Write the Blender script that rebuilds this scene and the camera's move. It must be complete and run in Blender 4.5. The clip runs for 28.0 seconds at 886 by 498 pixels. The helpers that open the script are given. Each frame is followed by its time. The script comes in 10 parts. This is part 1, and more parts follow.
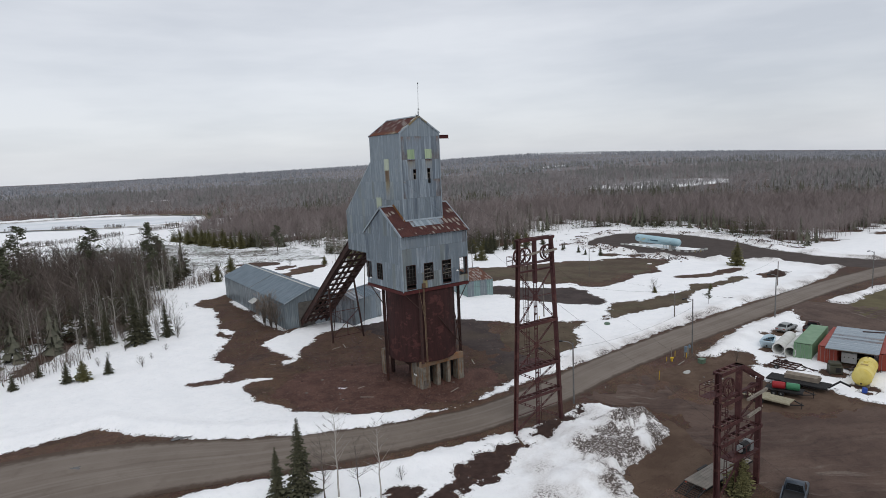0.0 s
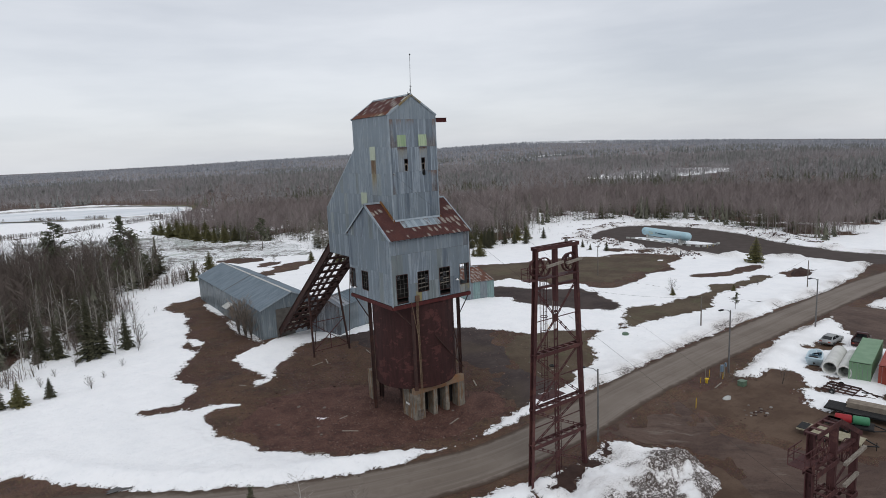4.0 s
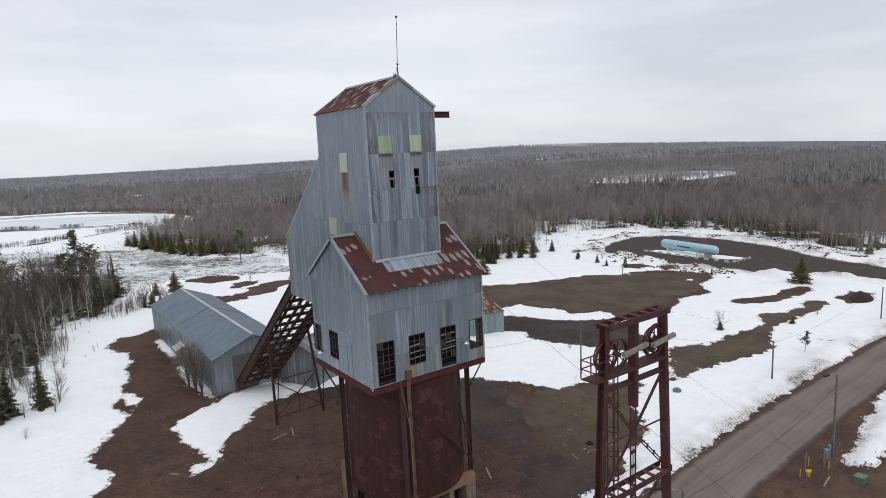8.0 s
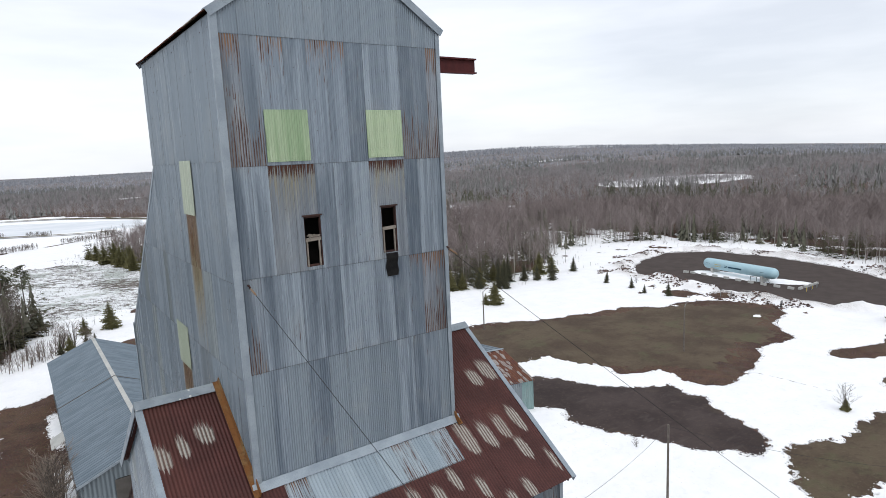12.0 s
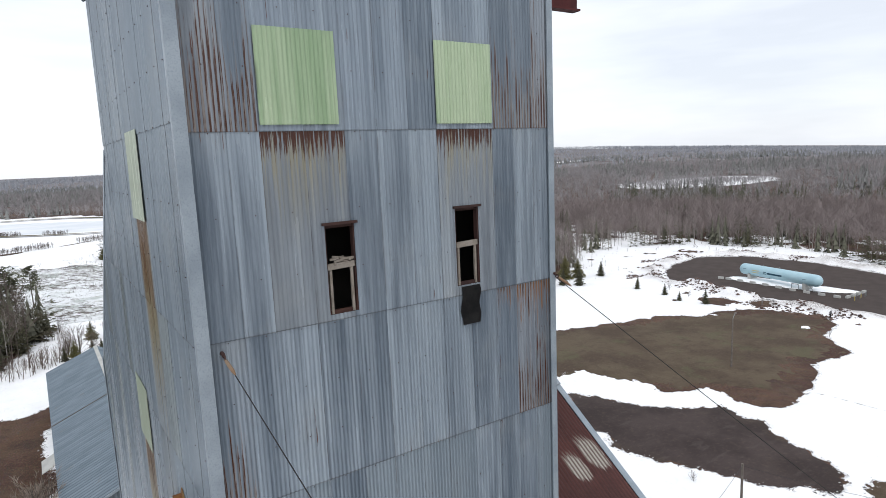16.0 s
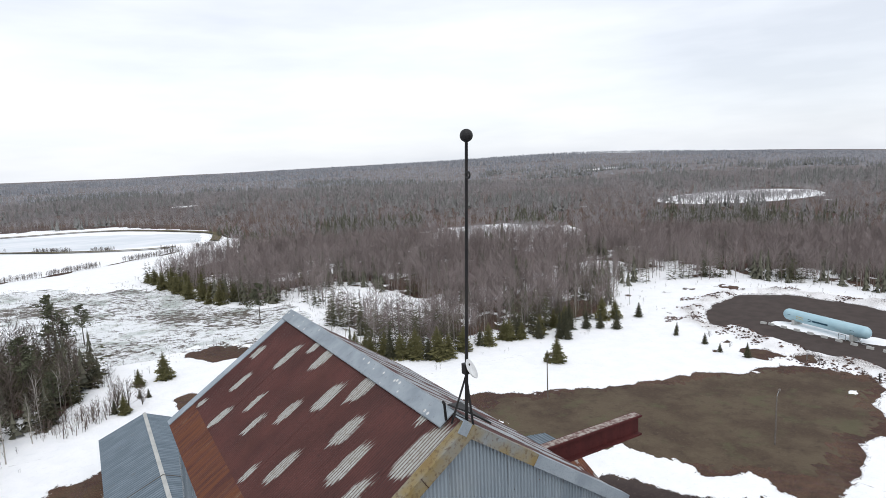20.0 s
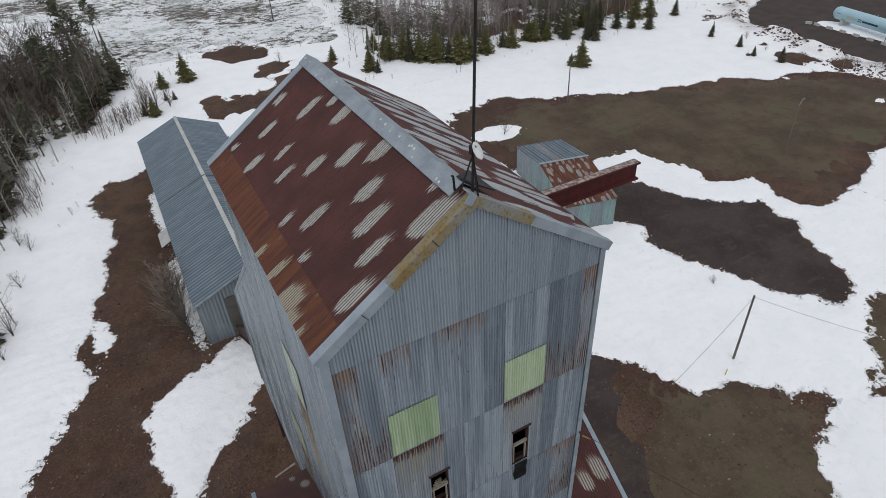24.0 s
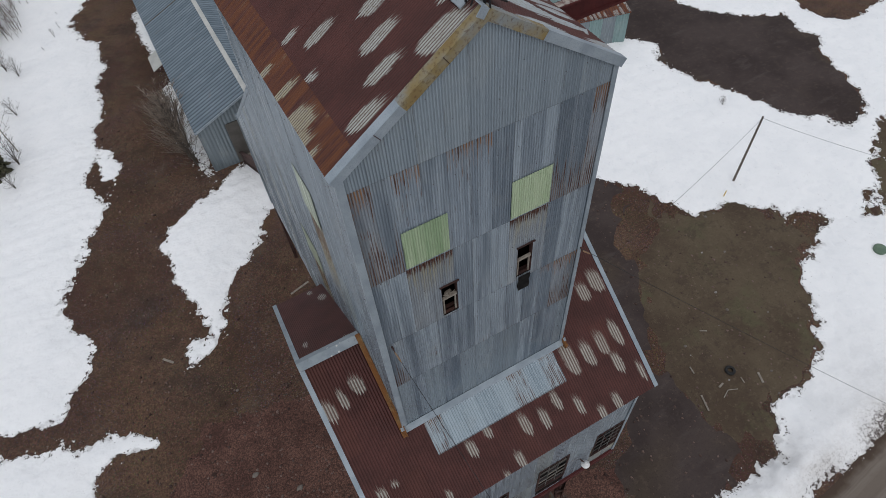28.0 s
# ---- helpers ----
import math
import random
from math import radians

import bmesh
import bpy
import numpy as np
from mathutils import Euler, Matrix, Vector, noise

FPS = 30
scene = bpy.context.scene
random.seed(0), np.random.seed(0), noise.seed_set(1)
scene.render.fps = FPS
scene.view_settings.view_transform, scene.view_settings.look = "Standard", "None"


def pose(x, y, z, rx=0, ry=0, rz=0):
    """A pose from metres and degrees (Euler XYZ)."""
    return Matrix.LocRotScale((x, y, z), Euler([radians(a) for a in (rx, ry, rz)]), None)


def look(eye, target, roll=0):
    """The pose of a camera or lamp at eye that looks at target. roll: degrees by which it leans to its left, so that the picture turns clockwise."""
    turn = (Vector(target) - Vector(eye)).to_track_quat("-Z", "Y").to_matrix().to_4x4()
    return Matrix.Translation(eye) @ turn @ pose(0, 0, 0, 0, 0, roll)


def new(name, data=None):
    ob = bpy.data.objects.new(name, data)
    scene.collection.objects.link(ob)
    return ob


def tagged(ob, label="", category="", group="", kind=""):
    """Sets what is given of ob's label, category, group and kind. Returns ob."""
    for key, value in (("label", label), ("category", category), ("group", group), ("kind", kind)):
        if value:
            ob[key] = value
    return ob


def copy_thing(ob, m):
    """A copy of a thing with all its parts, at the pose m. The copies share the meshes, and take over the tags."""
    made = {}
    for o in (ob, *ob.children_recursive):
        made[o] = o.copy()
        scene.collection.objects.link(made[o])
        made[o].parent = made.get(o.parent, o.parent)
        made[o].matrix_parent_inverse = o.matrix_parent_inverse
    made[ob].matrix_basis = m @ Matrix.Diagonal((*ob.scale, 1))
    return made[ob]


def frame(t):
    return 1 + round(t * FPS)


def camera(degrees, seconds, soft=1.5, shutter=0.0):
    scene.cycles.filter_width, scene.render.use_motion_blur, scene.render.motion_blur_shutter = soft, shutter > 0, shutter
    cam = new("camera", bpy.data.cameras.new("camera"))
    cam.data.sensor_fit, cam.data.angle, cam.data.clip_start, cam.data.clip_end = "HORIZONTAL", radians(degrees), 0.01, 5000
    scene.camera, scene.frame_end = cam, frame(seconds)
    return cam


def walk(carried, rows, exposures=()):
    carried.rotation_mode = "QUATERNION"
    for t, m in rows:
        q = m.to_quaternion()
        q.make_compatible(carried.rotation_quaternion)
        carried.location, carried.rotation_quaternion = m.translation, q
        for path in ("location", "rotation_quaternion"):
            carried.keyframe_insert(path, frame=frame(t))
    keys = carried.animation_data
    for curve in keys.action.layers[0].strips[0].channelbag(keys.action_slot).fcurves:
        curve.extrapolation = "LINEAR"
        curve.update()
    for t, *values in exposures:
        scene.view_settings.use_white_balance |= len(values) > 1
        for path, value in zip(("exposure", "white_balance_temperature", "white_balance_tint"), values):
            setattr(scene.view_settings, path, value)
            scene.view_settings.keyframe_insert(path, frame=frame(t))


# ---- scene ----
cam = camera(72.0, 28.0, 0.4)
PATH = [
    (0, (-43.794, -72.78, 32.346), (-42.673, -71.148, 32.061), -2.6),
    (0.5, (-43.02, -71.759, 32.425), (-41.898, -70.129, 32.134), -2.6),
    (1, (-42.134, -70.497, 32.429), (-41.009, -68.87, 32.136), -2.5),
    (1.5, (-41.265, -69.12, 32.389), (-40.137, -67.494, 32.095), -2.6),
    (2, (-40.387, -67.668, 32.337), (-39.258, -66.046, 32.033), -2.6),
    (2.5, (-39.432, -66.079, 32.28), (-38.303, -64.46, 31.957), -2.5),
    (4.5, (-34.669, -59.052, 32.26), (-33.537, -57.435, 31.94), -2.6),
    (5, (-33.3, -57.059, 32.329), (-32.167, -55.441, 32.01), -2.6),
    (5.5, (-31.874, -54.829, 32.329), (-30.739, -53.213, 32.012), -2.6),
    (6, (-30.382, -52.522, 32.349), (-29.246, -50.906, 32.034), -2.7),
    (6.5, (-28.756, -50.188, 32.325), (-27.62, -48.572, 32.012), -2.8),
    (7, (-27.046, -47.667, 32.459), (-25.908, -46.052, 32.146), -2.7),
    (7.5, (-25.153, -44.942, 32.548), (-24.013, -43.329, 32.236), -2.7),
    (8, (-23.198, -42.09, 32.626), (-22.056, -40.479, 32.314), -2.7),
    (8.5, (-21.206, -39.178, 32.707), (-20.063, -37.567, 32.397), -2.7),
    (9, (-19.029, -36.113, 32.746), (-17.885, -34.502, 32.437), -2.7),
    (9.5, (-16.85, -32.932, 32.742), (-15.705, -31.321, 32.435), -2.7),
    (10, (-14.474, -29.553, 32.714), (-13.33, -27.942, 32.407), -2.6),
    (10.5, (-12.142, -26.245, 32.675), (-10.999, -24.633, 32.37), -2.8),
    (11, (-9.565, -22.526, 32.768), (-8.421, -20.915, 32.46), -2.5),
    (11.5, (-7.009, -18.606, 32.833), (-5.865, -16.996, 32.519), -2.6),
    (12, (-4.609, -15.3, 32.834), (-3.466, -13.687, 32.527), -2.6),
    (12.5, (-2.895, -12.491, 33.003), (-1.752, -10.878, 32.7), -2.6),
    (14.5, (-2.246, -9.398, 32.295), (-1.12, -7.771, 32.001), -2.7),
    (15, (-2.115, -9.091, 32.196), (-0.996, -7.459, 31.902), -2.7),
    (15.5, (-1.95, -8.757, 32.158), (-0.839, -7.12, 31.861), -2.6),
    (16, (-1.822, -8.44, 32.309), (-0.72, -6.798, 32.007), -2.4),
    (16.5, (-1.701, -8.048, 33.071), (-0.612, -6.398, 32.766), -2.3),
    (17, (-1.691, -7.809, 34.285), (-0.612, -6.153, 33.984), -2.6),
    (17.5, (-1.653, -7.553, 35.673), (-0.584, -5.889, 35.375), -2.8),
    (18, (-1.715, -7.496, 37.146), (-0.656, -5.826, 36.847), -2.5),
    (18.5, (-1.786, -7.488, 38.61), (-0.738, -5.812, 38.311), -2.2),
    (19, (-1.758, -7.466, 39.966), (-0.723, -5.78, 39.677), -2.4),
    (20, (-1.694, -7.496, 42.779), (-0.683, -5.795, 42.487), -2.3),
    (20.5, (-1.674, -7.521, 43.915), (-0.673, -5.813, 43.627), -2.5),
    (22.5, (-1.548, -7.649, 44.444), (-0.615, -5.96, 43.918), -2.3),
    (23, (-1.516, -7.616, 44.396), (-0.611, -5.968, 43.714), -2.6),
    (23.5, (-1.531, -7.755, 44.286), (-0.702, -6.191, 43.355), -2.9),
    (24, (-1.64, -7.889, 44.303), (-0.901, -6.453, 43.123), -3.2),
    (24.5, (-1.703, -7.862, 44.197), (-1.039, -6.542, 42.849), -3.8),
    (25, (-1.781, -7.913, 44.2), (-1.118, -6.591, 42.854), -3.8),
    (25.5, (-1.848, -7.921, 44.222), (-1.186, -6.601, 42.873), -3.7),
    (26, (-1.872, -7.935, 44.293), (-1.224, -6.631, 42.922), -3.8),
    (26.5, (-1.876, -7.92, 44.348), (-1.259, -6.668, 42.915), -4.1),
    (27, (-1.895, -7.943, 44.376), (-1.31, -6.742, 42.888), -4.4),
    (27.5, (-1.906, -7.985, 44.397), (-1.354, -6.837, 42.856), -4.7),
    (28, (-1.909, -8.027, 44.395), (-1.385, -6.923, 42.811), -5.0),
]
walk(cam, [(t, look(eye, target, roll)) for t, eye, target, roll in PATH], exposures=[(0, -0.18), (5, -0.18), (8, -0.02), (10, 0.05), (11, 0.17), (12.5, 0.31), (15, 0.36), (18, 0.36), (19, 0.35), (20, 0.28), (20.5, 0.20), (22.5, -0.42), (23, -0.48), (24, -0.22), (25, -0.04), (26, -0.07), (28, -0.25)])

# ---- world and light ----
world = bpy.data.worlds.new("overcast")
scene.world = world
world.use_nodes = True
wn, wl = world.node_tree.nodes, world.node_tree.links
wn.clear()
sky = wn.new("ShaderNodeTexSky")
sky.sky_type, sky.sun_disc = "NISHITA", False
sky.sun_elevation, sky.sun_rotation = radians(48), radians(200)
w_coord = wn.new("ShaderNodeTexCoord")
w_map = wn.new("ShaderNodeMapping")
w_map.inputs["Scale"].default_value = (1.0, 1.0, 5.5)
w_noise = wn.new("ShaderNodeTexNoise")
w_noise.inputs["Scale"].default_value = 1.6
w_noise.inputs["Detail"].default_value = 5.0
w_noise.inputs["Roughness"].default_value = 0.55
w_ramp = wn.new("ShaderNodeValToRGB")
w_ramp.color_ramp.elements[0].position, w_ramp.color_ramp.elements[0].color = 0.34, (0.600, 0.630, 0.690, 1)
w_ramp.color_ramp.elements[1].position, w_ramp.color_ramp.elements[1].color = 0.66, (0.80, 0.822, 0.868, 1)
w_mix = wn.new("ShaderNodeMix")
w_mix.data_type = "RGBA"
w_mix.inputs[0].default_value = 0.985
w_back = wn.new("ShaderNodeBackground")
w_back.inputs["Strength"].default_value = 1.0
w_out = wn.new("ShaderNodeOutputWorld")
wl.new(w_coord.outputs["Generated"], w_map.inputs["Vector"])
wl.new(w_map.outputs["Vector"], w_noise.inputs["Vector"])
wl.new(w_noise.outputs["Fac"], w_ramp.inputs["Fac"])
wl.new(sky.outputs["Color"], w_mix.inputs[6])
wl.new(w_ramp.outputs["Color"], w_mix.inputs[7])
wl.new(w_mix.outputs[2], w_back.inputs["Color"])
wl.new(w_back.outputs["Background"], w_out.inputs["Surface"])
sun_data = bpy.data.lights.new("sun", "SUN")
sun_data.energy, sun_data.angle, sun_data.color = 0.7, radians(35), (1.0, 0.98, 0.95)
sun = new("sun", sun_data)
sun.matrix_world = look((-40, -90, 120), (0, 0, 0))


# ---- materials ----
class Mat:
    """A node material with short calls for the nodes that are used here."""

    def __init__(self, name, rough=0.8, metal=0.0, spec=0.3):
        self.m = bpy.data.materials.new(name)
        self.m.use_nodes = True
        self.n, self.l = self.m.node_tree.nodes, self.m.node_tree.links
        self.b = self.n["Principled BSDF"]
        self.b.inputs["Roughness"].default_value = rough
        self.b.inputs["Metallic"].default_value = metal
        self.b.inputs["Specular IOR Level"].default_value = spec
        self.tc = self.n.new("ShaderNodeTexCoord")

    def put(self, socket, value):
        if hasattr(value, "links"):
            self.l.new(value, socket)
        else:
            socket.default_value = value

    def obj(self):
        return self.tc.outputs["Object"]

    def uv(self, layer):
        n = self.n.new("ShaderNodeUVMap")
        n.uv_map = layer
        return n.outputs["UV"]

    def scaled(self, vec, s):
        n = self.n.new("ShaderNodeMapping")
        self.put(n.inputs["Vector"], vec)
        n.inputs["Scale"].default_value = s
        return n.outputs["Vector"]

    def noise(self, vec, scale, detail=4.0, rough=0.55):
        n = self.n.new("ShaderNodeTexNoise")
        self.put(n.inputs["Vector"], vec)
        n.inputs["Scale"].default_value = scale
        n.inputs["Detail"].default_value = detail
        n.inputs["Roughness"].default_value = rough
        return n.outputs["Fac"]

    def cells(self, vec, scale, feature="F1"):
        n = self.n.new("ShaderNodeTexVoronoi")
        n.feature = feature
        self.put(n.inputs["Vector"], vec)
        n.inputs["Scale"].default_value = scale
        return n.outputs["Distance"], n.outputs["Color"]

    def split(self, vec):
        n = self.n.new("ShaderNodeSeparateXYZ")
        self.put(n.inputs[0], vec)
        return n.outputs[0], n.outputs[1], n.outputs[2]

    def math(self, op, a, b=0.0):
        n = self.n.new("ShaderNodeMath")
        n.operation = op
        self.put(n.inputs[0], a)
        self.put(n.inputs[1], b)
        return n.outputs[0]

    def step(self, v, lo, hi):
        n = self.n.new("ShaderNodeMapRange")
        n.interpolation_type = "SMOOTHSTEP"
        self.put(n.inputs["Value"], v)
        n.inputs["From Min"].default_value, n.inputs["From Max"].default_value = lo, hi
        return n.outputs["Result"]

    def mix(self, f, a, b, blend="MIX"):
        n = self.n.new("ShaderNodeMix")
        n.data_type, n.blend_type = "RGBA", blend
        self.put(n.inputs[0], f)
        self.put(n.inputs[6], (*a, 1) if isinstance(a, tuple) else a)
        self.put(n.inputs[7], (*b, 1) if isinstance(b, tuple) else b)
        return n.outputs[2]

    def rand(self):
        return self.n.new("ShaderNodeObjectInfo").outputs["Random"]

    def island(self):
        return self.n.new("ShaderNodeNewGeometry").outputs["Random Per Island"]

    def bump(self, h, strength=0.3, dist=0.02):
        n = self.n.new("ShaderNodeBump")
        n.inputs["Strength"].default_value, n.inputs["Distance"].default_value = strength, dist
        self.put(n.inputs["Height"], h)
        self.l.new(n.outputs["Normal"], self.b.inputs["Normal"])

    def done(self, colour, rough=None):
        self.put(self.b.inputs["Base Color"], (*colour, 1) if isinstance(colour, tuple) else colour)
        if rough is not None:
            self.put(self.b.inputs["Roughness"], rough)
        return self.m


def plain(name, a, b, scale=3.0, rough=0.7, metal=0.0, grain=40.0, bump=0.15, spec=0.3):
    """Two tones at two scales with a fine relief."""
    k = Mat(name, rough, metal, spec)
    big, fine = k.noise(k.obj(), scale), k.noise(k.obj(), grain, 3)
    c = k.mix(k.step(big, 0.3, 0.7), a, b)
    c = k.mix(k.math("MULTIPLY", k.step(fine, 0.45, 0.75), 0.35), c, tuple(v * 0.6 for v in a))
    k.bump(fine, bump, 0.01)
    return k.done(c)


def galvanised(name, dark, light, rust_top=0.0, rust_all=0.0, drip=0.0, patch=0.0, contrast=1.0, rust_low=0.0, stains=()):
    """Weathered zinc sheet: streaks that run down the sheet, rust at its upper or lower lap or in streaks, yellow run-off."""
    k = Mat(name, 0.5, 0.15, 0.4)
    uv, sh = k.uv("UVMap"), k.uv("Sheet")
    off = k.n.new("ShaderNodeVectorMath")
    off.operation = "MULTIPLY_ADD"
    k.put(off.inputs[0], k.rand())
    off.inputs[1].default_value = (0.0, 37.0, 0.0)
    k.put(off.inputs[2], uv)
    own = off.outputs[0]
    streak = k.noise(k.scaled(own, (9.0, 0.30, 1)), 1.0, 5, 0.6)
    wide = k.noise(k.scaled(own, (2.4, 0.14, 1)), 1.0, 3)
    blot = k.noise(own, 0.6, 4)
    t = k.math("ADD", k.math("MULTIPLY", streak, 0.36), k.math("MULTIPLY", wide, 0.64))
    t = k.math("ADD", t, k.math("MULTIPLY", k.math("SUBTRACT", k.rand(), 0.5), 0.17))
    c = k.mix(k.step(t, 0.5 - 0.21 / contrast, 0.5 + 0.21 / contrast), dark, light)
    fine = k.noise(k.scaled(own, (30.0, 0.9, 1)), 1.0, 4, 0.7)
    ribs = k.step(k.math("SINE", k.math("MULTIPLY", k.split(uv)[0], 2 * math.pi / 0.066)), 0.55, -0.25)
    c = k.mix(k.math("MULTIPLY", k.step(fine, 0.42, 0.66), 0.15 * contrast), c, tuple(v * 1.12 for v in light))
    c = k.mix(k.math("MULTIPLY", k.step(fine, 0.50, 0.32), 0.13 * contrast), c, tuple(v * 0.75 for v in dark))
    c = k.mix(k.math("MULTIPLY", k.step(blot, 0.5, 0.75), 0.22), c, (0.36, 0.37, 0.35))
    u, v, _ = k.split(sh)
    lapped = k.math("MULTIPLY", k.step(u, 0.045, 0.0), k.step(k.noise(k.scaled(own, (1.0, 0.9, 1)), 2.0, 3), 0.42, 0.6))
    c = k.mix(k.math("MULTIPLY", lapped, 0.55), c, (0.060, 0.052, 0.050))
    # darker line along the lower lap edge of each sheet
    lap_line = k.math("MULTIPLY", k.step(v, -0.012, -0.019), 0.6)
    c = k.mix(lap_line, c, (0.065, 0.066, 0.070))
    if drip:
        w = k.math("DIVIDE", v, drip)
        m = k.math("MULTIPLY", k.step(k.math("ADD", w, k.math("MULTIPLY", k.math("SUBTRACT", wide, 0.5), 0.8)), 0.42, 1.0), k.step(k.math("ADD", k.math("MULTIPLY", fine, 0.5), k.math("MULTIPLY", streak, 0.5)), 0.42, 0.60))
        c = k.mix(k.math("MULTIPLY", m, 0.75), c, (0.27, 0.225, 0.10))
        m = k.step(k.math("ADD", k.math("MULTIPLY", k.math("SUBTRACT", fine, 0.5), 0.75), k.math("ADD", w, k.math("MULTIPLY", ribs, 0.05))), 0.90, 0.97)
        c = k.mix(m, c, (0.060, 0.020, 0.011))
    if rust_top:
        m = k.math("ADD", k.math("MULTIPLY", k.math("SUBTRACT", fine, 0.5), 1.5), v)
        m = k.step(m, 1.02 - 0.45 * rust_top, 1.12 - 0.3 * rust_top)
        m = k.math("MULTIPLY", m, k.math("ADD", k.math("MULTIPLY", ribs, 0.85), 0.15))
        c = k.mix(k.math("MULTIPLY", m, 0.9), c, (0.22, 0.105, 0.042))
        c = k.mix(k.math("MULTIPLY", k.math("MULTIPLY", m, m), k.step(streak, 0.5, 0.6)), c, (0.045, 0.02, 0.014))
    if rust_low:
        m = k.math("SUBTRACT", k.math("MULTIPLY", k.math("SUBTRACT", k.math("ADD", k.math("MULTIPLY", fine, 0.5), k.math("MULTIPLY", streak, 0.5)), 0.5), 2.6), v)
        m = k.step(m, -0.72 * rust_low, 0.25 - 0.72 * rust_low)
        m = k.math("MULTIPLY", m, k.math("ADD", k.math("MULTIPLY", ribs, 0.9), 0.10))
        c = k.mix(k.math("MULTIPLY", m, 0.55), c, (0.24, 0.175, 0.125))
        c = k.mix(k.math("MULTIPLY", k.math("MULTIPLY", m, m), k.step(fine, 0.44, 0.56)), c, (0.060, 0.024, 0.016))
    if rust_all:
        lines = k.noise(k.scaled(own, (44.0, 1.3, 1)), 1.0, 3, 0.6)
        m = k.step(k.math("ADD", lines, k.math("MULTIPLY", k.math("SUBTRACT", blot, 0.5), 0.7)), 0.72 - 0.22 * rust_all, 0.77 - 0.22 * rust_all)
        c = k.mix(k.math("MULTIPLY", k.math("MULTIPLY", m, ribs), 0.95), c, (0.080, 0.030, 0.018))
    for s0, s1, high, reach in stains:
        us, vs, _ = k.split(uv)
        drop = k.math("DIVIDE", k.math("SUBTRACT", high, vs), reach)
        span = k.math("MULTIPLY", k.step(us, s0 - 0.06, s0 + 0.12), k.step(us, s1 + 0.06, s1 - 0.12))
        fall = k.math("MULTIPLY", k.step(drop, 1.0, 0.05), k.step(drop, -0.02, 0.0))
        m = k.math("MULTIPLY", span, k.step(k.math("ADD", k.math("MULTIPLY", k.math("SUBTRACT", streak, 0.5), 1.6), fall), 0.12, 0.75))
        c = k.mix(k.math("MULTIPLY", m, 0.75), c, (0.25, 0.20, 0.095))
        m = k.math("MULTIPLY", span, k.step(k.math("ADD", k.math("MULTIPLY", k.math("SUBTRACT", fine, 0.5), 1.1), fall), 0.74, 1.0))
        c = k.mix(k.math("MULTIPLY", m, 0.8), c, (0.105, 0.046, 0.022))
    if patch:
        m = k.math("MULTIPLY", k.step(blot, 0.42, 0.62), patch)
        c = k.mix(m, c, (0.34, 0.29, 0.13))
    k.bump(fine, 0.08, 0.006)
    return k.done(c, k.step(t, 0.0, 1.6))


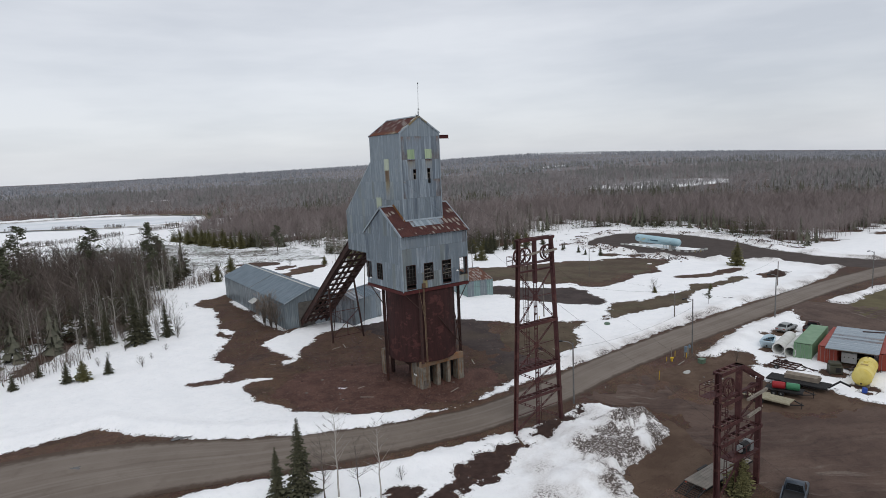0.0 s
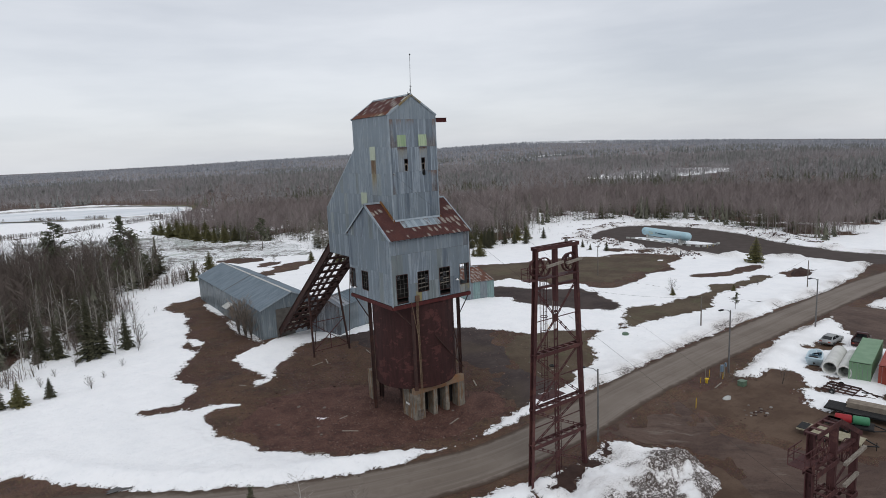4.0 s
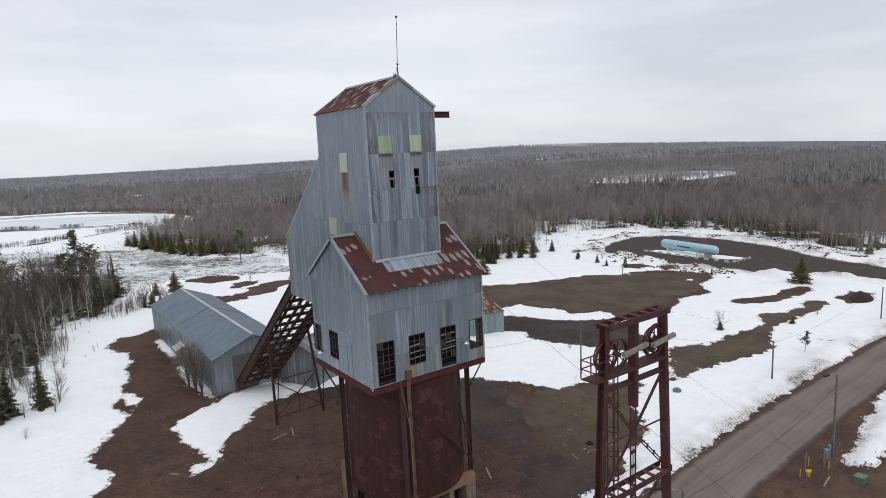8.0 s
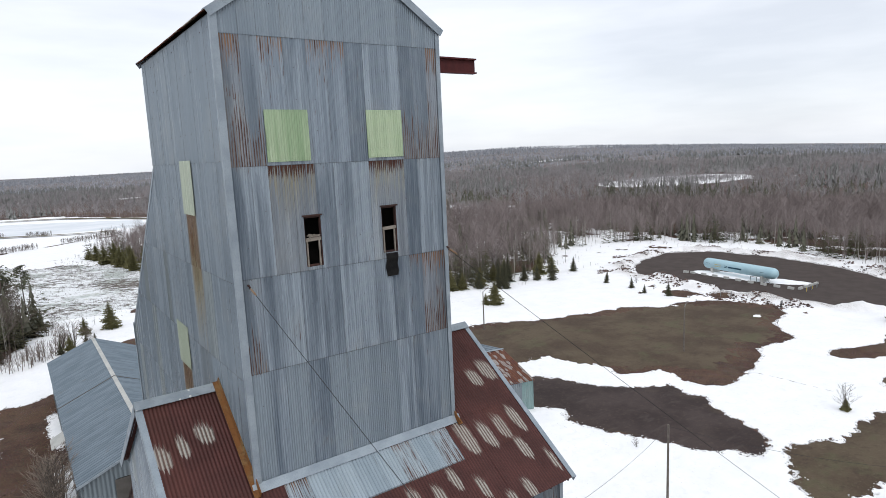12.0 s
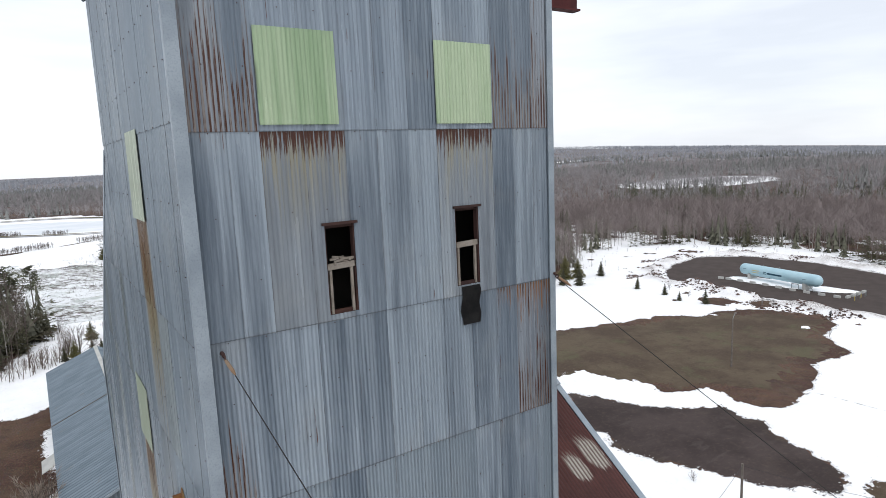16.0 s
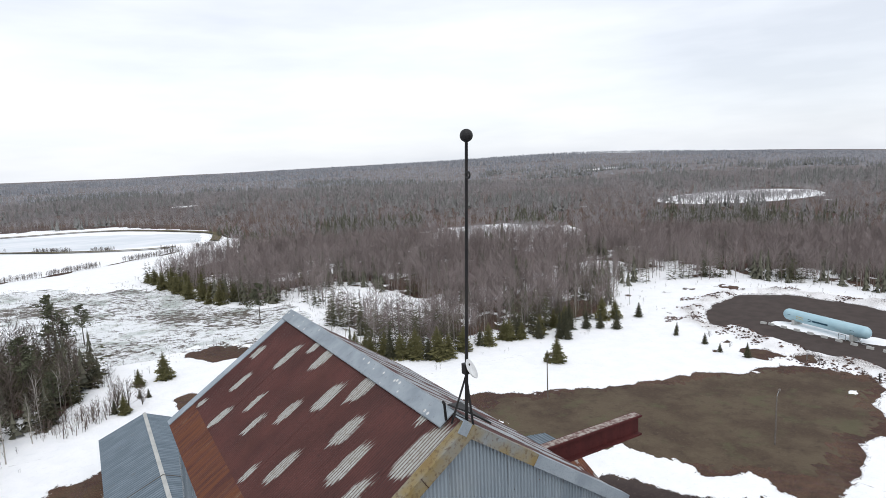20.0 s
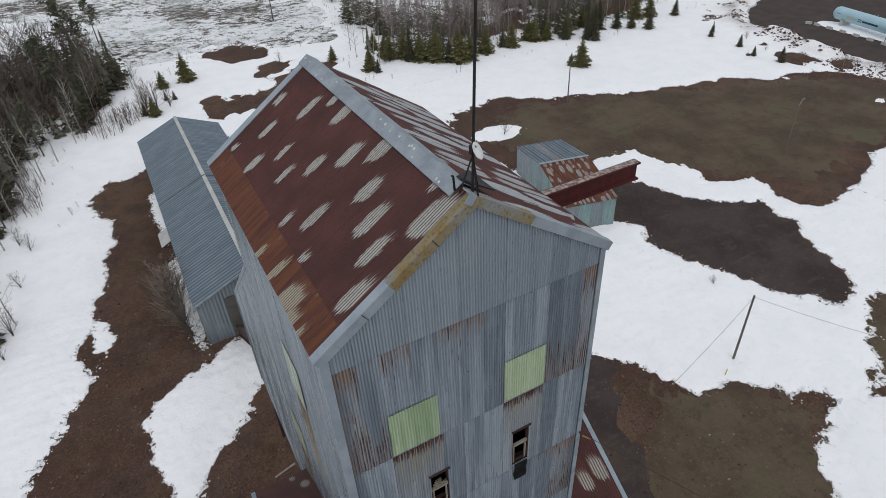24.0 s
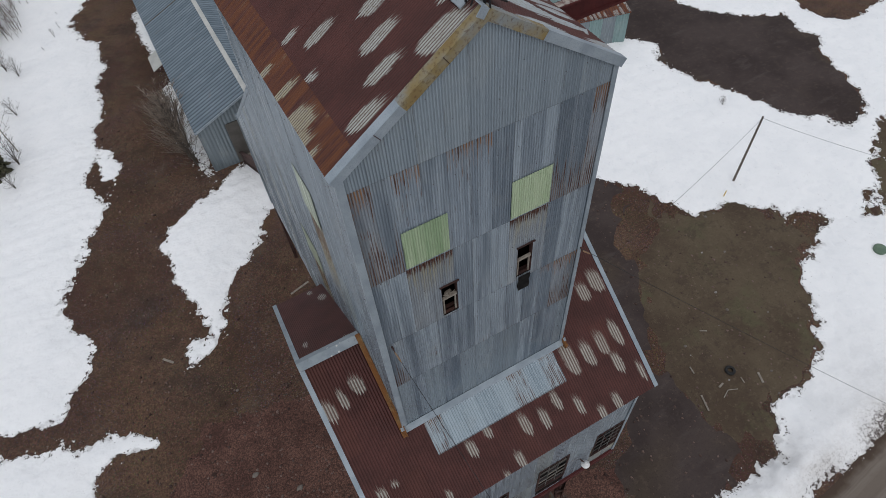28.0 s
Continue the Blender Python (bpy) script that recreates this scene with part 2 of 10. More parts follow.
def rusted_roof(name, spots=(), orange=0.0, zinc=((0.345, 0.345, 0.315), (0.43, 0.44, 0.42)), cell=(1.0, 0.80), size=(0.165, 0.27), amount=0.58, pitch=0.066):
    """Red-brown rusted roof sheet with long remains of bare zinc that fray along the ribs: scattered ones, or spots at
    (place along the eave, lower end, upper end, half width)."""
    k = Mat(name, 0.62, 0.1, 0.35)
    uv = k.uv("UVMap")
    fine = k.noise(k.scaled(uv, (30.0, 0.6, 1)), 1.0, 3, 0.7)
    blot = k.noise(uv, 0.9, 5)
    c = k.mix(k.step(blot, 0.3, 0.7), (0.064, 0.021, 0.018), (0.100, 0.033, 0.028))
    c = k.mix(k.math("MULTIPLY", k.step(fine, 0.5, 0.75), 0.5), c, (0.050, 0.019, 0.017))
    c = k.mix(k.math("MULTIPLY", k.step(k.noise(uv, 14.0, 3), 0.55, 0.75), 0.5), c, (0.040, 0.018, 0.017))
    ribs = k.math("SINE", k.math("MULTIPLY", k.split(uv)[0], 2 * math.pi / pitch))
    # rib valleys darkened in the colour: dirt together with painted-in shade
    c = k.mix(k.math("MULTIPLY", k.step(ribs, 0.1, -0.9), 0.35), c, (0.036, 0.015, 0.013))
    if orange:
        c = k.mix(k.math("MULTIPLY", k.step(k.noise(k.scaled(uv, (5.0, 0.5, 1)), 1.0, 5, 0.65), 0.34, 0.62), orange), c, (0.150, 0.052, 0.020))
        c = k.mix(k.math("MULTIPLY", k.math("MULTIPLY", k.step(fine, 0.55, 0.66), k.step(blot, 0.5, 0.62)), orange * 0.7), c, (0.27, 0.20, 0.12))
    fray = k.math("ADD", k.math("MULTIPLY", k.math("SUBTRACT", fine, 0.5), 0.62), k.math("MULTIPLY", ribs, 0.07))
    if spots:
        bent = k.n.new("ShaderNodeCombineXYZ")
        u, v, _ = k.split(uv)
        k.put(bent.inputs[0], k.math("ADD", u, k.math("MULTIPLY", k.math("SUBTRACT", k.noise(uv, 5.0, 3), 0.5), 0.10)))
        k.put(bent.inputs[1], k.math("ADD", v, fray))
        e = None
        for u0, v0, v1, half in spots:
            m = k.n.new("ShaderNodeMapping")
            k.put(m.inputs["Vector"], bent.outputs[0])
            long = (v1 - v0) / 2 * 0.92
            m.inputs["Scale"].default_value = (1 / half, 1 / long, 0)
            m.inputs["Location"].default_value = (-u0 / half, -(v0 + v1) / 2 / long, 0)
            a, b, _ = k.split(m.outputs["Vector"])
            b = k.math("ADD", b, k.math("MULTIPLY", a, 0.28))
            d = k.math("ADD", k.math("POWER", k.math("ABSOLUTE", a), 3.0), k.math("POWER", k.math("ABSOLUTE", b), 3.0))
            e = d if e is None else k.math("MINIMUM", e, d)
        m = k.step(k.math("ADD", e, k.math("MULTIPLY", ribs, 0.30)), 1.25, 0.75)
    else:
        n = k.n.new("ShaderNodeTexVoronoi")
        n.inputs["Scale"].default_value = 1.0
        n.inputs["Randomness"].default_value = 0.62
        sc = k.scaled(uv, (cell[0], cell[1], 1))
        k.put(n.inputs["Vector"], sc)
        r, g, b = k.split(n.outputs["Color"])
        away = k.n.new("ShaderNodeVectorMath")
        away.operation = "SUBTRACT"
        k.put(away.inputs[0], sc)
        k.put(away.inputs[1], n.outputs["Position"])
        du, dv, _ = k.split(away.outputs[0])
        skew = k.math("ADD", dv, fray)
        e = k.math("SQRT", k.math("ADD", k.math("POWER", k.math("DIVIDE", k.math("ABSOLUTE", du), size[0]), 2.0), k.math("POWER", k.math("DIVIDE", k.math("ABSOLUTE", skew), size[1]), 2.0)))
        e = k.math("DIVIDE", e, k.math("ADD", k.math("MULTIPLY", r, 0.7), 0.55))
        m = k.math("MULTIPLY", k.step(e, 1.06, 0.86), k.step(g, 1.0 - amount, 1.03 - amount))
    zc = k.mix(k.step(fine, 0.3, 0.7), zinc[0], zinc[1])
    zc = k.mix(k.step(k.noise(uv, 11.0, 3), 0.5, 0.7), zc, (0.30, 0.285, 0.245))
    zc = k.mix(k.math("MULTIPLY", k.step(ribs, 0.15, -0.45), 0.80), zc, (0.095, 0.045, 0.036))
    c = k.mix(m, c, zc)
    c = k.mix(k.math("MULTIPLY", k.step(k.rand(), 0.55, 0.95), 0.15), c, (0.14, 0.05, 0.030))
    k.bump(fine, 0.15, 0.006)
    return k.done(c)


def rusted_steel(name, a, b, bare, amount=0.4, rough=0.7):
    """Old dark red paint over steel, patchy, with rust runs."""
    k = Mat(name, rough, 0.15)
    o = k.obj()
    run = k.noise(k.scaled(o, (3.0, 3.0, 0.5)), 1.0, 5, 0.65)
    blot = k.noise(k.scaled(o, (0.55, 0.55, 0.75)), 1.0, 6, 0.7)
    c = k.mix(k.step(run, 0.3, 0.7), a, b)
    m = k.math("MULTIPLY", k.step(blot, 0.54, 0.60), amount)
    c = k.mix(m, c, bare)
    c = k.mix(k.math("MULTIPLY", k.step(k.noise(o, 14, 4), 0.5, 0.75), 0.4), c, tuple(v * 0.5 for v in a))
    k.bump(blot, 0.2, 0.01)
    return k.done(c)


def ground_material():
    k = Mat("bare_ground", 0.95, 0.0, 0.2)
    o = k.obj()
    big, mid, fine = k.noise(o, 0.045, 5), k.noise(o, 0.35, 5), k.noise(o, 5.0, 5, 0.7)
    c = k.mix(k.step(big, 0.40, 0.60), (0.070, 0.039, 0.028), (0.106, 0.063, 0.044))
    c = k.mix(k.math("MULTIPLY", k.step(k.noise(o, 0.16, 5, 0.65), 0.52, 0.66), 0.30), c, (0.094, 0.070, 0.042))
    c = k.mix(k.math("MULTIPLY", k.step(mid, 0.47, 0.72), 0.5), c, (0.100, 0.068, 0.043))
    tuft = k.noise(k.scaled(o, (1.0, 1.0, 1.0)), 2.2, 6, 0.8)
    c = k.mix(k.math("MULTIPLY", k.step(tuft, 0.54, 0.68), 0.4), c, (0.105, 0.078, 0.054))
    c = k.mix(k.math("MULTIPLY", k.step(tuft, 0.46, 0.34), 0.6), c, (0.026, 0.018, 0.015))
    c = k.mix(k.math("MULTIPLY", k.step(k.noise(o, 0.12, 4), 0.52, 0.68), 0.6), c, (0.043, 0.030, 0.025))
    _, gt = k.cells(o, 13.0)
    c = k.mix(0.45, c, k.mix(k.step(k.split(gt)[0], 0.0, 1.0), (0.42, 0.39, 0.37), (1.85, 1.79, 1.70)), "MULTIPLY")
    c = k.mix(k.math("MULTIPLY", k.step(k.noise(o, 0.07, 5, 0.6), 0.52, 0.64), 0.55), c, (0.072, 0.036, 0.027))
    c = k.mix(k.math("MULTIPLY", k.step(k.noise(o, 0.21, 5, 0.65), 0.55, 0.68), 0.35), c, (0.115, 0.090, 0.062))
    stones, tone = k.cells(o, 4.5)
    c = k.mix(k.math("MULTIPLY", k.math("MULTIPLY", k.step(stones, 0.22, 0.10), k.step(k.split(tone)[1], 0.82, 0.86)), 0.8), c, (0.20, 0.155, 0.125))
    pebbles, tone2 = k.cells(o, 13.0)
    c = k.mix(k.math("MULTIPLY", k.step(pebbles, 0.30, 0.12), 0.45), c, k.mix(0.5, tone2, (0.10, 0.07, 0.055), "MULTIPLY"))
    c = k.mix(k.math("MULTIPLY", k.step(k.noise(o, 0.55, 6, 0.75), 0.50, 0.64), 0.5), c, (0.042, 0.027, 0.021))
    c = k.mix(k.math("MULTIPLY", k.step(fine, 0.50, 0.68), 0.55), c, (0.028, 0.018, 0.014))
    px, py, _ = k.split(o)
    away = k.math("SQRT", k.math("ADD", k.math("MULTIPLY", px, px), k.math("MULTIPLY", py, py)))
    # paler the farther away: haze put into the earth colour, broken by noise
    far_haze = k.math("MULTIPLY", k.step(away, 260.0, 1500.0), k.step(k.noise(o, 0.03, 5, 0.7), 0.25, 0.60))
    c = k.mix(k.math("MULTIPLY", far_haze, 0.75), c, (0.25, 0.245, 0.25))
    k.bump(k.math("ADD", fine, k.math("MULTIPLY", mid, 2.0)), 0.6, 0.06)
    return k.done(c)


def snow_material():
    """Old wet snow: dimpled, sprinkled with grit, grey and holed where it thins out."""
    k = Mat("old_snow", 0.7, 0.0, 0.25)
    o = k.obj()

    def layer(name):
        n = k.n.new("ShaderNodeAttribute")
        n.attribute_name = name
        return n.outputs["Fac"]

    dirt, cover = layer("dirt"), layer("cover")
    fine, mid, dimple = k.noise(o, 3.5, 6, 0.7), k.noise(o, 0.30, 4), k.noise(o, 1.5, 3, 0.5)
    ridged = k.noise(k.scaled(o, (1.3, 1.6, 1.0)), 2.8, 7, 0.80)
    c = k.mix(k.step(mid, 0.35, 0.7), (0.955, 0.955, 0.955), (0.91, 0.915, 0.92))
    c = k.mix(k.math("MULTIPLY", k.step(fine, 0.56, 0.74), 0.07), c, (0.62, 0.63, 0.64))
    # dimple hollows tinted blue-grey: their soft shade is put into the colour
    c = k.mix(k.math("MULTIPLY", k.step(dimple, 0.46, 0.30), 0.16), c, (0.70, 0.72, 0.75))
    thin = k.math("ADD", cover, k.math("MULTIPLY", k.math("SUBTRACT", dimple, 0.5), 1.6))
    c = k.mix(k.math("MULTIPLY", k.step(thin, 0.42, -0.05), 0.55), c, (0.50, 0.49, 0.48))
    m = k.math("MULTIPLY", k.step(k.math("ADD", ridged, k.math("MULTIPLY", dirt, 0.17)), 0.595, 0.66), k.step(dirt, 0.22, 0.80))
    c = k.mix(k.math("MULTIPLY", k.step(k.math("ADD", k.math("MULTIPLY", mid, 0.4), k.math("MULTIPLY", ridged, 0.6)), 0.40, 0.60), k.math("MULTIPLY", dirt, 0.80)), c, (0.36, 0.325, 0.285))
    c = k.mix(k.math("MULTIPLY", dirt, 0.50), c, (0.53, 0.47, 0.435))
    c = k.mix(m, c, (0.085, 0.066, 0.056))
    holes = k.math("ADD", k.noise(o, 2.6, 5, 0.7), k.math("MULTIPLY", k.step(cover, 0.9, 0.0), 0.16))
    c = k.mix(k.math("MULTIPLY", k.step(holes, 0.685, 0.715), k.step(cover, 1.2, 0.2)), c, (0.070, 0.052, 0.043))
    c = k.mix(k.math("MULTIPLY", k.step(k.noise(o, 9.0, 2), 0.72, 0.76), 0.6), c, (0.20, 0.16, 0.12))
    k.bump(k.math("ADD", k.math("MULTIPLY", dimple, 1.6), k.math("MULTIPLY", fine, 0.35)), 0.40, 0.22)
    return k.done(c)


def leaf_material(name, a, b):
    k = Mat(name, 0.8, 0.0, 0.2)
    c = k.mix(k.island(), a, b)
    c = k.mix(k.math("MULTIPLY", k.rand(), 0.35), c, tuple(v * 0.6 for v in a))
    return k.done(c)


GALV = galvanised("galvanised_sheet", (0.170, 0.210, 0.245), (0.248, 0.294, 0.332), contrast=0.85)
GALV_DARK = galvanised("galvanised_sheet_streaked", (0.112, 0.143, 0.178), (0.300, 0.352, 0.400), rust_all=0.06, contrast=1.35)
GALV_RUST = galvanised("galvanised_sheet_rusting", (0.095, 0.11, 0.13), (0.27, 0.295, 0.32), rust_top=0.5, rust_all=0.8, contrast=1.15)
GALV_TOP = galvanised("galvanised_sheet_rust_lap", (0.128, 0.162, 0.200), (0.295, 0.347, 0.398), rust_top=0.40, rust_all=0.28, contrast=1.15)
GALV_LOWRUST = galvanised("galvanised_sheet_rust_foot", (0.115, 0.145, 0.178), (0.275, 0.320, 0.365), rust_low=0.55, contrast=1.2)
GALV_BOTH = galvanised("galvanised_sheet_rust_both_laps", (0.110, 0.130, 0.155), (0.27, 0.30, 0.335), rust_top=0.62, rust_low=0.6, rust_all=0.25, contrast=1.15)
GALV_NEW = galvanised("newer_galvanised_sheet", (0.235, 0.290, 0.330), (0.345, 0.405, 0.450), contrast=0.8)
GALV_NEW_RUST = galvanised("newer_galvanised_sheet_rust_striped", (0.235, 0.285, 0.320), (0.345, 0.395, 0.430), rust_top=0.55, rust_all=0.75)
GALV_DRIP = galvanised("galvanised_sheet_run_off", (0.16, 0.185, 0.212), (0.31, 0.35, 0.385), drip=1.0, contrast=1.1)
GALV_LEFT = galvanised("galvanised_sheet_stained_under_opening", (0.165, 0.198, 0.222), (0.25, 0.29, 0.32), stains=((3.4, 4.55, 31.4, 5.5), (6.2, 7.5, 26.0, 4.5)))
GALV_STAIN = galvanised("galvanised_sheet_yellowed", (0.17, 0.19, 0.195), (0.28, 0.30, 0.30), patch=0.85)
GALV_WARM = galvanised("galvanised_sheet_greenish", (0.160, 0.190, 0.200), (0.260, 0.298, 0.310), rust_all=0.05)
GREEN = galvanised("green_glassfibre_sheet", (0.240, 0.345, 0.195), (0.450, 0.540, 0.365), contrast=1.35)
PALE_GREEN = galvanised("pale_green_sheet", (0.38, 0.44, 0.33), (0.47, 0.52, 0.42), contrast=0.6)
# bare zinc left on the tower roof and on the lower roof: along the eave, lower end, upper end, half width
TOWER_SPOTS = [(8.30, 2.5, 3.0, 0.16), (6.73, 2.7, 3.6, 0.15), (6.05, 3.5, 4.1, 0.14), (5.25, 3.25, 4.1, 0.20), (7.56, 1.6, 2.37, 0.14), (8.27, 0.8, 1.1, 0.12), (6.80, 0.79, 1.5, 0.16), (6.08, 1.63, 2.24, 0.13), (5.28, 1.34, 1.94, 0.13), (4.56, 2.0, 2.68, 0.17), (3.80, 2.66, 3.48, 0.20), (3.05, 3.2, 4.1, 0.22),
               (2.37, 2.44, 3.23, 0.20), (0.92, 3.66, 4.1, 0.13), (3.83, 0.81, 1.31, 0.10), (3.11, 1.18, 2.02, 0.16), (1.61, 2.0, 2.95, 0.19), (0.36, 2.8, 3.95, 0.30), (0.90, 1.66, 2.6, 0.17), (0.42, 0.85, 1.82, 0.20), (2.36, 0.80, 1.1, 0.13)]
EAVE_SPOTS = [(2.75, -0.1, 0.65, 0.13), (1.75, -0.05, 0.62, 0.34), (1.32, -0.2, 0.30, 0.22), (0.82, -0.1, 0.25, 0.09), (3.70, -0.1, 0.38, 0.12)]
LOW_SPOTS = [(6.35, 1.85, 3.2, 0.26), (7.10, 1.85, 2.9, 0.22), (7.78, 1.95, 2.95, 0.21), (8.48, 2.0, 3.1, 0.19), (8.05, 1.1, 1.95, 0.19), (8.77, 0.4, 1.2, 0.13), (7.36, -0.1, 0.66, 0.17), (6.63, -0.1, 0.5, 0.15), (5.92, 0.5, 1.25, 0.15), (5.18, 1.07, 1.85, 0.17), (4.50, 0.7, 1.5, 0.18), (3.76, 0.8, 1.72, 0.19), (2.38, 1.48, 2.0, 0.16),
             (1.64, 1.15, 1.82, 0.19), (3.05, -0.08, 0.6, 0.16), (2.39, -0.2, 0.2, 0.13), (0.24, 0.3, 0.7, 0.12), (8.64, 4.15, 5.1, 0.28), (8.0, 4.1, 4.85, 0.24), (-0.97, 4.98, 5.7, 0.23), (-1.58, 4.75, 5.5, 0.14), (-2.15, 4.55, 5.35, 0.22), (-1.25, 1.68, 1.88, 0.14), (-1.75, 1.5, 1.9, 0.18)]
ROOF = rusted_roof("rusted_roof_sheet", TOWER_SPOTS)
ROOF_ORANGE = rusted_roof("orange_rusted_roof_sheet", EAVE_SPOTS, 0.95, ((0.32, 0.29, 0.20), (0.40, 0.375, 0.29)))
ROOF_LOW = rusted_roof("rusted_roof_sheet_low", LOW_SPOTS, 0.0, ((0.345, 0.318, 0.275), (0.430, 0.405, 0.365)), pitch=0.10)
ROOF_SIDE = rusted_roof("rusted_roof_sheet_worn", (), 0.0, ((0.325, 0.35, 0.36), (0.42, 0.455, 0.475)), (1.25, 0.50), (0.36, 0.46), 1.0)
ROOF_BACK = rusted_roof("rusted_roof_sheet_back")
ROOF_TIN = rusted_roof("streaked_tin_roof_sheet", (), 0.95, ((0.36, 0.34, 0.31), (0.46, 0.44, 0.42)), (1.1, 0.62), (0.30, 0.50), 0.75)
TRIM = plain("zinc_trim", (0.25, 0.295, 0.335), (0.35, 0.40, 0.44), 1.5, 0.5, 0.15)
k = Mat("yellow_rusted_trim", 0.7, 0.05)
tone = k.noise(k.obj(), 1.1, 5, 0.55)
c = k.mix(k.step(tone, 0.30, 0.58), (0.235, 0.26, 0.27), (0.245, 0.185, 0.080))
c = k.mix(k.math("MULTIPLY", k.step(tone, 0.52, 0.72), 0.75), c, (0.16, 0.075, 0.028))
c = k.mix(k.math("MULTIPLY", k.step(k.noise(k.obj(), 16, 4), 0.5, 0.7), 0.6), c, (0.085, 0.045, 0.025))
TRIM_RUST = k.done(c)
k = Mat("orange_rusted_flashing", 0.75, 0.05)
tone = k.noise(k.obj(), 0.9, 5, 0.6)
c = k.mix(k.step(tone, 0.34, 0.55), (0.26, 0.20, 0.095), (0.20, 0.085, 0.026))
c = k.mix(k.math("MULTIPLY", k.step(k.noise(k.obj(), 7.0, 5, 0.7), 0.50, 0.68), 0.7), c, (0.085, 0.036, 0.018))
FLASH_RUST = k.done(c)
k = Mat("ridge_cap_zinc", 0.55, 0.15)
c = k.mix(k.step(k.noise(k.obj(), 1.6, 4), 0.3, 0.7), (0.225, 0.262, 0.292), (0.33, 0.37, 0.40))
spot, tone = k.cells(k.obj(), 7.0)
c = k.mix(k.math("MULTIPLY", k.step(spot, 0.30, 0.16), k.step(k.split(tone)[0], 0.70, 0.74)), c, (0.62, 0.62, 0.60))
c = k.mix(k.math("MULTIPLY", k.step(k.noise(k.obj(), 9.0, 4, 0.7), 0.56, 0.68), 0.4), c, (0.16, 0.165, 0.17))
k.bump(k.noise(k.obj(), 2.5, 3), 0.2, 0.02)
CAP = k.done(c)
BIN = rusted_steel("bin_red_paint", (0.036, 0.015, 0.014), (0.056, 0.021, 0.020), (0.115, 0.043, 0.039), 0.65)
STEEL = rusted_steel("dark_rusted_steel", (0.040, 0.022, 0.020), (0.065, 0.033, 0.028), (0.11, 0.05, 0.035), 0.45)
RED_STEEL = rusted_steel("red_painted_steel", (0.070, 0.017, 0.017), (0.100, 0.023, 0.022), (0.15, 0.046, 0.038), 0.4)
TOWER_STEEL = rusted_steel("rope_tower_red_paint", (0.058, 0.024, 0.024), (0.092, 0.036, 0.035), (0.15, 0.066, 0.055), 0.5)
BLACK = plain("black_steel", (0.018, 0.018, 0.020), (0.035, 0.033, 0.032), 2.0, 0.55, 0.3)
# near-black colour that paints the unlit depth of interiors
DARK = plain("interior_shade", (0.020, 0.018, 0.017), (0.032, 0.029, 0.027), 1.0, 0.9)
CONC_RUST = plain("rust_stained_concrete", (0.26, 0.13, 0.06), (0.23, 0.17, 0.12), 0.9, 0.9, 0.0, 18)
k = Mat("rust_stained_concrete", 0.9, 0.0)
o = k.obj()
runs = k.noise(k.scaled(o, (3.2, 3.2, 0.35)), 1.0, 5, 0.65)
c = k.mix(k.step(k.noise(o, 0.9, 5, 0.65), 0.35, 0.65), (0.155, 0.140, 0.115), (0.27, 0.245, 0.205))
c = k.mix(k.math("MULTIPLY", k.step(runs, 0.48, 0.60), 0.75), c, (0.185, 0.098, 0.045))
c = k.mix(k.math("MULTIPLY", k.step(runs, 0.44, 0.34), 0.7), c, (0.075, 0.060, 0.050))
c = k.mix(k.math("MULTIPLY", k.step(k.noise(o, 12.0, 4, 0.7), 0.52, 0.68), 0.5), c, (0.07, 0.055, 0.045))
k.bump(k.noise(o, 14.0, 4), 0.3, 0.02)
PIER_CONC = k.done(c)
PALE_CONC = plain("pale_concrete", (0.42, 0.42, 0.40), (0.52, 0.52, 0.49), 0.8, 0.85, 0.0, 18)
WOOD = plain("grey_timber", (0.20, 0.17, 0.14), (0.30, 0.27, 0.23), 4.0, 0.85, 0.0, 30)
DECK = plain("pale_deck_boards", (0.28, 0.25, 0.17), (0.36, 0.33, 0.24), 3.0, 0.85, 0.0, 25)
POLE = plain("weathered_pole", (0.13, 0.11, 0.095), (0.19, 0.165, 0.145), 3.0, 0.85)
ALU = plain("grey_metal_pole", (0.24, 0.25, 0.25), (0.33, 0.34, 0.34), 2.0, 0.5, 0.5)
WHITE = plain("white_enamel", (0.72, 0.73, 0.72), (0.80, 0.80, 0.79), 3.0, 0.4, 0.0)
RUBBER = plain("black_rubber", (0.015, 0.015, 0.016), (0.028, 0.027, 0.026), 6.0, 0.8)
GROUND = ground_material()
SNOW = snow_material()
SPRUCE = leaf_material("spruce_needles", (0.066, 0.067, 0.042), (0.122, 0.117, 0.070))
PINE = leaf_material("pine_needles", (0.088, 0.096, 0.060), (0.140, 0.146, 0.090))
CEDAR = leaf_material("cedar_foliage", (0.135, 0.128, 0.056), (0.200, 0.184, 0.080))
BARK = plain("grey_brown_bark", (0.085, 0.070, 0.058), (0.125, 0.105, 0.088), 2.0, 0.9, 0.0, 20)
BIRCH = plain("pale_birch_bark", (0.46, 0.43, 0.39), (0.31, 0.285, 0.25), 1.2, 0.85, 0.0, 6)
TWIG = leaf_material("bare_twigs", (0.115, 0.093, 0.080), (0.180, 0.152, 0.134))


# ---- building helpers ----
def thing(name, at, label, category, group="", kind=""):
    ob = new(name)
    ob.matrix_basis = Matrix.Translation(at)
    ob.empty_display_size = 0.2
    return tagged(ob, label, category, group, kind)


def mesh_of(bm, name, smooth=False):
    me = bpy.data.meshes.new(name)
    bm.to_mesh(me)
    bm.free()
    if smooth:
        me.polygons.foreach_set("use_smooth", [True] * len(me.polygons))
    return me


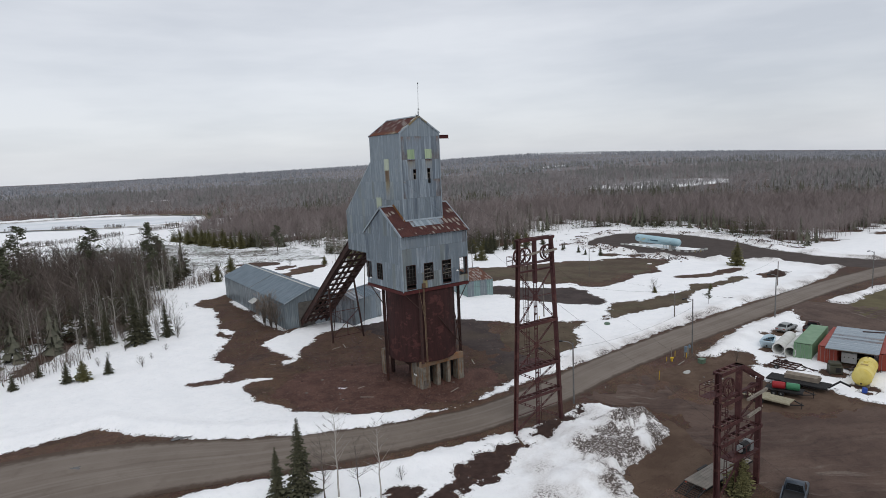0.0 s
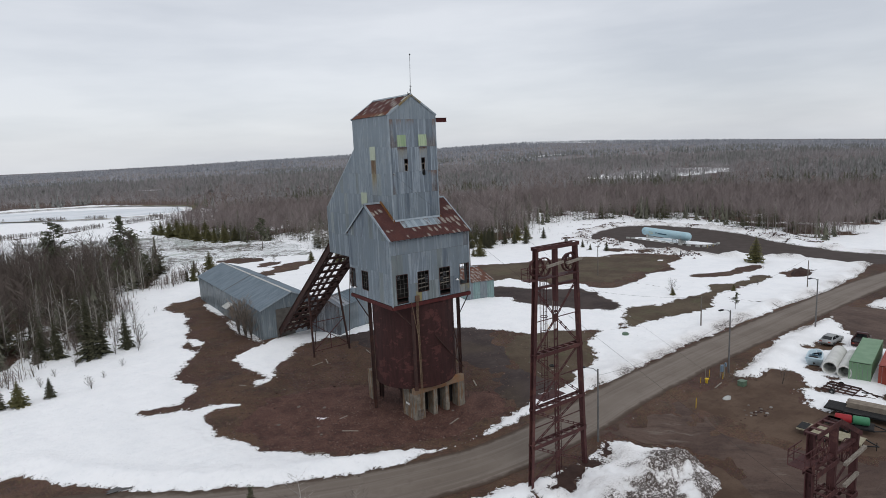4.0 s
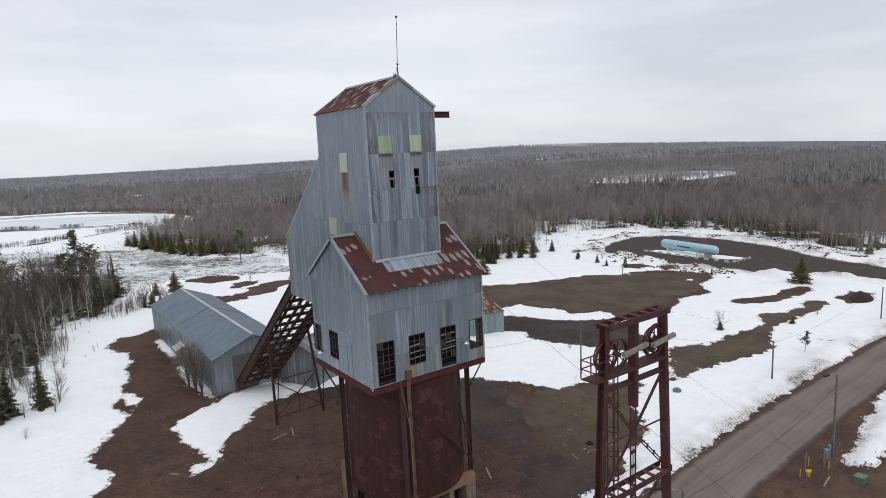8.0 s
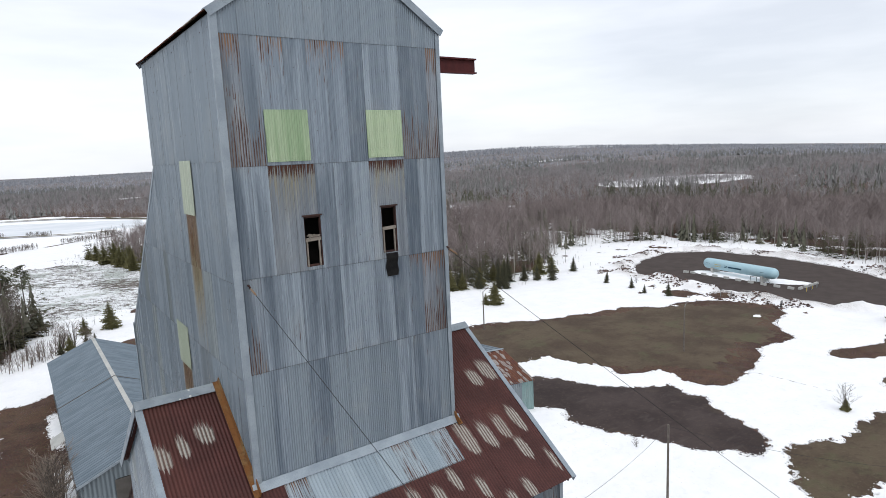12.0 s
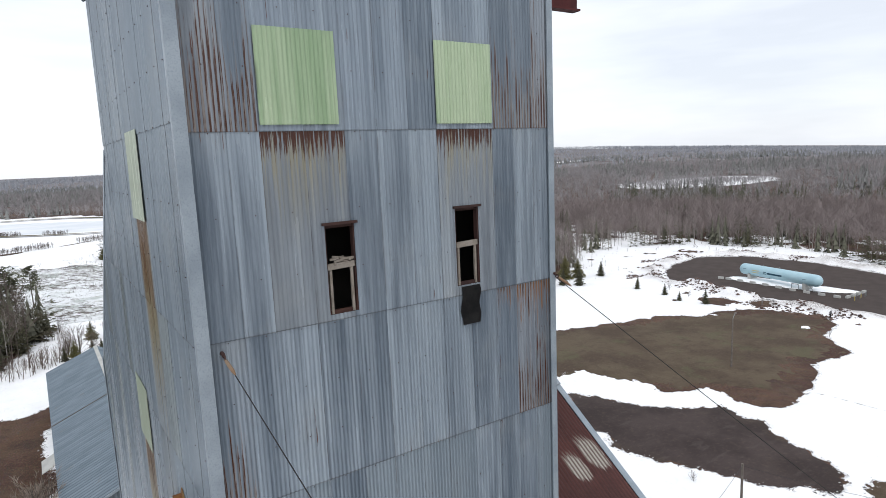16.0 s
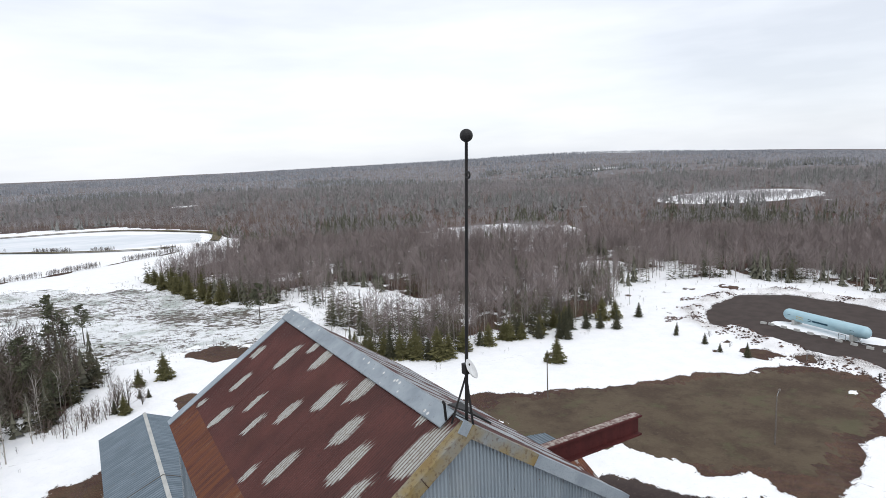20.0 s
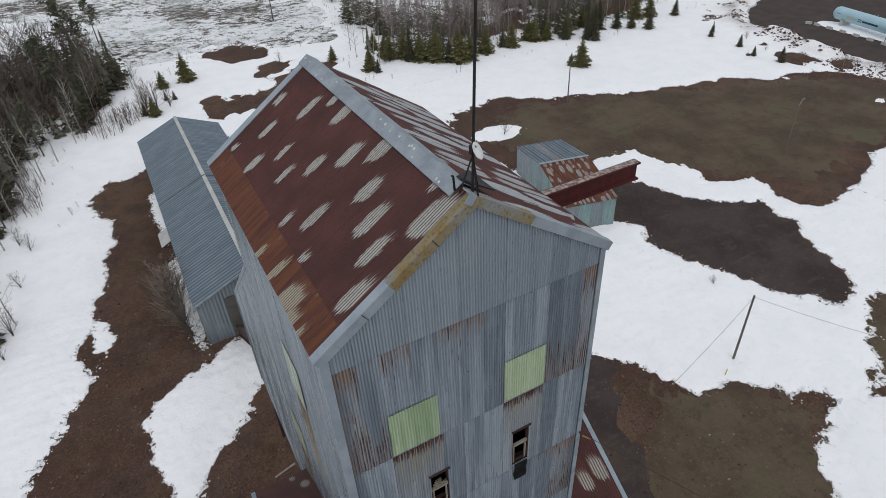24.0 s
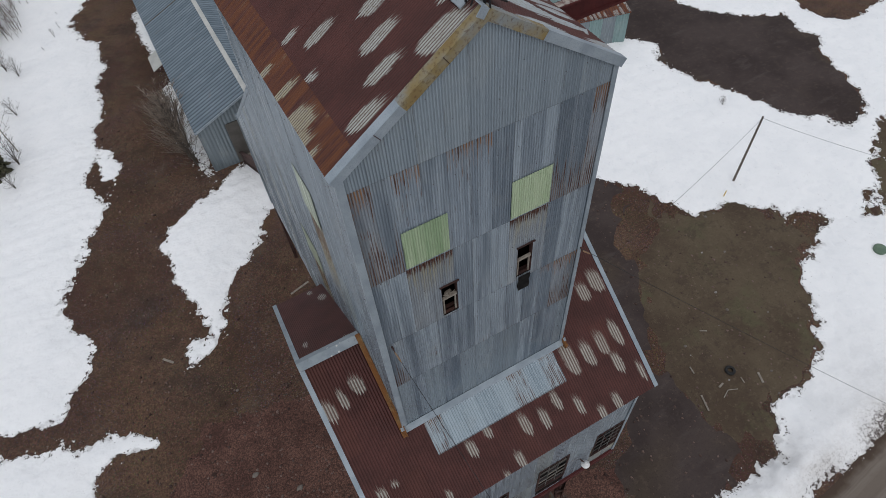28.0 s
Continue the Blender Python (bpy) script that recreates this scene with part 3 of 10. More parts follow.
def hang(name, me, material, parent, label=""):
    ob = new(name, me)
    if material and not me.materials:
        me.materials.append(material)
    ob.parent = parent
    if parent is not None and parent.data is None:
        ob.matrix_parent_inverse = parent.matrix_basis.inverted()
    return tagged(ob, label)


def part(name, bm, material, parent, label="", smooth=False):
    """Links a bmesh as one mesh object under a thing or a part; its points are in the place's own metres."""
    return hang(name, mesh_of(bm, name, smooth), material, parent, label)


def box(bm, x0, x1, y0, y1, z0, z1):
    v = [bm.verts.new((x, y, z)) for x in (x0, x1) for y in (y0, y1) for z in (z0, z1)]
    for f in ((0, 1, 3, 2), (4, 6, 7, 5), (0, 4, 5, 1), (2, 3, 7, 6), (0, 2, 6, 4), (1, 5, 7, 3)):
        bm.faces.new([v[i] for i in f])
    return bm


def boxed(x0, x1, y0, y1, z0, z1, bevel=0.0):
    bm = box(bmesh.new(), x0, x1, y0, y1, z0, z1)
    if bevel:
        bmesh.ops.bevel(bm, geom=list(bm.edges), offset=bevel, segments=2, affect="EDGES", profile=0.6)
    return bm


def frame_of(a, b, up=(0, 0, 1)):
    d = (Vector(b) - Vector(a)).normalized()
    up = Vector(up)
    if abs(d.dot(up)) > 0.98:
        up = Vector((0, 1, 0))
    s = d.cross(up).normalized()
    return d, s, s.cross(d).normalized()


def bar(bm, a, b, w, h=None, up=(0, 0, 1)):
    """A straight bar of w by h from a to b."""
    a, b, h = Vector(a), Vector(b), h or w
    d, s, u = frame_of(a, b, up)
    ring = [[bm.verts.new(p + s * (i * w / 2) + u * (j * h / 2)) for i, j in ((-1, -1), (1, -1), (1, 1), (-1, 1))] for p in (a, b)]
    for i in range(4):
        bm.faces.new((ring[0][i], ring[0][(i + 1) % 4], ring[1][(i + 1) % 4], ring[1][i]))
    bm.faces.new(ring[0][::-1])
    bm.faces.new(ring[1])
    return bm


def barred(a, b, w, h=None, up=(0, 0, 1)):
    return bar(bmesh.new(), a, b, w, h, up)


def tube(bm, pts, radii, n=8, cap=True):
    """A round rod through pts, with a radius at each."""
    rings = []
    for i, p in enumerate(pts):
        a, b = pts[max(i - 1, 0)], pts[min(i + 1, len(pts) - 1)]
        d, s, u = frame_of(a, b)
        r = radii[i] if isinstance(radii, (list, tuple)) else radii
        rings.append([bm.verts.new(Vector(p) + (s * math.cos(2 * math.pi * k / n) + u * math.sin(2 * math.pi * k / n)) * r) for k in range(n)])
    for r0, r1 in zip(rings, rings[1:]):
        for k in range(n):
            bm.faces.new((r0[k], r0[(k + 1) % n], r1[(k + 1) % n], r1[k]))
    if cap:
        bm.faces.new(rings[0][::-1])
        bm.faces.new(rings[-1])
    return bm


def tubed(pts, radii, n=8, cap=True):
    return tube(bmesh.new(), pts, radii, n, cap)


def hoop(bm, centre, r, w, axis=(0, 1, 0), n=24, start=0.0, turn=2 * math.pi):
    """A ring of square section."""
    c, ax = Vector(centre), Vector(axis).normalized()
    s = ax.orthogonal().normalized()
    u = ax.cross(s)
    rings = []
    full = turn > 6.2
    for k in range(n + (0 if full else 1)):
        a = start + turn * k / n
        d = s * math.cos(a) + u * math.sin(a)
        rings.append([bm.verts.new(c + d * (r + i * w / 2) + ax * (j * w / 2)) for i, j in ((-1, -1), (1, -1), (1, 1), (-1, 1))])
    m = len(rings)
    for k in range(m if full else m - 1):
        p, q = rings[k], rings[(k + 1) % m]
        for i in range(4):
            bm.faces.new((p[i], p[(i + 1) % 4], q[(i + 1) % 4], q[i]))
    return bm


def prism(bm, pts, lift):
    """A flat outline pushed along lift."""
    lift = Vector(lift)
    lo = [bm.verts.new(Vector(p)) for p in pts]
    hi = [bm.verts.new(Vector(p) + lift) for p in pts]
    n = len(pts)
    bm.faces.new(lo[::-1])
    bm.faces.new(hi)
    for i in range(n):
        bm.faces.new((lo[i], lo[(i + 1) % n], hi[(i + 1) % n], hi[i]))
    bmesh.ops.recalc_face_normals(bm, faces=bm.faces)
    return bm


def revolve(bm, profile, centre, axis=(0, 0, 1), n=32):
    """A round body: profile is rows of radius and height along the axis."""
    c, ax = Vector(centre), Vector(axis).normalized()
    s = ax.orthogonal().normalized()
    u = ax.cross(s)
    rings = [[bm.verts.new(c + ax * h + (s * math.cos(2 * math.pi * k / n) + u * math.sin(2 * math.pi * k / n)) * max(r, 0.001)) for k in range(n)] for r, h in profile]
    for p, q in zip(rings, rings[1:]):
        for k in range(n):
            bm.faces.new((p[k], p[(k + 1) % n], q[(k + 1) % n], q[k]))
    bm.faces.new(rings[0][::-1])
    bm.faces.new(rings[-1])
    bmesh.ops.recalc_face_normals(bm, faces=bm.faces)
    return bm


def mesh_np(name, verts, tris):
    """A mesh from arrays of places and triangles."""
    me = bpy.data.meshes.new(name)
    verts, tris = np.asarray(verts, dtype=np.float32), np.asarray(tris, dtype=np.int32)
    me.vertices.add(len(verts))
    me.vertices.foreach_set("co", verts.ravel())
    me.loops.add(tris.size)
    me.loops.foreach_set("vertex_index", tris.ravel())
    me.polygons.add(len(tris))
    me.polygons.foreach_set("loop_start", np.arange(len(tris), dtype=np.int32) * tris.shape[1])
    me.update(calc_edges=True)
    return me


def even(a, b, step):
    n = max(1, round((b - a) / step))
    return [a + (b - a) * i / n for i in range(n + 1)]


def clad(parent, origin, along, out, cols, rows, pick, up=(0, 0, 1), top=None, bottom=None, holes=(), pitch=0.066, amp=0.0075, cuts=4, lap=0.06, name="sheet"):
    """Corrugated sheets, one object each: along the wall, row above row, cut to the roof line and round the openings."""
    o, U, N, V = Vector(origin), Vector(along).normalized(), Vector(out).normalized(), Vector(up).normalized()
    for ci, (u0, u1) in enumerate(zip(cols, cols[1:])):
        for ri, (v0, v1) in enumerate(zip(rows, rows[1:])):
            n = max(3, round((u1 - u0) / pitch * cuts))
            us = [u0 + (u1 - u0) * i / n for i in range(n + 1)]
            lo = v0 - (lap if ri else 0.0)
            hi = [min(v1, top(u)) if top else v1 for u in us]
            low = [max(lo, bottom(u)) if bottom else lo for u in us]
            if max(h - l for h, l in zip(hi, low)) < 0.05:
                continue
            verts, faces, seen, uvs = [], [], {}, []

            def at(i, v):
                key = (i, round(v, 3))
                if key not in seen:
                    f = (v - v0) / (v1 - v0)
                    d = amp * math.sin(2 * math.pi * us[i] / pitch) + 0.011 * (1 - f) + 0.003 * (ci % 2) + 0.012
                    seen[key] = len(verts)
                    verts.append(o + U * us[i] + V * v + N * d)
                    uvs.append(((us[i], v), ((us[i] - u0) / (u1 - u0), f)))
                return seen[key]

            for i in range(n):
                if hi[i] - low[i] < 0.004 and hi[i + 1] - low[i + 1] < 0.004:
                    continue
                um = (us[i] + us[i + 1]) / 2
                cut = sorted((h[2], h[3]) for h in holes if h[0] < um < h[1] and h[2] < max(hi[i], hi[i + 1]) and h[3] > min(low[i], low[i + 1]))
                edges = [(low[i], low[i + 1])]
                for a, b in cut:
                    edges += [(max(a, low[i]), max(a, low[i + 1])), (max(min(b, hi[i]), low[i]), max(min(b, hi[i + 1]), low[i + 1]))]
                edges.append((hi[i], hi[i + 1]))
                for (a0, a1), (b0, b1) in zip(edges[::2], edges[1::2]):
                    if b0 - a0 > 0.004 or b1 - a1 > 0.004:
                        f = [at(i, a0), at(i + 1, a1), at(i + 1, max(b1, a1)), at(i, max(b0, a0))]
                        f = [k for j, k in enumerate(f) if k not in f[:j]]
                        if len(f) > 2:
                            faces.append(f)
            if not faces:
                continue
            me = bpy.data.meshes.new(name)
            me.from_pydata(verts, [], faces)
            for li, layer in enumerate(("UVMap", "Sheet")):
                lay = me.uv_layers.new(name=layer)
                lay.data.foreach_set("uv", [c for lp in me.loops for c in uvs[lp.vertex_index][li]])
            me.polygons.foreach_set("use_smooth", [True] * len(me.polygons))
            hang(name, me, pick(ci, ri), parent)


def chooser(seed, pairs):
    """Picks a material by weight, the same at every build."""
    rng = random.Random(seed)
    mats, weights = zip(*pairs)
    return lambda ci, ri: rng.choices(mats, weights)[0]


# ---- ground, snow, road ----
def smooth(v):
    v = np.clip(v, 0.0, 1.0)
    return v * v * (3 - 2 * v)


def wave(x, y, seed, size):
    """Soft bumps from a few crossed sines, between about -1 and 1."""
    rng = np.random.RandomState(seed)
    out = 0.0
    for k in range(7):
        a, p, q = rng.uniform(0, 2 * math.pi), rng.uniform(0, 6.3), rng.uniform(0.6, 1.6)
        out = out + np.sin((x * math.cos(a) + y * math.sin(a)) * 2 * math.pi * q / size + p)
    return out / 3.2


TABLE = np.random.RandomState(77).rand(256, 256) * 2 - 1


def lattice(x, y, size, seed):
    """Smooth random bumps between -1 and 1."""
    u, v = np.asarray(x, float) / size + 31.7 * seed, np.asarray(y, float) / size + 17.3 * seed
    i, j = np.floor(u).astype(int), np.floor(v).astype(int)
    f, g = smooth(u - i), smooth(v - j)
    a, b = TABLE[i % 256, j % 256], TABLE[(i + 1) % 256, j % 256]
    c, d = TABLE[i % 256, (j + 1) % 256], TABLE[(i + 1) % 256, (j + 1) % 256]
    return (a * (1 - f) + b * f) * (1 - g) + (c * (1 - f) + d * f) * g


def fractal(x, y, size, seed, steps=4, gain=0.55):
    out, amp = 0.0, 1.0
    for k_ in range(steps):
        out = out + amp * lattice(x, y, size / 2 ** k_, seed + k_)
        amp *= gain
    return out


def hills(x, y):
    r = np.hypot(x, y) + 1e-6
    az = np.degrees(np.arctan2(x, y))
    ridge = 3 + 36 * np.exp(-((az - 43) / 13.0) ** 2) + 12 * np.exp(-((az - 24) / 10.0) ** 2) - 10 * np.exp(-((az - 78) / 12.0) ** 2) - 30 * smooth((az - 58) / 20)
    near = 9 * np.exp(-((az - 62) / 16.0) ** 2) * smooth((r - 550) / 700)
    return ridge * smooth((r - 900) / 2100) + near + 2.2 * wave(x, y, 3, 900) * smooth((r - 500) / 600)


def height(x, y):
    x, y = np.asarray(x, float), np.asarray(y, float)
    s = smooth((0.85 * x + 0.5 * y - 45) / 120)
    return -3.5 * s + hills(x, y) + 0.06 * wave(x, y, 5, 23)


def z_at(x, y):
    return float(height(x, y))


def inside(x, y, poly):
    """Signed distance to a closed outline: positive inside."""
    p = np.asarray(poly, float)
    q = np.roll(p, -1, axis=0)
    best = np.full(np.shape(x), 1e9)
    odd = np.zeros(np.shape(x), bool)
    for (ax, ay), (bx, by) in zip(p, q):
        dx, dy = bx - ax, by - ay
        t = np.clip(((x - ax) * dx + (y - ay) * dy) / (dx * dx + dy * dy + 1e-9), 0, 1)
        best = np.minimum(best, np.hypot(x - ax - t * dx, y - ay - t * dy))
        odd ^= ((ay > y) != (by > y)) & (x < (bx - ax) * (y - ay) / (by - ay + 1e-12) + ax)
    return np.where(odd, best, -best)


# bare yard round the headframe, from the shed to the road
YARD = [(0, 91), (-5.9, 88), (-8.5, 88.5), (-12, 82.5), (-10.9, 78.8), (-8.8, 76.5), (-9.6, 70), (-11.2, 66), (-10.6, 62.4), (-12.4, 58.8), (-13.4, 54), (-14.6, 50), (-13.8, 45.2), (-16.8, 40.5), (-19.4, 35.8), (-18.9, 32.5), (-17.5, 29.2), (-18.6, 26.6), (-22, 23.9), (-25.6, 24.4), (-25.6, 23.3), (-20.5, 21.2), (-16.5, 19.8), (-14.8, 18.2), (-18.9, 18.4), (-19.7, 16.4), (-19.5, 11), (-17.3, 4), (-14, 0.5),
        (-10, -4.0), (-5, -7.0), (-1.5, -9.4), (4, -9.9), (8, -8.3), (12, -7.0), (17.6, -5.4), (21.3, -5.8), (23.4, -5.8), (25, -4.6), (27, -2.6), (30, -2.7), (33.3, -1.1), (35.1, 0.8), (37.1, 3.4), (39.4, 5.0), (42.6, 6.2), (44.8, 7.1), (44.6, 8.6), (41.6, 9.4), (41.2, 11), (39.3, 12.3), (38, 13.6), (35.1, 14.1), (34.4, 16.2), (32.6, 19.7), (29.8, 22.4), (27, 27), (24, 33), (18, 40), (9, 42), (2, 44)]
STRIP = [(-8.5, 39.2), (-4, 41.4), (2, 44.5), (10, 43), (19, 39), (22, 40), (24, 36), (19, 34.5), (13, 36), (6, 37.5), (0.6, 35.6), (-1.2, 33.8), (-4.7, 29.8), (-6.7, 26.8), (-7.6, 24.0), (-8.8, 22.6), (-11.0, 23.2), (-11.4, 24.8), (-9.0, 25.3), (-8.2, 27.2), (-9.9, 30.3), (-10.4, 34.2), (-9.6, 37.4)]
LOT = [(58, 84), (63, 80.5), (74, 76.5), (80, 73.5), (88, 71.5), (96, 70.5), (103, 68.5), (108, 65), (117, 63), (124, 60), (127, 54), (127, 47), (121, 43), (113, 41), (104, 33.5), (94, 34.5), (89, 31.5), (80, 28.5), (76, 28), (72, 28.5), (71, 33), (71.5, 38), (66.5, 40.5),
       (67.5, 45.5), (65.5, 49), (65, 54), (59, 55), (50, 54), (44, 60), (42, 72), (48, 82)]
PUDDLE = [(46, 48), (56, 48), (58, 44), (59, 40), (61, 37), (64, 35), (67.5, 33.5), (66.5, 29.5), (67, 28), (65, 25.5), (64, 23), (63, 19), (61, 16), (57, 15), (54.5, 18.5), (52.5, 21.5), (51, 24), (50, 26.5), (49, 30), (48, 33.5), (49.5, 36.5), (47, 41), (42, 47)]
GRASS = [(47.3, 5.9), (52, 8), (59.6, 13.8), (62.6, 13.6), (66.5, 11.3), (71.6, 11.3), (77, 11.5), (80, 10.5), (85.2, 11.3), (89.5, 15.3), (93.2, 15.4), (96.1, 12.9), (104.6, 13.3), (110.1, 15.5), (113.5, 11.1), (104.3, 10.4), (95.6, 9.6), (91.2, 10.2), (81.3, 8.6), (77.7, 6.6), (74.1, 4.1), (67.5, 3.4), (60, 4.3), (54.7, 4.8), (50.4, 4.4)]
GRASS2 = [(97.5, 25.4), (103.8, 26.2), (110.1, 23.0), (119.9, 23.4), (126.1, 23.6), (127.0, 21.4), (118.6, 19.0), (110.7, 19.4), (104.6, 19.9), (99.3, 22.4)]
LOOP = [(139, 92), (140, 80), (136, 70), (136, 55), (134, 44), (140, 36), (147, 22), (146, 8), (150, -4), (168, -6), (166, 20), (172, 40), (183, 58), (188, 78), (186, 97), (174, 107), (158, 104), (147, 100)]
ISLAND = [(150.5, 83), (149, 76), (150, 66), (152, 56), (156, 52), (159, 54), (158.5, 66), (158, 78), (155, 84)]
APRON = [(-140, 30), (-80, 26), (-49, 15), (-39, 15), (-35, 9.5), (-28, 1.8), (-18, -5), (-8, -8.6), (4, -9.6), (14, -9.2), (25, -8.9), (31, -8.7), (40, -7.4), (64, -5.8), (100, -4.6), (124, -1.5), (148, 4), (175, 2), (260, -8), (700, -60), (700, -90), (260, -34),
         (165, -18), (120, -15), (86, -14.8), (64, -14), (47, -17), (40, -18.5), (30, -17.5), (14, -19.5), (8, -21.5), (0, -20), (-7, -18.2), (-13, -17.2), (-21, -13.4), (-29, -10.5), (-36, -9.5), (-60, -20), (-140, -26)]
WORKS = [(13, -18.8), (22, -16.4), (40.6, -16.4), (42.0, -17.8), (43.2, -20.2), (47.4, -20.8), (49.3, -22.3), (48.3, -24.1), (44.1, -26.2), (40.6, -27.6), (38.7, -29.4), (38.6, -31), (39.9, -33.4), (41.3, -37.9), (40.2, -40.4), (39.8, -43), (41.6, -44.1), (44, -48), (62, -44), (90, -32), (90, -60), (60, -90), (-10, -90), (-4, -44), (1, -38), (4, -34.5), (10, -34), (15.5, -31.5), (17.5, -26)]
MOUND_A = [(-12.5, -25.5), (-9.5, -22.8), (-4, -21.4), (0.6, -21.8), (1.4, -24.2), (-3, -25.6), (-7.5, -27)]
MOUND_B = [(-16, -26), (-13, -25), (-11, -27), (-14, -30), (-17, -29)]
MARSH = [(-40, 282), (-32, 222), (-20, 196), (-14, 172), (-2, 150), (6, 140), (14, 146), (26, 150), (36, 138), (46, 140), (56, 168), (58, 192), (46, 190), (36, 200), (31, 217), (25, 247), (10, 262), (0, 256), (-10, 276)]
DIRT_A = [(15, 146), (22, 134), (29, 136), (31, 143), (24, 150)]
DIRT_B = [(10, 112), (13, 113.5), (18, 111.5), (24, 115.5), (32, 123), (37, 124.5), (41, 123), (40, 117), (34, 114), (28, 110), (21, 107), (16, 104.5), (12, 104)]
DIRT_C = [(22, 124), (27, 131), (33, 129.5), (36, 130.5), (29, 124), (24, 121)]
DIRT_D = [(3, 93), (8, 96), (14, 92), (11, 88), (5, 89)]
BURNT = [(112, 8), (118, 12.5), (127, 13.5), (129, 9.5), (120, 7)]
DRIVE_E = [(83, -12), (78, -15.5), (71, -21), (67, -27), (66, -34), (90, -40), (96, -26), (92, -17), (90, -13)]
DITCH = [(-50, 46.5), (-46, 48.5), (-40.5, 60), (-30.5, 82), (-32, 85), (-42.5, 66), (-48, 53)]
LAWN = [(87, -19.5), (105, -18), (124, -17.5), (170, -22), (170, -60), (92, -60), (82, -34), (82, -25)]
MOUND_C = [(1.5, -22), (6, -20.5), (13.5, -20), (11, -22.5), (6, -23.5), (3, -24)]
MOUND_D = [(-19, -23), (-16, -21.5), (-13, -24.5), (-17, -26)]


def woods_density(x, y):
    """1 in the woods, 0 in the open."""
    edge = [(57, 112), (66, 106), (79, 112), (104, 112), (126, 112), (141, 120), (150, 135), (172, 138), (190, 120), (203, 100), (200, 78), (195, 66), (190, 53), (184, 45), (180.5, 38), (182, 29), (190, 24), (206, 20), (330, 2), (2600, -300), (3600, 300), (3400, 2600), (1500, 3600), (-900, 3600),
            (-1500, 2600), (-900, 760), (-300, 640), (-60, 600), (20, 570), (74, 470), (78, 390), (62, 330), (34, 300), (19, 270), (26, 246), (33, 216), (38, 200), (47, 190), (58, 194), (62, 170), (52, 150), (47, 135), (44, 120), (46, 113), (53, 115)]
    west = [(-21, 85), (-25, 79), (-30, 70), (-35, 62), (-44, 52), (-52, 46), (-60, 42), (-150, 30), (-420, 40), (-420, 330), (-130, 260), (-62, 200), (-32, 168), (-14, 162), (-3, 150), (0, 138), (-3, 126), (-6.8, 114), (-11, 109), (-14, 106), (-18.2, 100), (-20, 90)]
    d = np.maximum(inside(x, y, edge), inside(x, y, west))
    for cx, cy, rx, ry in ((222, 293, 34, 34), (540, 345, 70, 42), (178, 172, 12, 10), (78, 172, 11, 26), (49, 138, 8, 19), (1000, 960, 50, 12), (110, 800, 12, 8)):
        d = np.minimum(d, (np.hypot((x - cx) / rx, (y - cy) / ry) - 1) * 18)
    return d


def rough_edge(x, y):
    return 0.75 * fractal(x, y, 6.5, 11, 5, 0.66) + 0.62 * fractal(x, y, 1.4, 15, 3, 0.85)


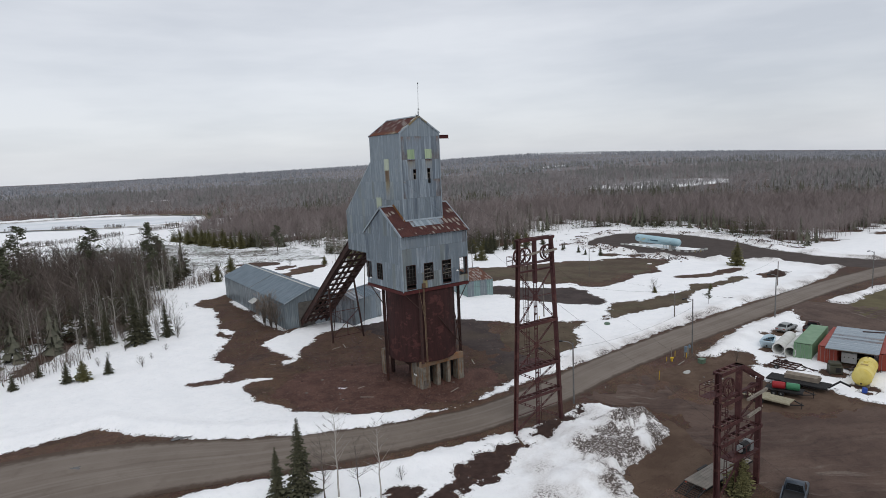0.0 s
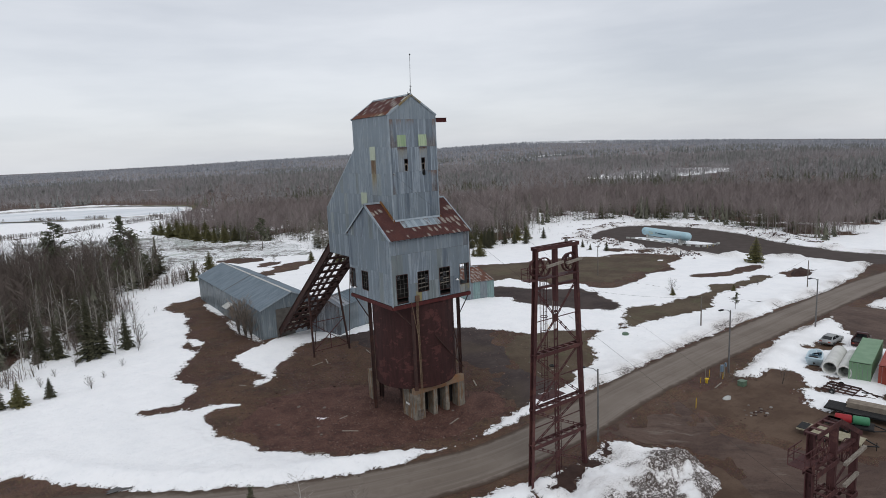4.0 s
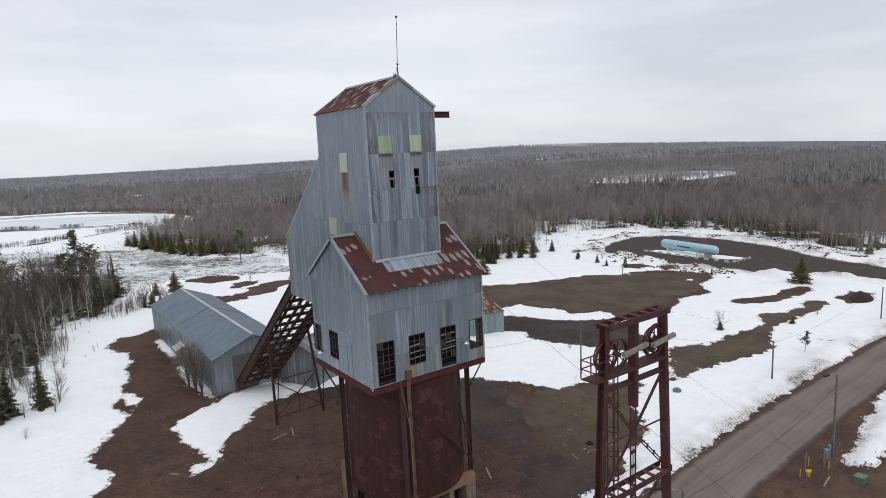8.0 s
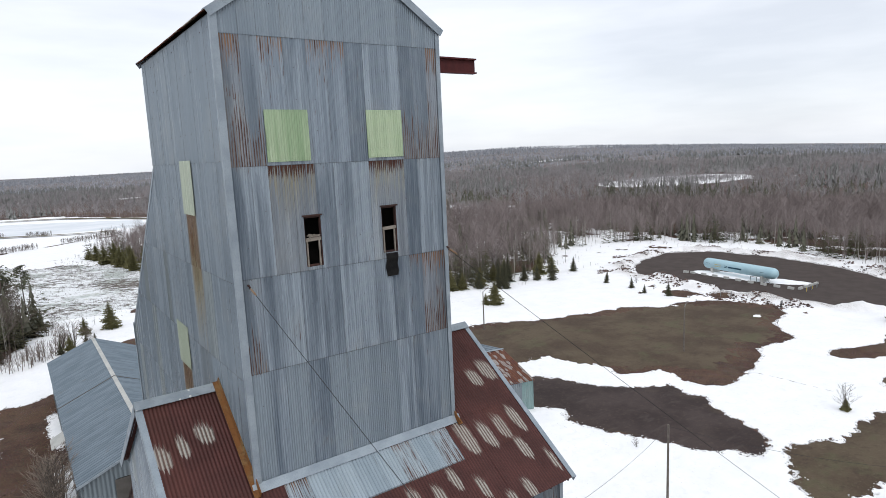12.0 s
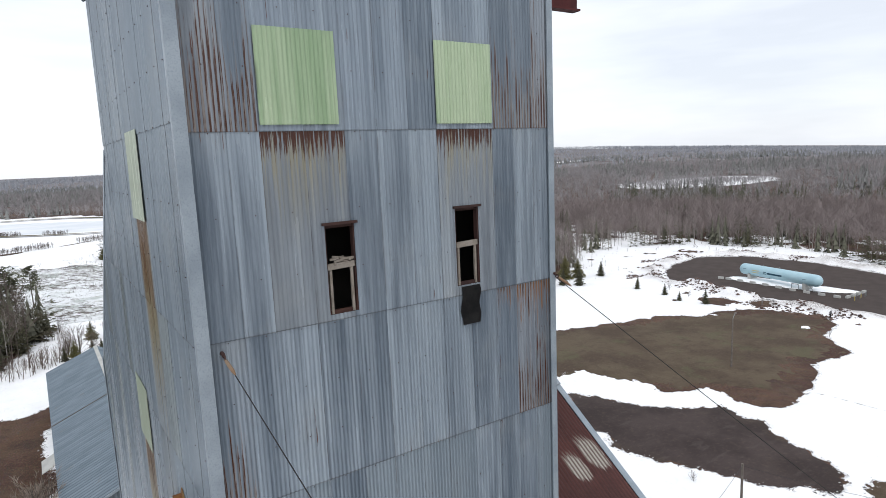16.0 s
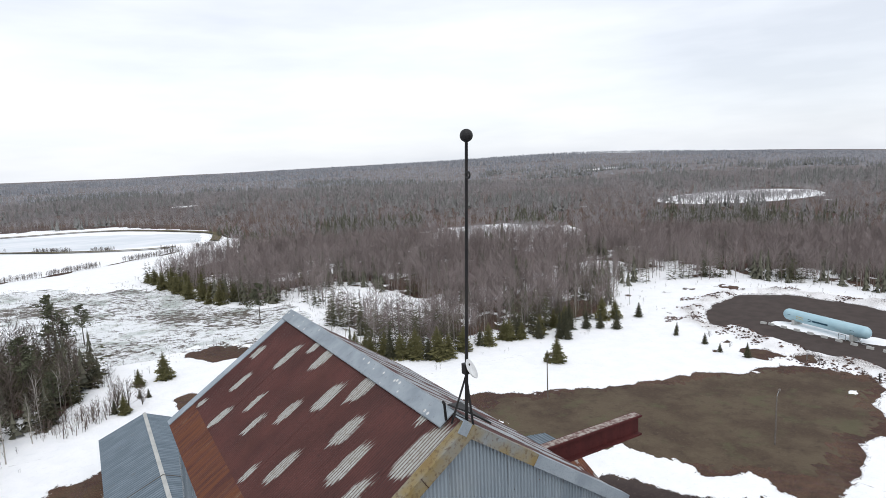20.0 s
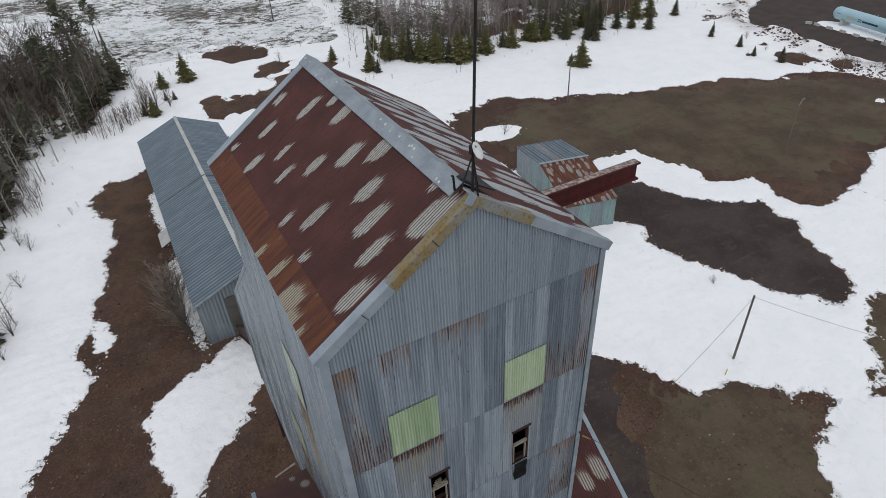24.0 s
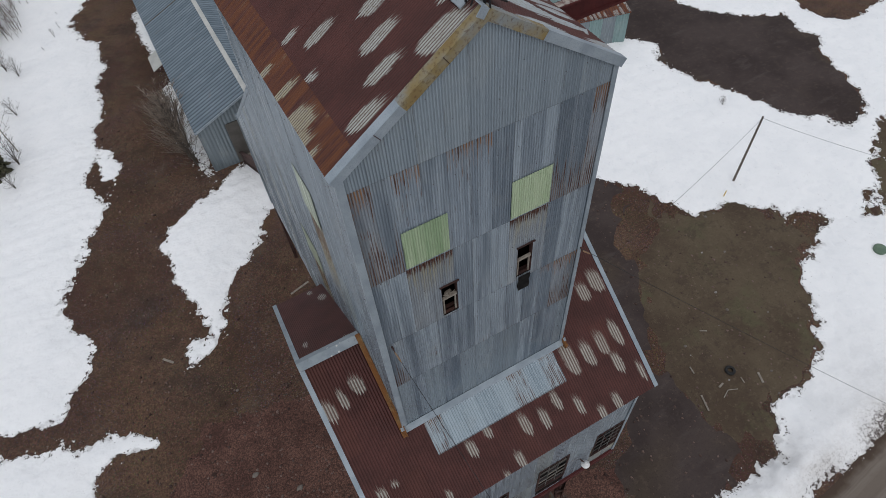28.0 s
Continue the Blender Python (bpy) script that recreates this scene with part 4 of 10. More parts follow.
def snow_cover(x, y):
    """How deep the snow lies inside its edge, in metres from the edge; below 0 the ground is bare."""
    e = rough_edge(x, y)
    bare = inside(x, y, YARD) + 0.55 * e
    bare = np.minimum(bare, -(inside(x, y, STRIP) + 0.6 * e))
    for sx, sy, rx, ry in ((-8, 7, 0.9, 0.5), (-12.5, 52, 0.8, 2.6)):
        bare = np.minimum(bare, (np.hypot((x - sx) / rx, (y - sy) / ry) - 1) * min(rx, ry) + 0.7 * e)
    for sx, sy, rx, ry in ((-3.0, 74.5, 1.0, 7.5), (-3.2, 54.2, 1.35, 9.4)):
        bare = np.minimum(bare, (np.hypot((x - sx) / rx, (y - sy) / ry) - 1) * rx + 0.22 * e)
    for poly, k in ((LOT, 0.9), (PUDDLE, 0.6), (DRIVE_E, 0.6), (GRASS, 0.8), (GRASS2, 0.8), (APRON, 0.5), (WORKS, 0.7), (MOUND_A, 0.9), (MOUND_B, 0.9), (DIRT_A, 1.4), (DIRT_B, 2.4), (DIRT_C, 2.0), (DIRT_D, 0.9), (BURNT, 1.0), (DITCH, 0.8), (LAWN, 0.9), (MOUND_C, 0.9), (MOUND_D, 0.9)):
        bare = np.maximum(bare, inside(x, y, poly) + k * e)
    bare = np.maximum(bare, np.minimum(inside(x, y, LOOP) + 0.8 * e, -(inside(x, y, ISLAND) + 0.3 * e)))
    for sx, sy, r in ((50.5, 70.5, 4.7), (103, 42, 1.0), (110, 64, 1.5), (116, 46, 1.7), (113, 62, 0.9)):
        bare = np.minimum(bare, np.hypot(x - sx, (y - sy) * 1.6) - r + 0.5 * e)
    for sx, sy, r in ((126, 70, 6), (120, 77, 4), (131, 62, 5), (128, 80, 3.5), (128, 50, 4), (170, 122, 4), (182, 116, 5), (160, 124, 3), (149, 128, 3), (192, 106, 4)):
        bare = np.maximum(bare, r - np.hypot(x - sx, y - sy) + 2.2 * e - 2.6)
    for sx, sy, r in ((45.8, -40.5, 1.5), (43.8, -41.2, 0.6), (48.2, -35.8, 1.3), (53.9, -36.4, 3.2), (52.2, -24.1, 1.4), (50.0, -27.4, 1.0), (45.0, -28.4, 0.6), (62.2, -21.0, 1.1), (60.3, -19.2, 0.5), (64.5, -21.2, 1.5)):
        bare = np.maximum(bare, r - np.hypot(x - sx, y - sy) + 0.7 * e)
    marsh = inside(x, y, MARSH)
    bare = np.maximum(bare, marsh - 1.5 + 3.0 * e)
    w = woods_density(x, y)
    west_side = x < 5
    bare = np.maximum(bare, np.minimum(w - np.where(west_side, 2.5, 7), 2.0 * fractal(x, y, 16, 23, 4, 0.65) + np.where(west_side, np.clip((w - np.where(y < 90, 14, 6)) * 0.10, -0.7, 4.0), np.clip((w - 30) * 0.035, -0.7, 1.0) + np.clip((np.hypot(x, y) - 210) * 0.012, 0, 2.6))))
    bare = np.maximum(bare, 1.8 - np.abs(y - 0.62 * x - 335 - 3 * wave(x, y, 31, 90)) + e + np.where(x > 62, -99, 0))
    return -bare


def snow_top(x, y, cover):
    bank = np.exp(-((np.minimum(inside(x, y, APRON), 0) + 2.2) / 1.6) ** 2) * np.where(x > 22, 0.55, 0.45)
    piles = 1.05 * np.exp(-(((x - 8) / 5.5) ** 4 + ((y + 29.5) / 4.0) ** 4)) + 0.9 * np.exp(-(((x - 14) / 3.0) ** 2 + ((y + 27.5) / 2.8) ** 2)) + 1.2 * np.exp(-(((x - 1) / 5) ** 2 + ((y + 33.5) / 3.4) ** 2))
    piles = piles * (0.75 + 0.7 * np.abs(fractal(x, y, 3.2, 47, 4, 0.6)) + 0.25 * np.abs(fractal(x, y, 1.3, 48, 3, 0.6)))
    ring = 1.0 * np.exp(-((inside(x, y, LOOP) + 3.0) / 2.4) ** 2) * np.where(y > 20, 1, 0.4)
    lump = np.clip(0.55 + 0.75 * fractal(x, y, 4.5, 41, 4, 0.6), 0, 1.8)
    return height(x, y) + np.clip(cover * 0.13, -0.25, 0.30) + np.clip(cover, 0, 1) * (bank * (0.6 + 0.7 * lump) + piles * (0.75 + 0.4 * lump) + ring * (0.5 + 0.9 * lump) + 0.03 * wave(x, y, 43, 2.2))


def snow_dirt(x, y):
    piles = 1.25 * np.exp(-(((x - 9) / 5.0) ** 2 + ((y + 30.5) / 3.8) ** 2)) + 1.1 * np.exp(-(((x - 14.5) / 3.0) ** 2 + ((y + 28.0) / 2.6) ** 2)) + 1.1 * np.exp(-(((x - 1) / 7) ** 2 + ((y + 35) / 4.0) ** 2)) + 0.32 * np.exp(-(((x - 7) / 12) ** 4 + ((y + 30) / 9) ** 4))
    piles = piles * np.clip(0.9 + 0.9 * fractal(x, y, 2.2, 49, 4, 0.65), 0.1, 1.3)
    kerb = np.minimum(inside(x, y, APRON), 0)
    bank = 0.42 * np.exp(-((kerb + 0.7) / 1.1) ** 2) + 0.20 * np.exp(-((kerb + 1.0) / 4.0) ** 2)
    ring = 0.55 * np.exp(-((inside(x, y, LOOP) + 3.0) / 3.0) ** 2)
    bank = bank * smooth((x - 10) / 12)
    return np.clip((1.25 * piles + bank + ring) * np.clip(0.75 + 0.8 * fractal(x, y, 5, 45, 3), 0, 1.3) , 0, 1)


def sheet(name, xs, ys, zf, keep=None, material=None, extra=None):
    X, Y = np.meshgrid(np.asarray(xs, float), np.asarray(ys, float))
    Z = zf(X, Y)
    ny, nx = X.shape
    idx = np.arange(nx * ny).reshape(ny, nx)
    quads = np.stack([idx[:-1, :-1], idx[:-1, 1:], idx[1:, 1:], idx[1:, :-1]], -1).reshape(-1, 4)
    if keep is not None:
        quads = quads[keep(X, Y, Z)[:-1, :-1].ravel()]
    used, inv = np.unique(quads, return_inverse=True)
    co = np.stack([X.ravel(), Y.ravel(), Z.ravel()], -1)[used]
    me = mesh_np(name, co, inv.reshape(-1, 4))
    for layer, values in (extra(co, used) if extra else {}).items():
        att = me.attributes.new(layer, "FLOAT", "POINT")
        att.data.foreach_set("value", values.astype(np.float32))
    me.polygons.foreach_set("use_smooth", [True] * len(me.polygons))
    me.materials.append(material)
    return me


def graded(lo, hi, fine_lo, fine_hi, step, grow=1.16):
    out = list(np.arange(fine_lo, fine_hi + step / 2, step))
    s, v = step, out[-1]
    while v < hi:
        s *= grow
        v += s
        out.append(v)
    s, v, left = step, fine_lo, []
    while v > lo:
        s *= grow
        v -= s
        left.append(v)
    return left[::-1] + out


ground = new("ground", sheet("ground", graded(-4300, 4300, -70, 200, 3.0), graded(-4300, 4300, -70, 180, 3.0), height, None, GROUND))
tagged(ground, "bare brown earth and gravel with stones and dead grass", "ground", kind="structure")


def snow_sheet(name, xs, ys, hole=None):
    depth = []

    def zf(X, Y):
        depth.append(snow_cover(X, Y))
        return snow_top(X, Y, depth[0])

    def layers(co, used):
        return {"dirt": snow_dirt(co[:, 0], co[:, 1]), "cover": depth[0].ravel()[used]}

    def keep(X, Y, Z):
        ok = Z > height(X, Y) - 0.10
        near = ok.copy()
        near[:-1, :] |= ok[1:, :]
        near[:, :-1] |= ok[:, 1:]
        near[:-1, :-1] |= ok[1:, 1:]
        if hole:
            near &= ~((X >= hole[0] - 0.01) & (X < hole[1] - 0.01) & (Y >= hole[2] - 0.01) & (Y < hole[3] - 0.01))
        return near

    ob = new(name, sheet(name, xs, ys, zf, keep, SNOW, layers))
    return tagged(ob, "old white snow with ragged melting edges on bare ground", "snow", kind="structure")


snow_sheet("snow", np.arange(-26, 46.001, 0.2), np.arange(-14, 58.001, 0.2))
snow_sheet("snow_middle", np.arange(-52, 80.81, 0.4), np.arange(-42, 98.81, 0.4), (-26, 46, -14, 58))
snow_sheet("snow_far", np.arange(-196, 268.01, 1.6), np.arange(-90, 278.01, 1.6), (-52, 80.8, -42, 98.8))
snow_sheet("snow_distant", np.arange(-596, 1468.01, 8.0), np.arange(-90, 1278.01, 8.0), (-196, 268, -90, 278))

k = Mat("worn_asphalt", 0.85, 0.0, 0.3)
o, lane = k.obj(), k.uv("Lane")
c = k.mix(k.step(k.noise(o, 0.12, 5), 0.3, 0.7), (0.160, 0.130, 0.106), (0.202, 0.168, 0.140))
c = k.mix(k.math("MULTIPLY", k.step(k.noise(k.scaled(lane, (11.0, 0.022, 1)), 1.0, 4, 0.6), 0.44, 0.62), 0.5), c, (0.240, 0.206, 0.175))
c = k.mix(k.math("MULTIPLY", k.step(k.noise(k.scaled(lane, (7.0, 0.015, 1)), 1.6, 4, 0.6), 0.52, 0.66), 0.45), c, (0.105, 0.078, 0.061))
c = k.mix(k.math("MULTIPLY", k.step(k.noise(o, 0.5, 5, 0.7), 0.54, 0.66), 0.25), c, (0.110, 0.083, 0.065))
side = k.math("ABSOLUTE", k.math("SUBTRACT", k.split(lane)[0], 0.5))
side = k.math("ADD", side, k.math("MULTIPLY", k.math("SUBTRACT", k.noise(o, 0.7, 6, 0.7), 0.5), 0.16))
c = k.mix(k.step(side, 0.38, 0.47), c, (0.072, 0.048, 0.034))
c = k.mix(k.math("MULTIPLY", k.step(k.noise(o, 26.0, 3), 0.45, 0.75), 0.35), c, (0.062, 0.048, 0.038))
k.bump(k.noise(o, 30.0, 3), 0.25, 0.01)
ASPHALT = k.done(c)
LOT_GRAVEL = plain("dark_gravel", (0.050, 0.037, 0.032), (0.070, 0.053, 0.046), 0.3, 0.9, 0.0, 14, 0.4)
k = Mat("wet_dark_gravel", 0.85, 0.0, 0.15)
o = k.obj()
c = k.mix(k.step(k.noise(o, 0.16, 5, 0.6), 0.35, 0.65), (0.042, 0.031, 0.029), (0.066, 0.050, 0.046))
c = k.mix(k.math("MULTIPLY", k.step(k.noise(k.scaled(o, (0.5, 1.6, 1.0)), 0.55, 5, 0.65), 0.54, 0.68), 0.35), c, (0.098, 0.080, 0.074))
c = k.mix(k.math("MULTIPLY", k.step(k.noise(o, 0.05, 4), 0.50, 0.62), 0.45), c, (0.088, 0.066, 0.044))
c = k.mix(k.math("MULTIPLY", k.step(k.noise(o, 2.0, 6, 0.75), 0.52, 0.66), 0.35), c, (0.115, 0.085, 0.068))
c = k.mix(k.math("MULTIPLY", k.step(k.noise(o, 9.0, 5, 0.75), 0.5, 0.7), 0.45), c, (0.024, 0.017, 0.015))
k.bump(k.noise(o, 10.0, 4), 0.25, 0.02)
WET = k.done(c)
k = Mat("puddle_water", 0.06, 0.0, 0.5)
WATER = k.done((0.045, 0.040, 0.036))


def ribbon(name, line, width, material, lift, label, category, fine=1.5):
    """A strip of even or changing width along a line of plan points."""
    pts = [Vector((p[0], p[1])) for p in line]
    w = [p[2] if len(p) > 2 else width for p in line]
    path = []
    for i in range(len(pts) - 1):
        p0, p1, p2, p3 = pts[max(i - 1, 0)], pts[i], pts[i + 1], pts[min(i + 2, len(pts) - 1)]
        n = max(2, int((p2 - p1).length / fine))
        for j in range(n):
            t = j / n
            q = 0.5 * ((2 * p1) + (p2 - p0) * t + (2 * p0 - 5 * p1 + 4 * p2 - p3) * t * t + (3 * p1 - p0 - 3 * p2 + p3) * t ** 3)
            path.append((q, w[i] + (w[i + 1] - w[i]) * t))
    path.append((pts[-1], w[-1]))
    rows = []
    for i, (q, ww) in enumerate(path):
        d = (path[min(i + 1, len(path) - 1)][0] - path[max(i - 1, 0)][0]).normalized()
        s = Vector((d.y, -d.x))
        rows.append([q + s * (ww * f + (0.10 * float(wave(q.x * 1.0, q.y, 50 + (f > 0), 6)) if abs(f) == 0.5 else 0)) for f in (-0.5, -0.25, 0.0, 0.25, 0.5)])
    verts = [(p.x, p.y, z_at(p.x, p.y) + lift + 0.06 * (1 - abs(j - 2) / 2) - (0.06 if j in (0, 4) else 0)) for r in rows for j, p in enumerate(r)]
    faces = [(5 * i + j, 5 * i + j + 1, 5 * i + j + 6, 5 * i + j + 5) for i in range(len(rows) - 1) for j in range(4)]
    me = bpy.data.meshes.new(name)
    me.from_pydata(verts, [], faces)
    me.polygons.foreach_set("use_smooth", [True] * len(faces))
    lane_uv = me.uv_layers.new(name="Lane")
    for lp in me.loops:
        lane_uv.data[lp.index].uv = ((lp.vertex_index % 5) / 4, (lp.vertex_index // 5) * fine)
    me.materials.append(material)
    return tagged(new(name, me), label, category, kind="structure")


ribbon("road", [(-150, -2, 26), (-75, 2, 24), (-50, 2.6, 19), (-38, 0.2, 15), (-25, -6.2, 10), (-12, -11.5, 7.9), (0, -14.4, 7.2), (12, -14.4, 7.2), (25, -12.6, 7.2), (45, -11, 7.2), (80, -9.6, 7.2), (125, -7, 7.4), (165, -8, 8), (260, -18, 8), (700, -76, 8)],
       7.4, ASPHALT, 0.09, "worn grey-brown asphalt road with dirty gravel shoulders", "road")


def patch(name, poly, material, lift, label, category, step=2.0, wob=0.8):
    p = np.asarray(poly, float)
    xs, ys = np.arange(p[:, 0].min() - 2, p[:, 0].max() + 2, step), np.arange(p[:, 1].min() - 2, p[:, 1].max() + 2, step)

    def zf(X, Y):
        return height(X, Y) + np.clip((inside(X, Y, poly) + wob * rough_edge(X, Y)) * 0.05, -0.12, lift)

    def keep(X, Y, Z):
        return Z > height(X, Y) - 0.11

    return tagged(new(name, sheet(name, xs, ys, zf, keep, material)), label, category, kind="structure")


DEAD_GRASS = plain("dead_grass", (0.088, 0.072, 0.036), (0.125, 0.105, 0.052), 0.25, 0.95, 0.0, 12, 0.6)
RED_DIRT = plain("red_brown_dirt", (0.034, 0.018, 0.014), (0.056, 0.031, 0.024), 1.2, 0.95, 0.0, 7, 1.0)
k = Mat("marsh_ice_and_hummocks", 0.6, 0.0, 0.3)
o = k.obj()
c = k.mix(k.step(k.noise(o, 0.07, 5, 0.6), 0.36, 0.50), (0.46, 0.50, 0.47), (0.80, 0.815, 0.82))
c = k.mix(k.math("MULTIPLY", k.step(k.noise(o, 0.33, 5, 0.7), 0.55, 0.66), 0.55), c, (0.26, 0.25, 0.17))
tall_h = k.math("ADD", k.noise(k.scaled(o, (1.0, 1.2, 1.0)), 0.42, 6, 0.80), k.math("MULTIPLY", k.math("SUBTRACT", k.noise(o, 0.03, 4), 0.5), 0.55))
c = k.mix(k.step(tall_h, 0.515, 0.565), c, (0.075, 0.056, 0.038))
c = k.mix(k.math("MULTIPLY", k.step(k.noise(o, 2.6, 5, 0.8), 0.56, 0.66), 0.8), c, (0.14, 0.11, 0.075))
MARSH_ICE = k.done(c)
patch("marsh", MARSH, MARSH_ICE, 0.12, "frozen marsh of greenish ice, snow and brown hummocks", "marsh", 1.0, 2.5)
patch("lawn", LAWN, DEAD_GRASS, 0.05, "flat field of dead olive-brown grass", "grass")
for poly in (MOUND_A, MOUND_B, MOUND_C, MOUND_D):
    patch("dirt_mound", poly, RED_DIRT, 0.12, "dark red-brown dirt bared by the melting snow", "dirt", 0.4, 1.3)
k = Mat("pale_dry_earth", 0.95, 0.0, 0.2)
o = k.obj()
c = k.mix(k.step(k.noise(o, 0.10, 5, 0.65), 0.38, 0.62), (0.074, 0.052, 0.036), (0.112, 0.086, 0.057))
c = k.mix(k.math("MULTIPLY", k.step(k.noise(o, 0.17, 5, 0.7), 0.52, 0.66), 0.65), c, (0.098, 0.094, 0.052))
c = k.mix(k.math("MULTIPLY", k.step(k.noise(o, 0.5, 6, 0.75), 0.52, 0.64), 0.55), c, (0.060, 0.042, 0.032))
c = k.mix(k.math("MULTIPLY", k.step(k.noise(o, 2.4, 6, 0.8), 0.53, 0.66), 0.5), c, (0.160, 0.126, 0.090))
c = k.mix(k.math("MULTIPLY", k.step(k.noise(o, 7.0, 5, 0.75), 0.50, 0.68), 0.5), c, (0.040, 0.028, 0.020))
near, tone = k.cells(o, 4.0)
c = k.mix(k.math("MULTIPLY", k.math("MULTIPLY", k.step(near, 0.14, 0.04), k.step(k.split(tone)[1], 0.70, 0.74)), 0.6), c, (0.19, 0.15, 0.12))
k.bump(k.noise(o, 4.0, 5, 0.7), 0.5, 0.05)
DRY = k.done(c)
k = Mat("field_ice", 0.45, 0.0, 0.4)
c = k.mix(k.step(k.noise(k.scaled(k.obj(), (1.0, 3.0, 1.0)), 0.02, 5), 0.40, 0.62), (0.66, 0.70, 0.73), (0.78, 0.80, 0.82))
FIELD_ICE = k.done(c)
patch("dry_grass", [(33, 18.6), (35, 14.4), (39, 13.2), (41.6, 9.6), (42.6, 6.6), (37, 3.6), (35, 1), (31.5, -1.8), (27, -2.4), (24.5, -4.6), (22.4, -3.2), (22.0, 0), (22.4, 4), (24.4, 8.5), (27.8, 13), (30.6, 16)], DRY, 0.05, "thin dead olive-brown grass on the bare yard", "grass", 0.5, 1.4)
patch("dry_lot", [(60, 78), (74, 75), (88, 70), (102, 66), (116, 60), (124, 56), (124, 47), (112, 43), (103, 36), (92, 37), (78, 33), (73, 38), (68, 44), (65, 52), (58, 56), (50, 58), (46, 70)], DRY, 0.05, "pale brown earth of the bare lot", "ground", 0.7, 2.2)
patch("dry_verge", GRASS, DRY, 0.05, "dry grassy earth strip between snow banks", "grass", 1.0, 0.8)
patch("field_pond", [(-120, 480), (-62, 562), (11, 513), (78, 460), (69, 398), (36, 398), (6, 400), (-50, 428)], FIELD_ICE, 0.7, "flat field pond under grey-blue ice", "pond", 4.0, 0.8)
ribbon("field_bank", [(-190, 600), (-62, 556), (-3, 546), (35, 522), (77, 455), (77, 424), (70, 397)], 6.0, DEAD_GRASS, 1.0, "low brown bank along the far side of the pond", "bank", 6.0)
ribbon("field_bank", [(-190, 530), (-53, 446), (-14, 414), (25, 389), (46, 386)], 4.0, DEAD_GRASS, 1.0, "low brown bank crossing the pond", "bank", 6.0)
patch("tank_lot", LOOP, LOT_GRAVEL, 0.05, "dark gravel turning loop round the gas tank", "lot")
patch("wet_yard", PUDDLE, WET, 0.04, "dark wet gravel between snow patches", "ground", 1.0)
patch("yard_drive", [(8, 43), (18, 37), (26, 28), (31.6, 20.4), (29.8, 16.7), (26.6, 13.1), (24.1, 9.6), (22.1, 6.2), (20.8, 2.8), (20.8, 0.1), (21.3, -2.3), (21.5, -4.5), (20.6, -5.6), (17, -5.4), (14.5, -5.8), (14, -2), (15.6, 1), (17, 6), (17.5, 12), (15, 20), (10, 30)], WET, 0.04, "dark gravel drive beside the headframe", "drive", 1.0, 1.8)
k = Mat("rutted_mud", 0.85, 0.0, 0.3)
o = k.obj()
ex, ey, _ = k.split(o)
ex, ey = k.math("SUBTRACT", ex, 44.0), k.math("ADD", ey, 8.0)
reach = k.math("SQRT", k.math("ADD", k.math("MULTIPLY", ex, ex), k.math("MULTIPLY", ey, ey)))
reach = k.math("ADD", reach, k.math("MULTIPLY", k.noise(o, 0.09, 3), 7.0))
bend = k.n.new("ShaderNodeCombineXYZ")
k.put(bend.inputs[0], k.math("MULTIPLY", reach, 1.1))
k.put(bend.inputs[1], k.math("MULTIPLY", k.math("ARCTAN2", ey, ex), 2.2))
rut = k.noise(bend.outputs[0], 1.0, 6, 0.7)
c = k.mix(k.step(k.noise(o, 0.12, 5, 0.65), 0.38, 0.62), (0.068, 0.041, 0.032), (0.112, 0.073, 0.056))
c = k.mix(k.math("MULTIPLY", k.step(rut, 0.52, 0.66), 0.45), c, (0.125, 0.095, 0.075))
c = k.mix(k.math("MULTIPLY", k.math("MULTIPLY", k.step(rut, 0.50, 0.60), k.step(k.noise(o, 0.11, 4, 0.6), 0.54, 0.64)), 0.6), c, (0.19, 0.155, 0.13))
c = k.mix(k.math("MULTIPLY", k.step(rut, 0.48, 0.36), 0.35), c, (0.030, 0.019, 0.015))
c = k.mix(k.math("MULTIPLY", k.step(k.noise(o, 0.8, 6, 0.75), 0.52, 0.66), 0.4), c, (0.036, 0.023, 0.018))
c = k.mix(k.math("MULTIPLY", k.step(k.noise(o, 6.0, 5, 0.75), 0.5, 0.68), 0.5), c, (0.026, 0.016, 0.012))
k.bump(k.math("ADD", rut, k.noise(o, 5.0, 5, 0.7)), 0.5, 0.05)
MUD = k.done(c)
patch("yard_entrance", DRIVE_E, MUD, 0.05, "dark muddy entrance beside the containers", "drive", 1.0, 1.0)
patch("works_drive", [(14, -19.5), (24, -17.5), (27.4, -19.6), (26.6, -22.4), (25.4, -26), (25.2, -30), (27, -36), (32, -41), (40, -46.5), (50, -48), (50, -70), (10, -70), (12, -50), (12.5, -42), (14.2, -37), (17.4, -32), (18.6, -27)], MUD, 0.05, "dark muddy drive with tyre tracks", "drive", 1.0, 2.6)
k = Mat("red_brown_earth", 0.95, 0.0, 0.2)
o = k.obj()
c = k.mix(k.step(k.noise(o, 0.22, 5, 0.65), 0.36, 0.64), (0.084, 0.053, 0.037), (0.122, 0.082, 0.058))
c = k.mix(k.math("MULTIPLY", k.step(k.noise(k.scaled(o, (0.5, 1.6, 1.0)), 0.8, 6, 0.7), 0.54, 0.68), 0.45), c, (0.055, 0.033, 0.025))
c = k.mix(k.math("MULTIPLY", k.step(k.noise(o, 5.0, 5, 0.75), 0.52, 0.68), 0.5), c, (0.045, 0.028, 0.020))
k.bump(k.noise(o, 4.0, 5, 0.7), 0.5, 0.05)
EARTH = k.done(c)
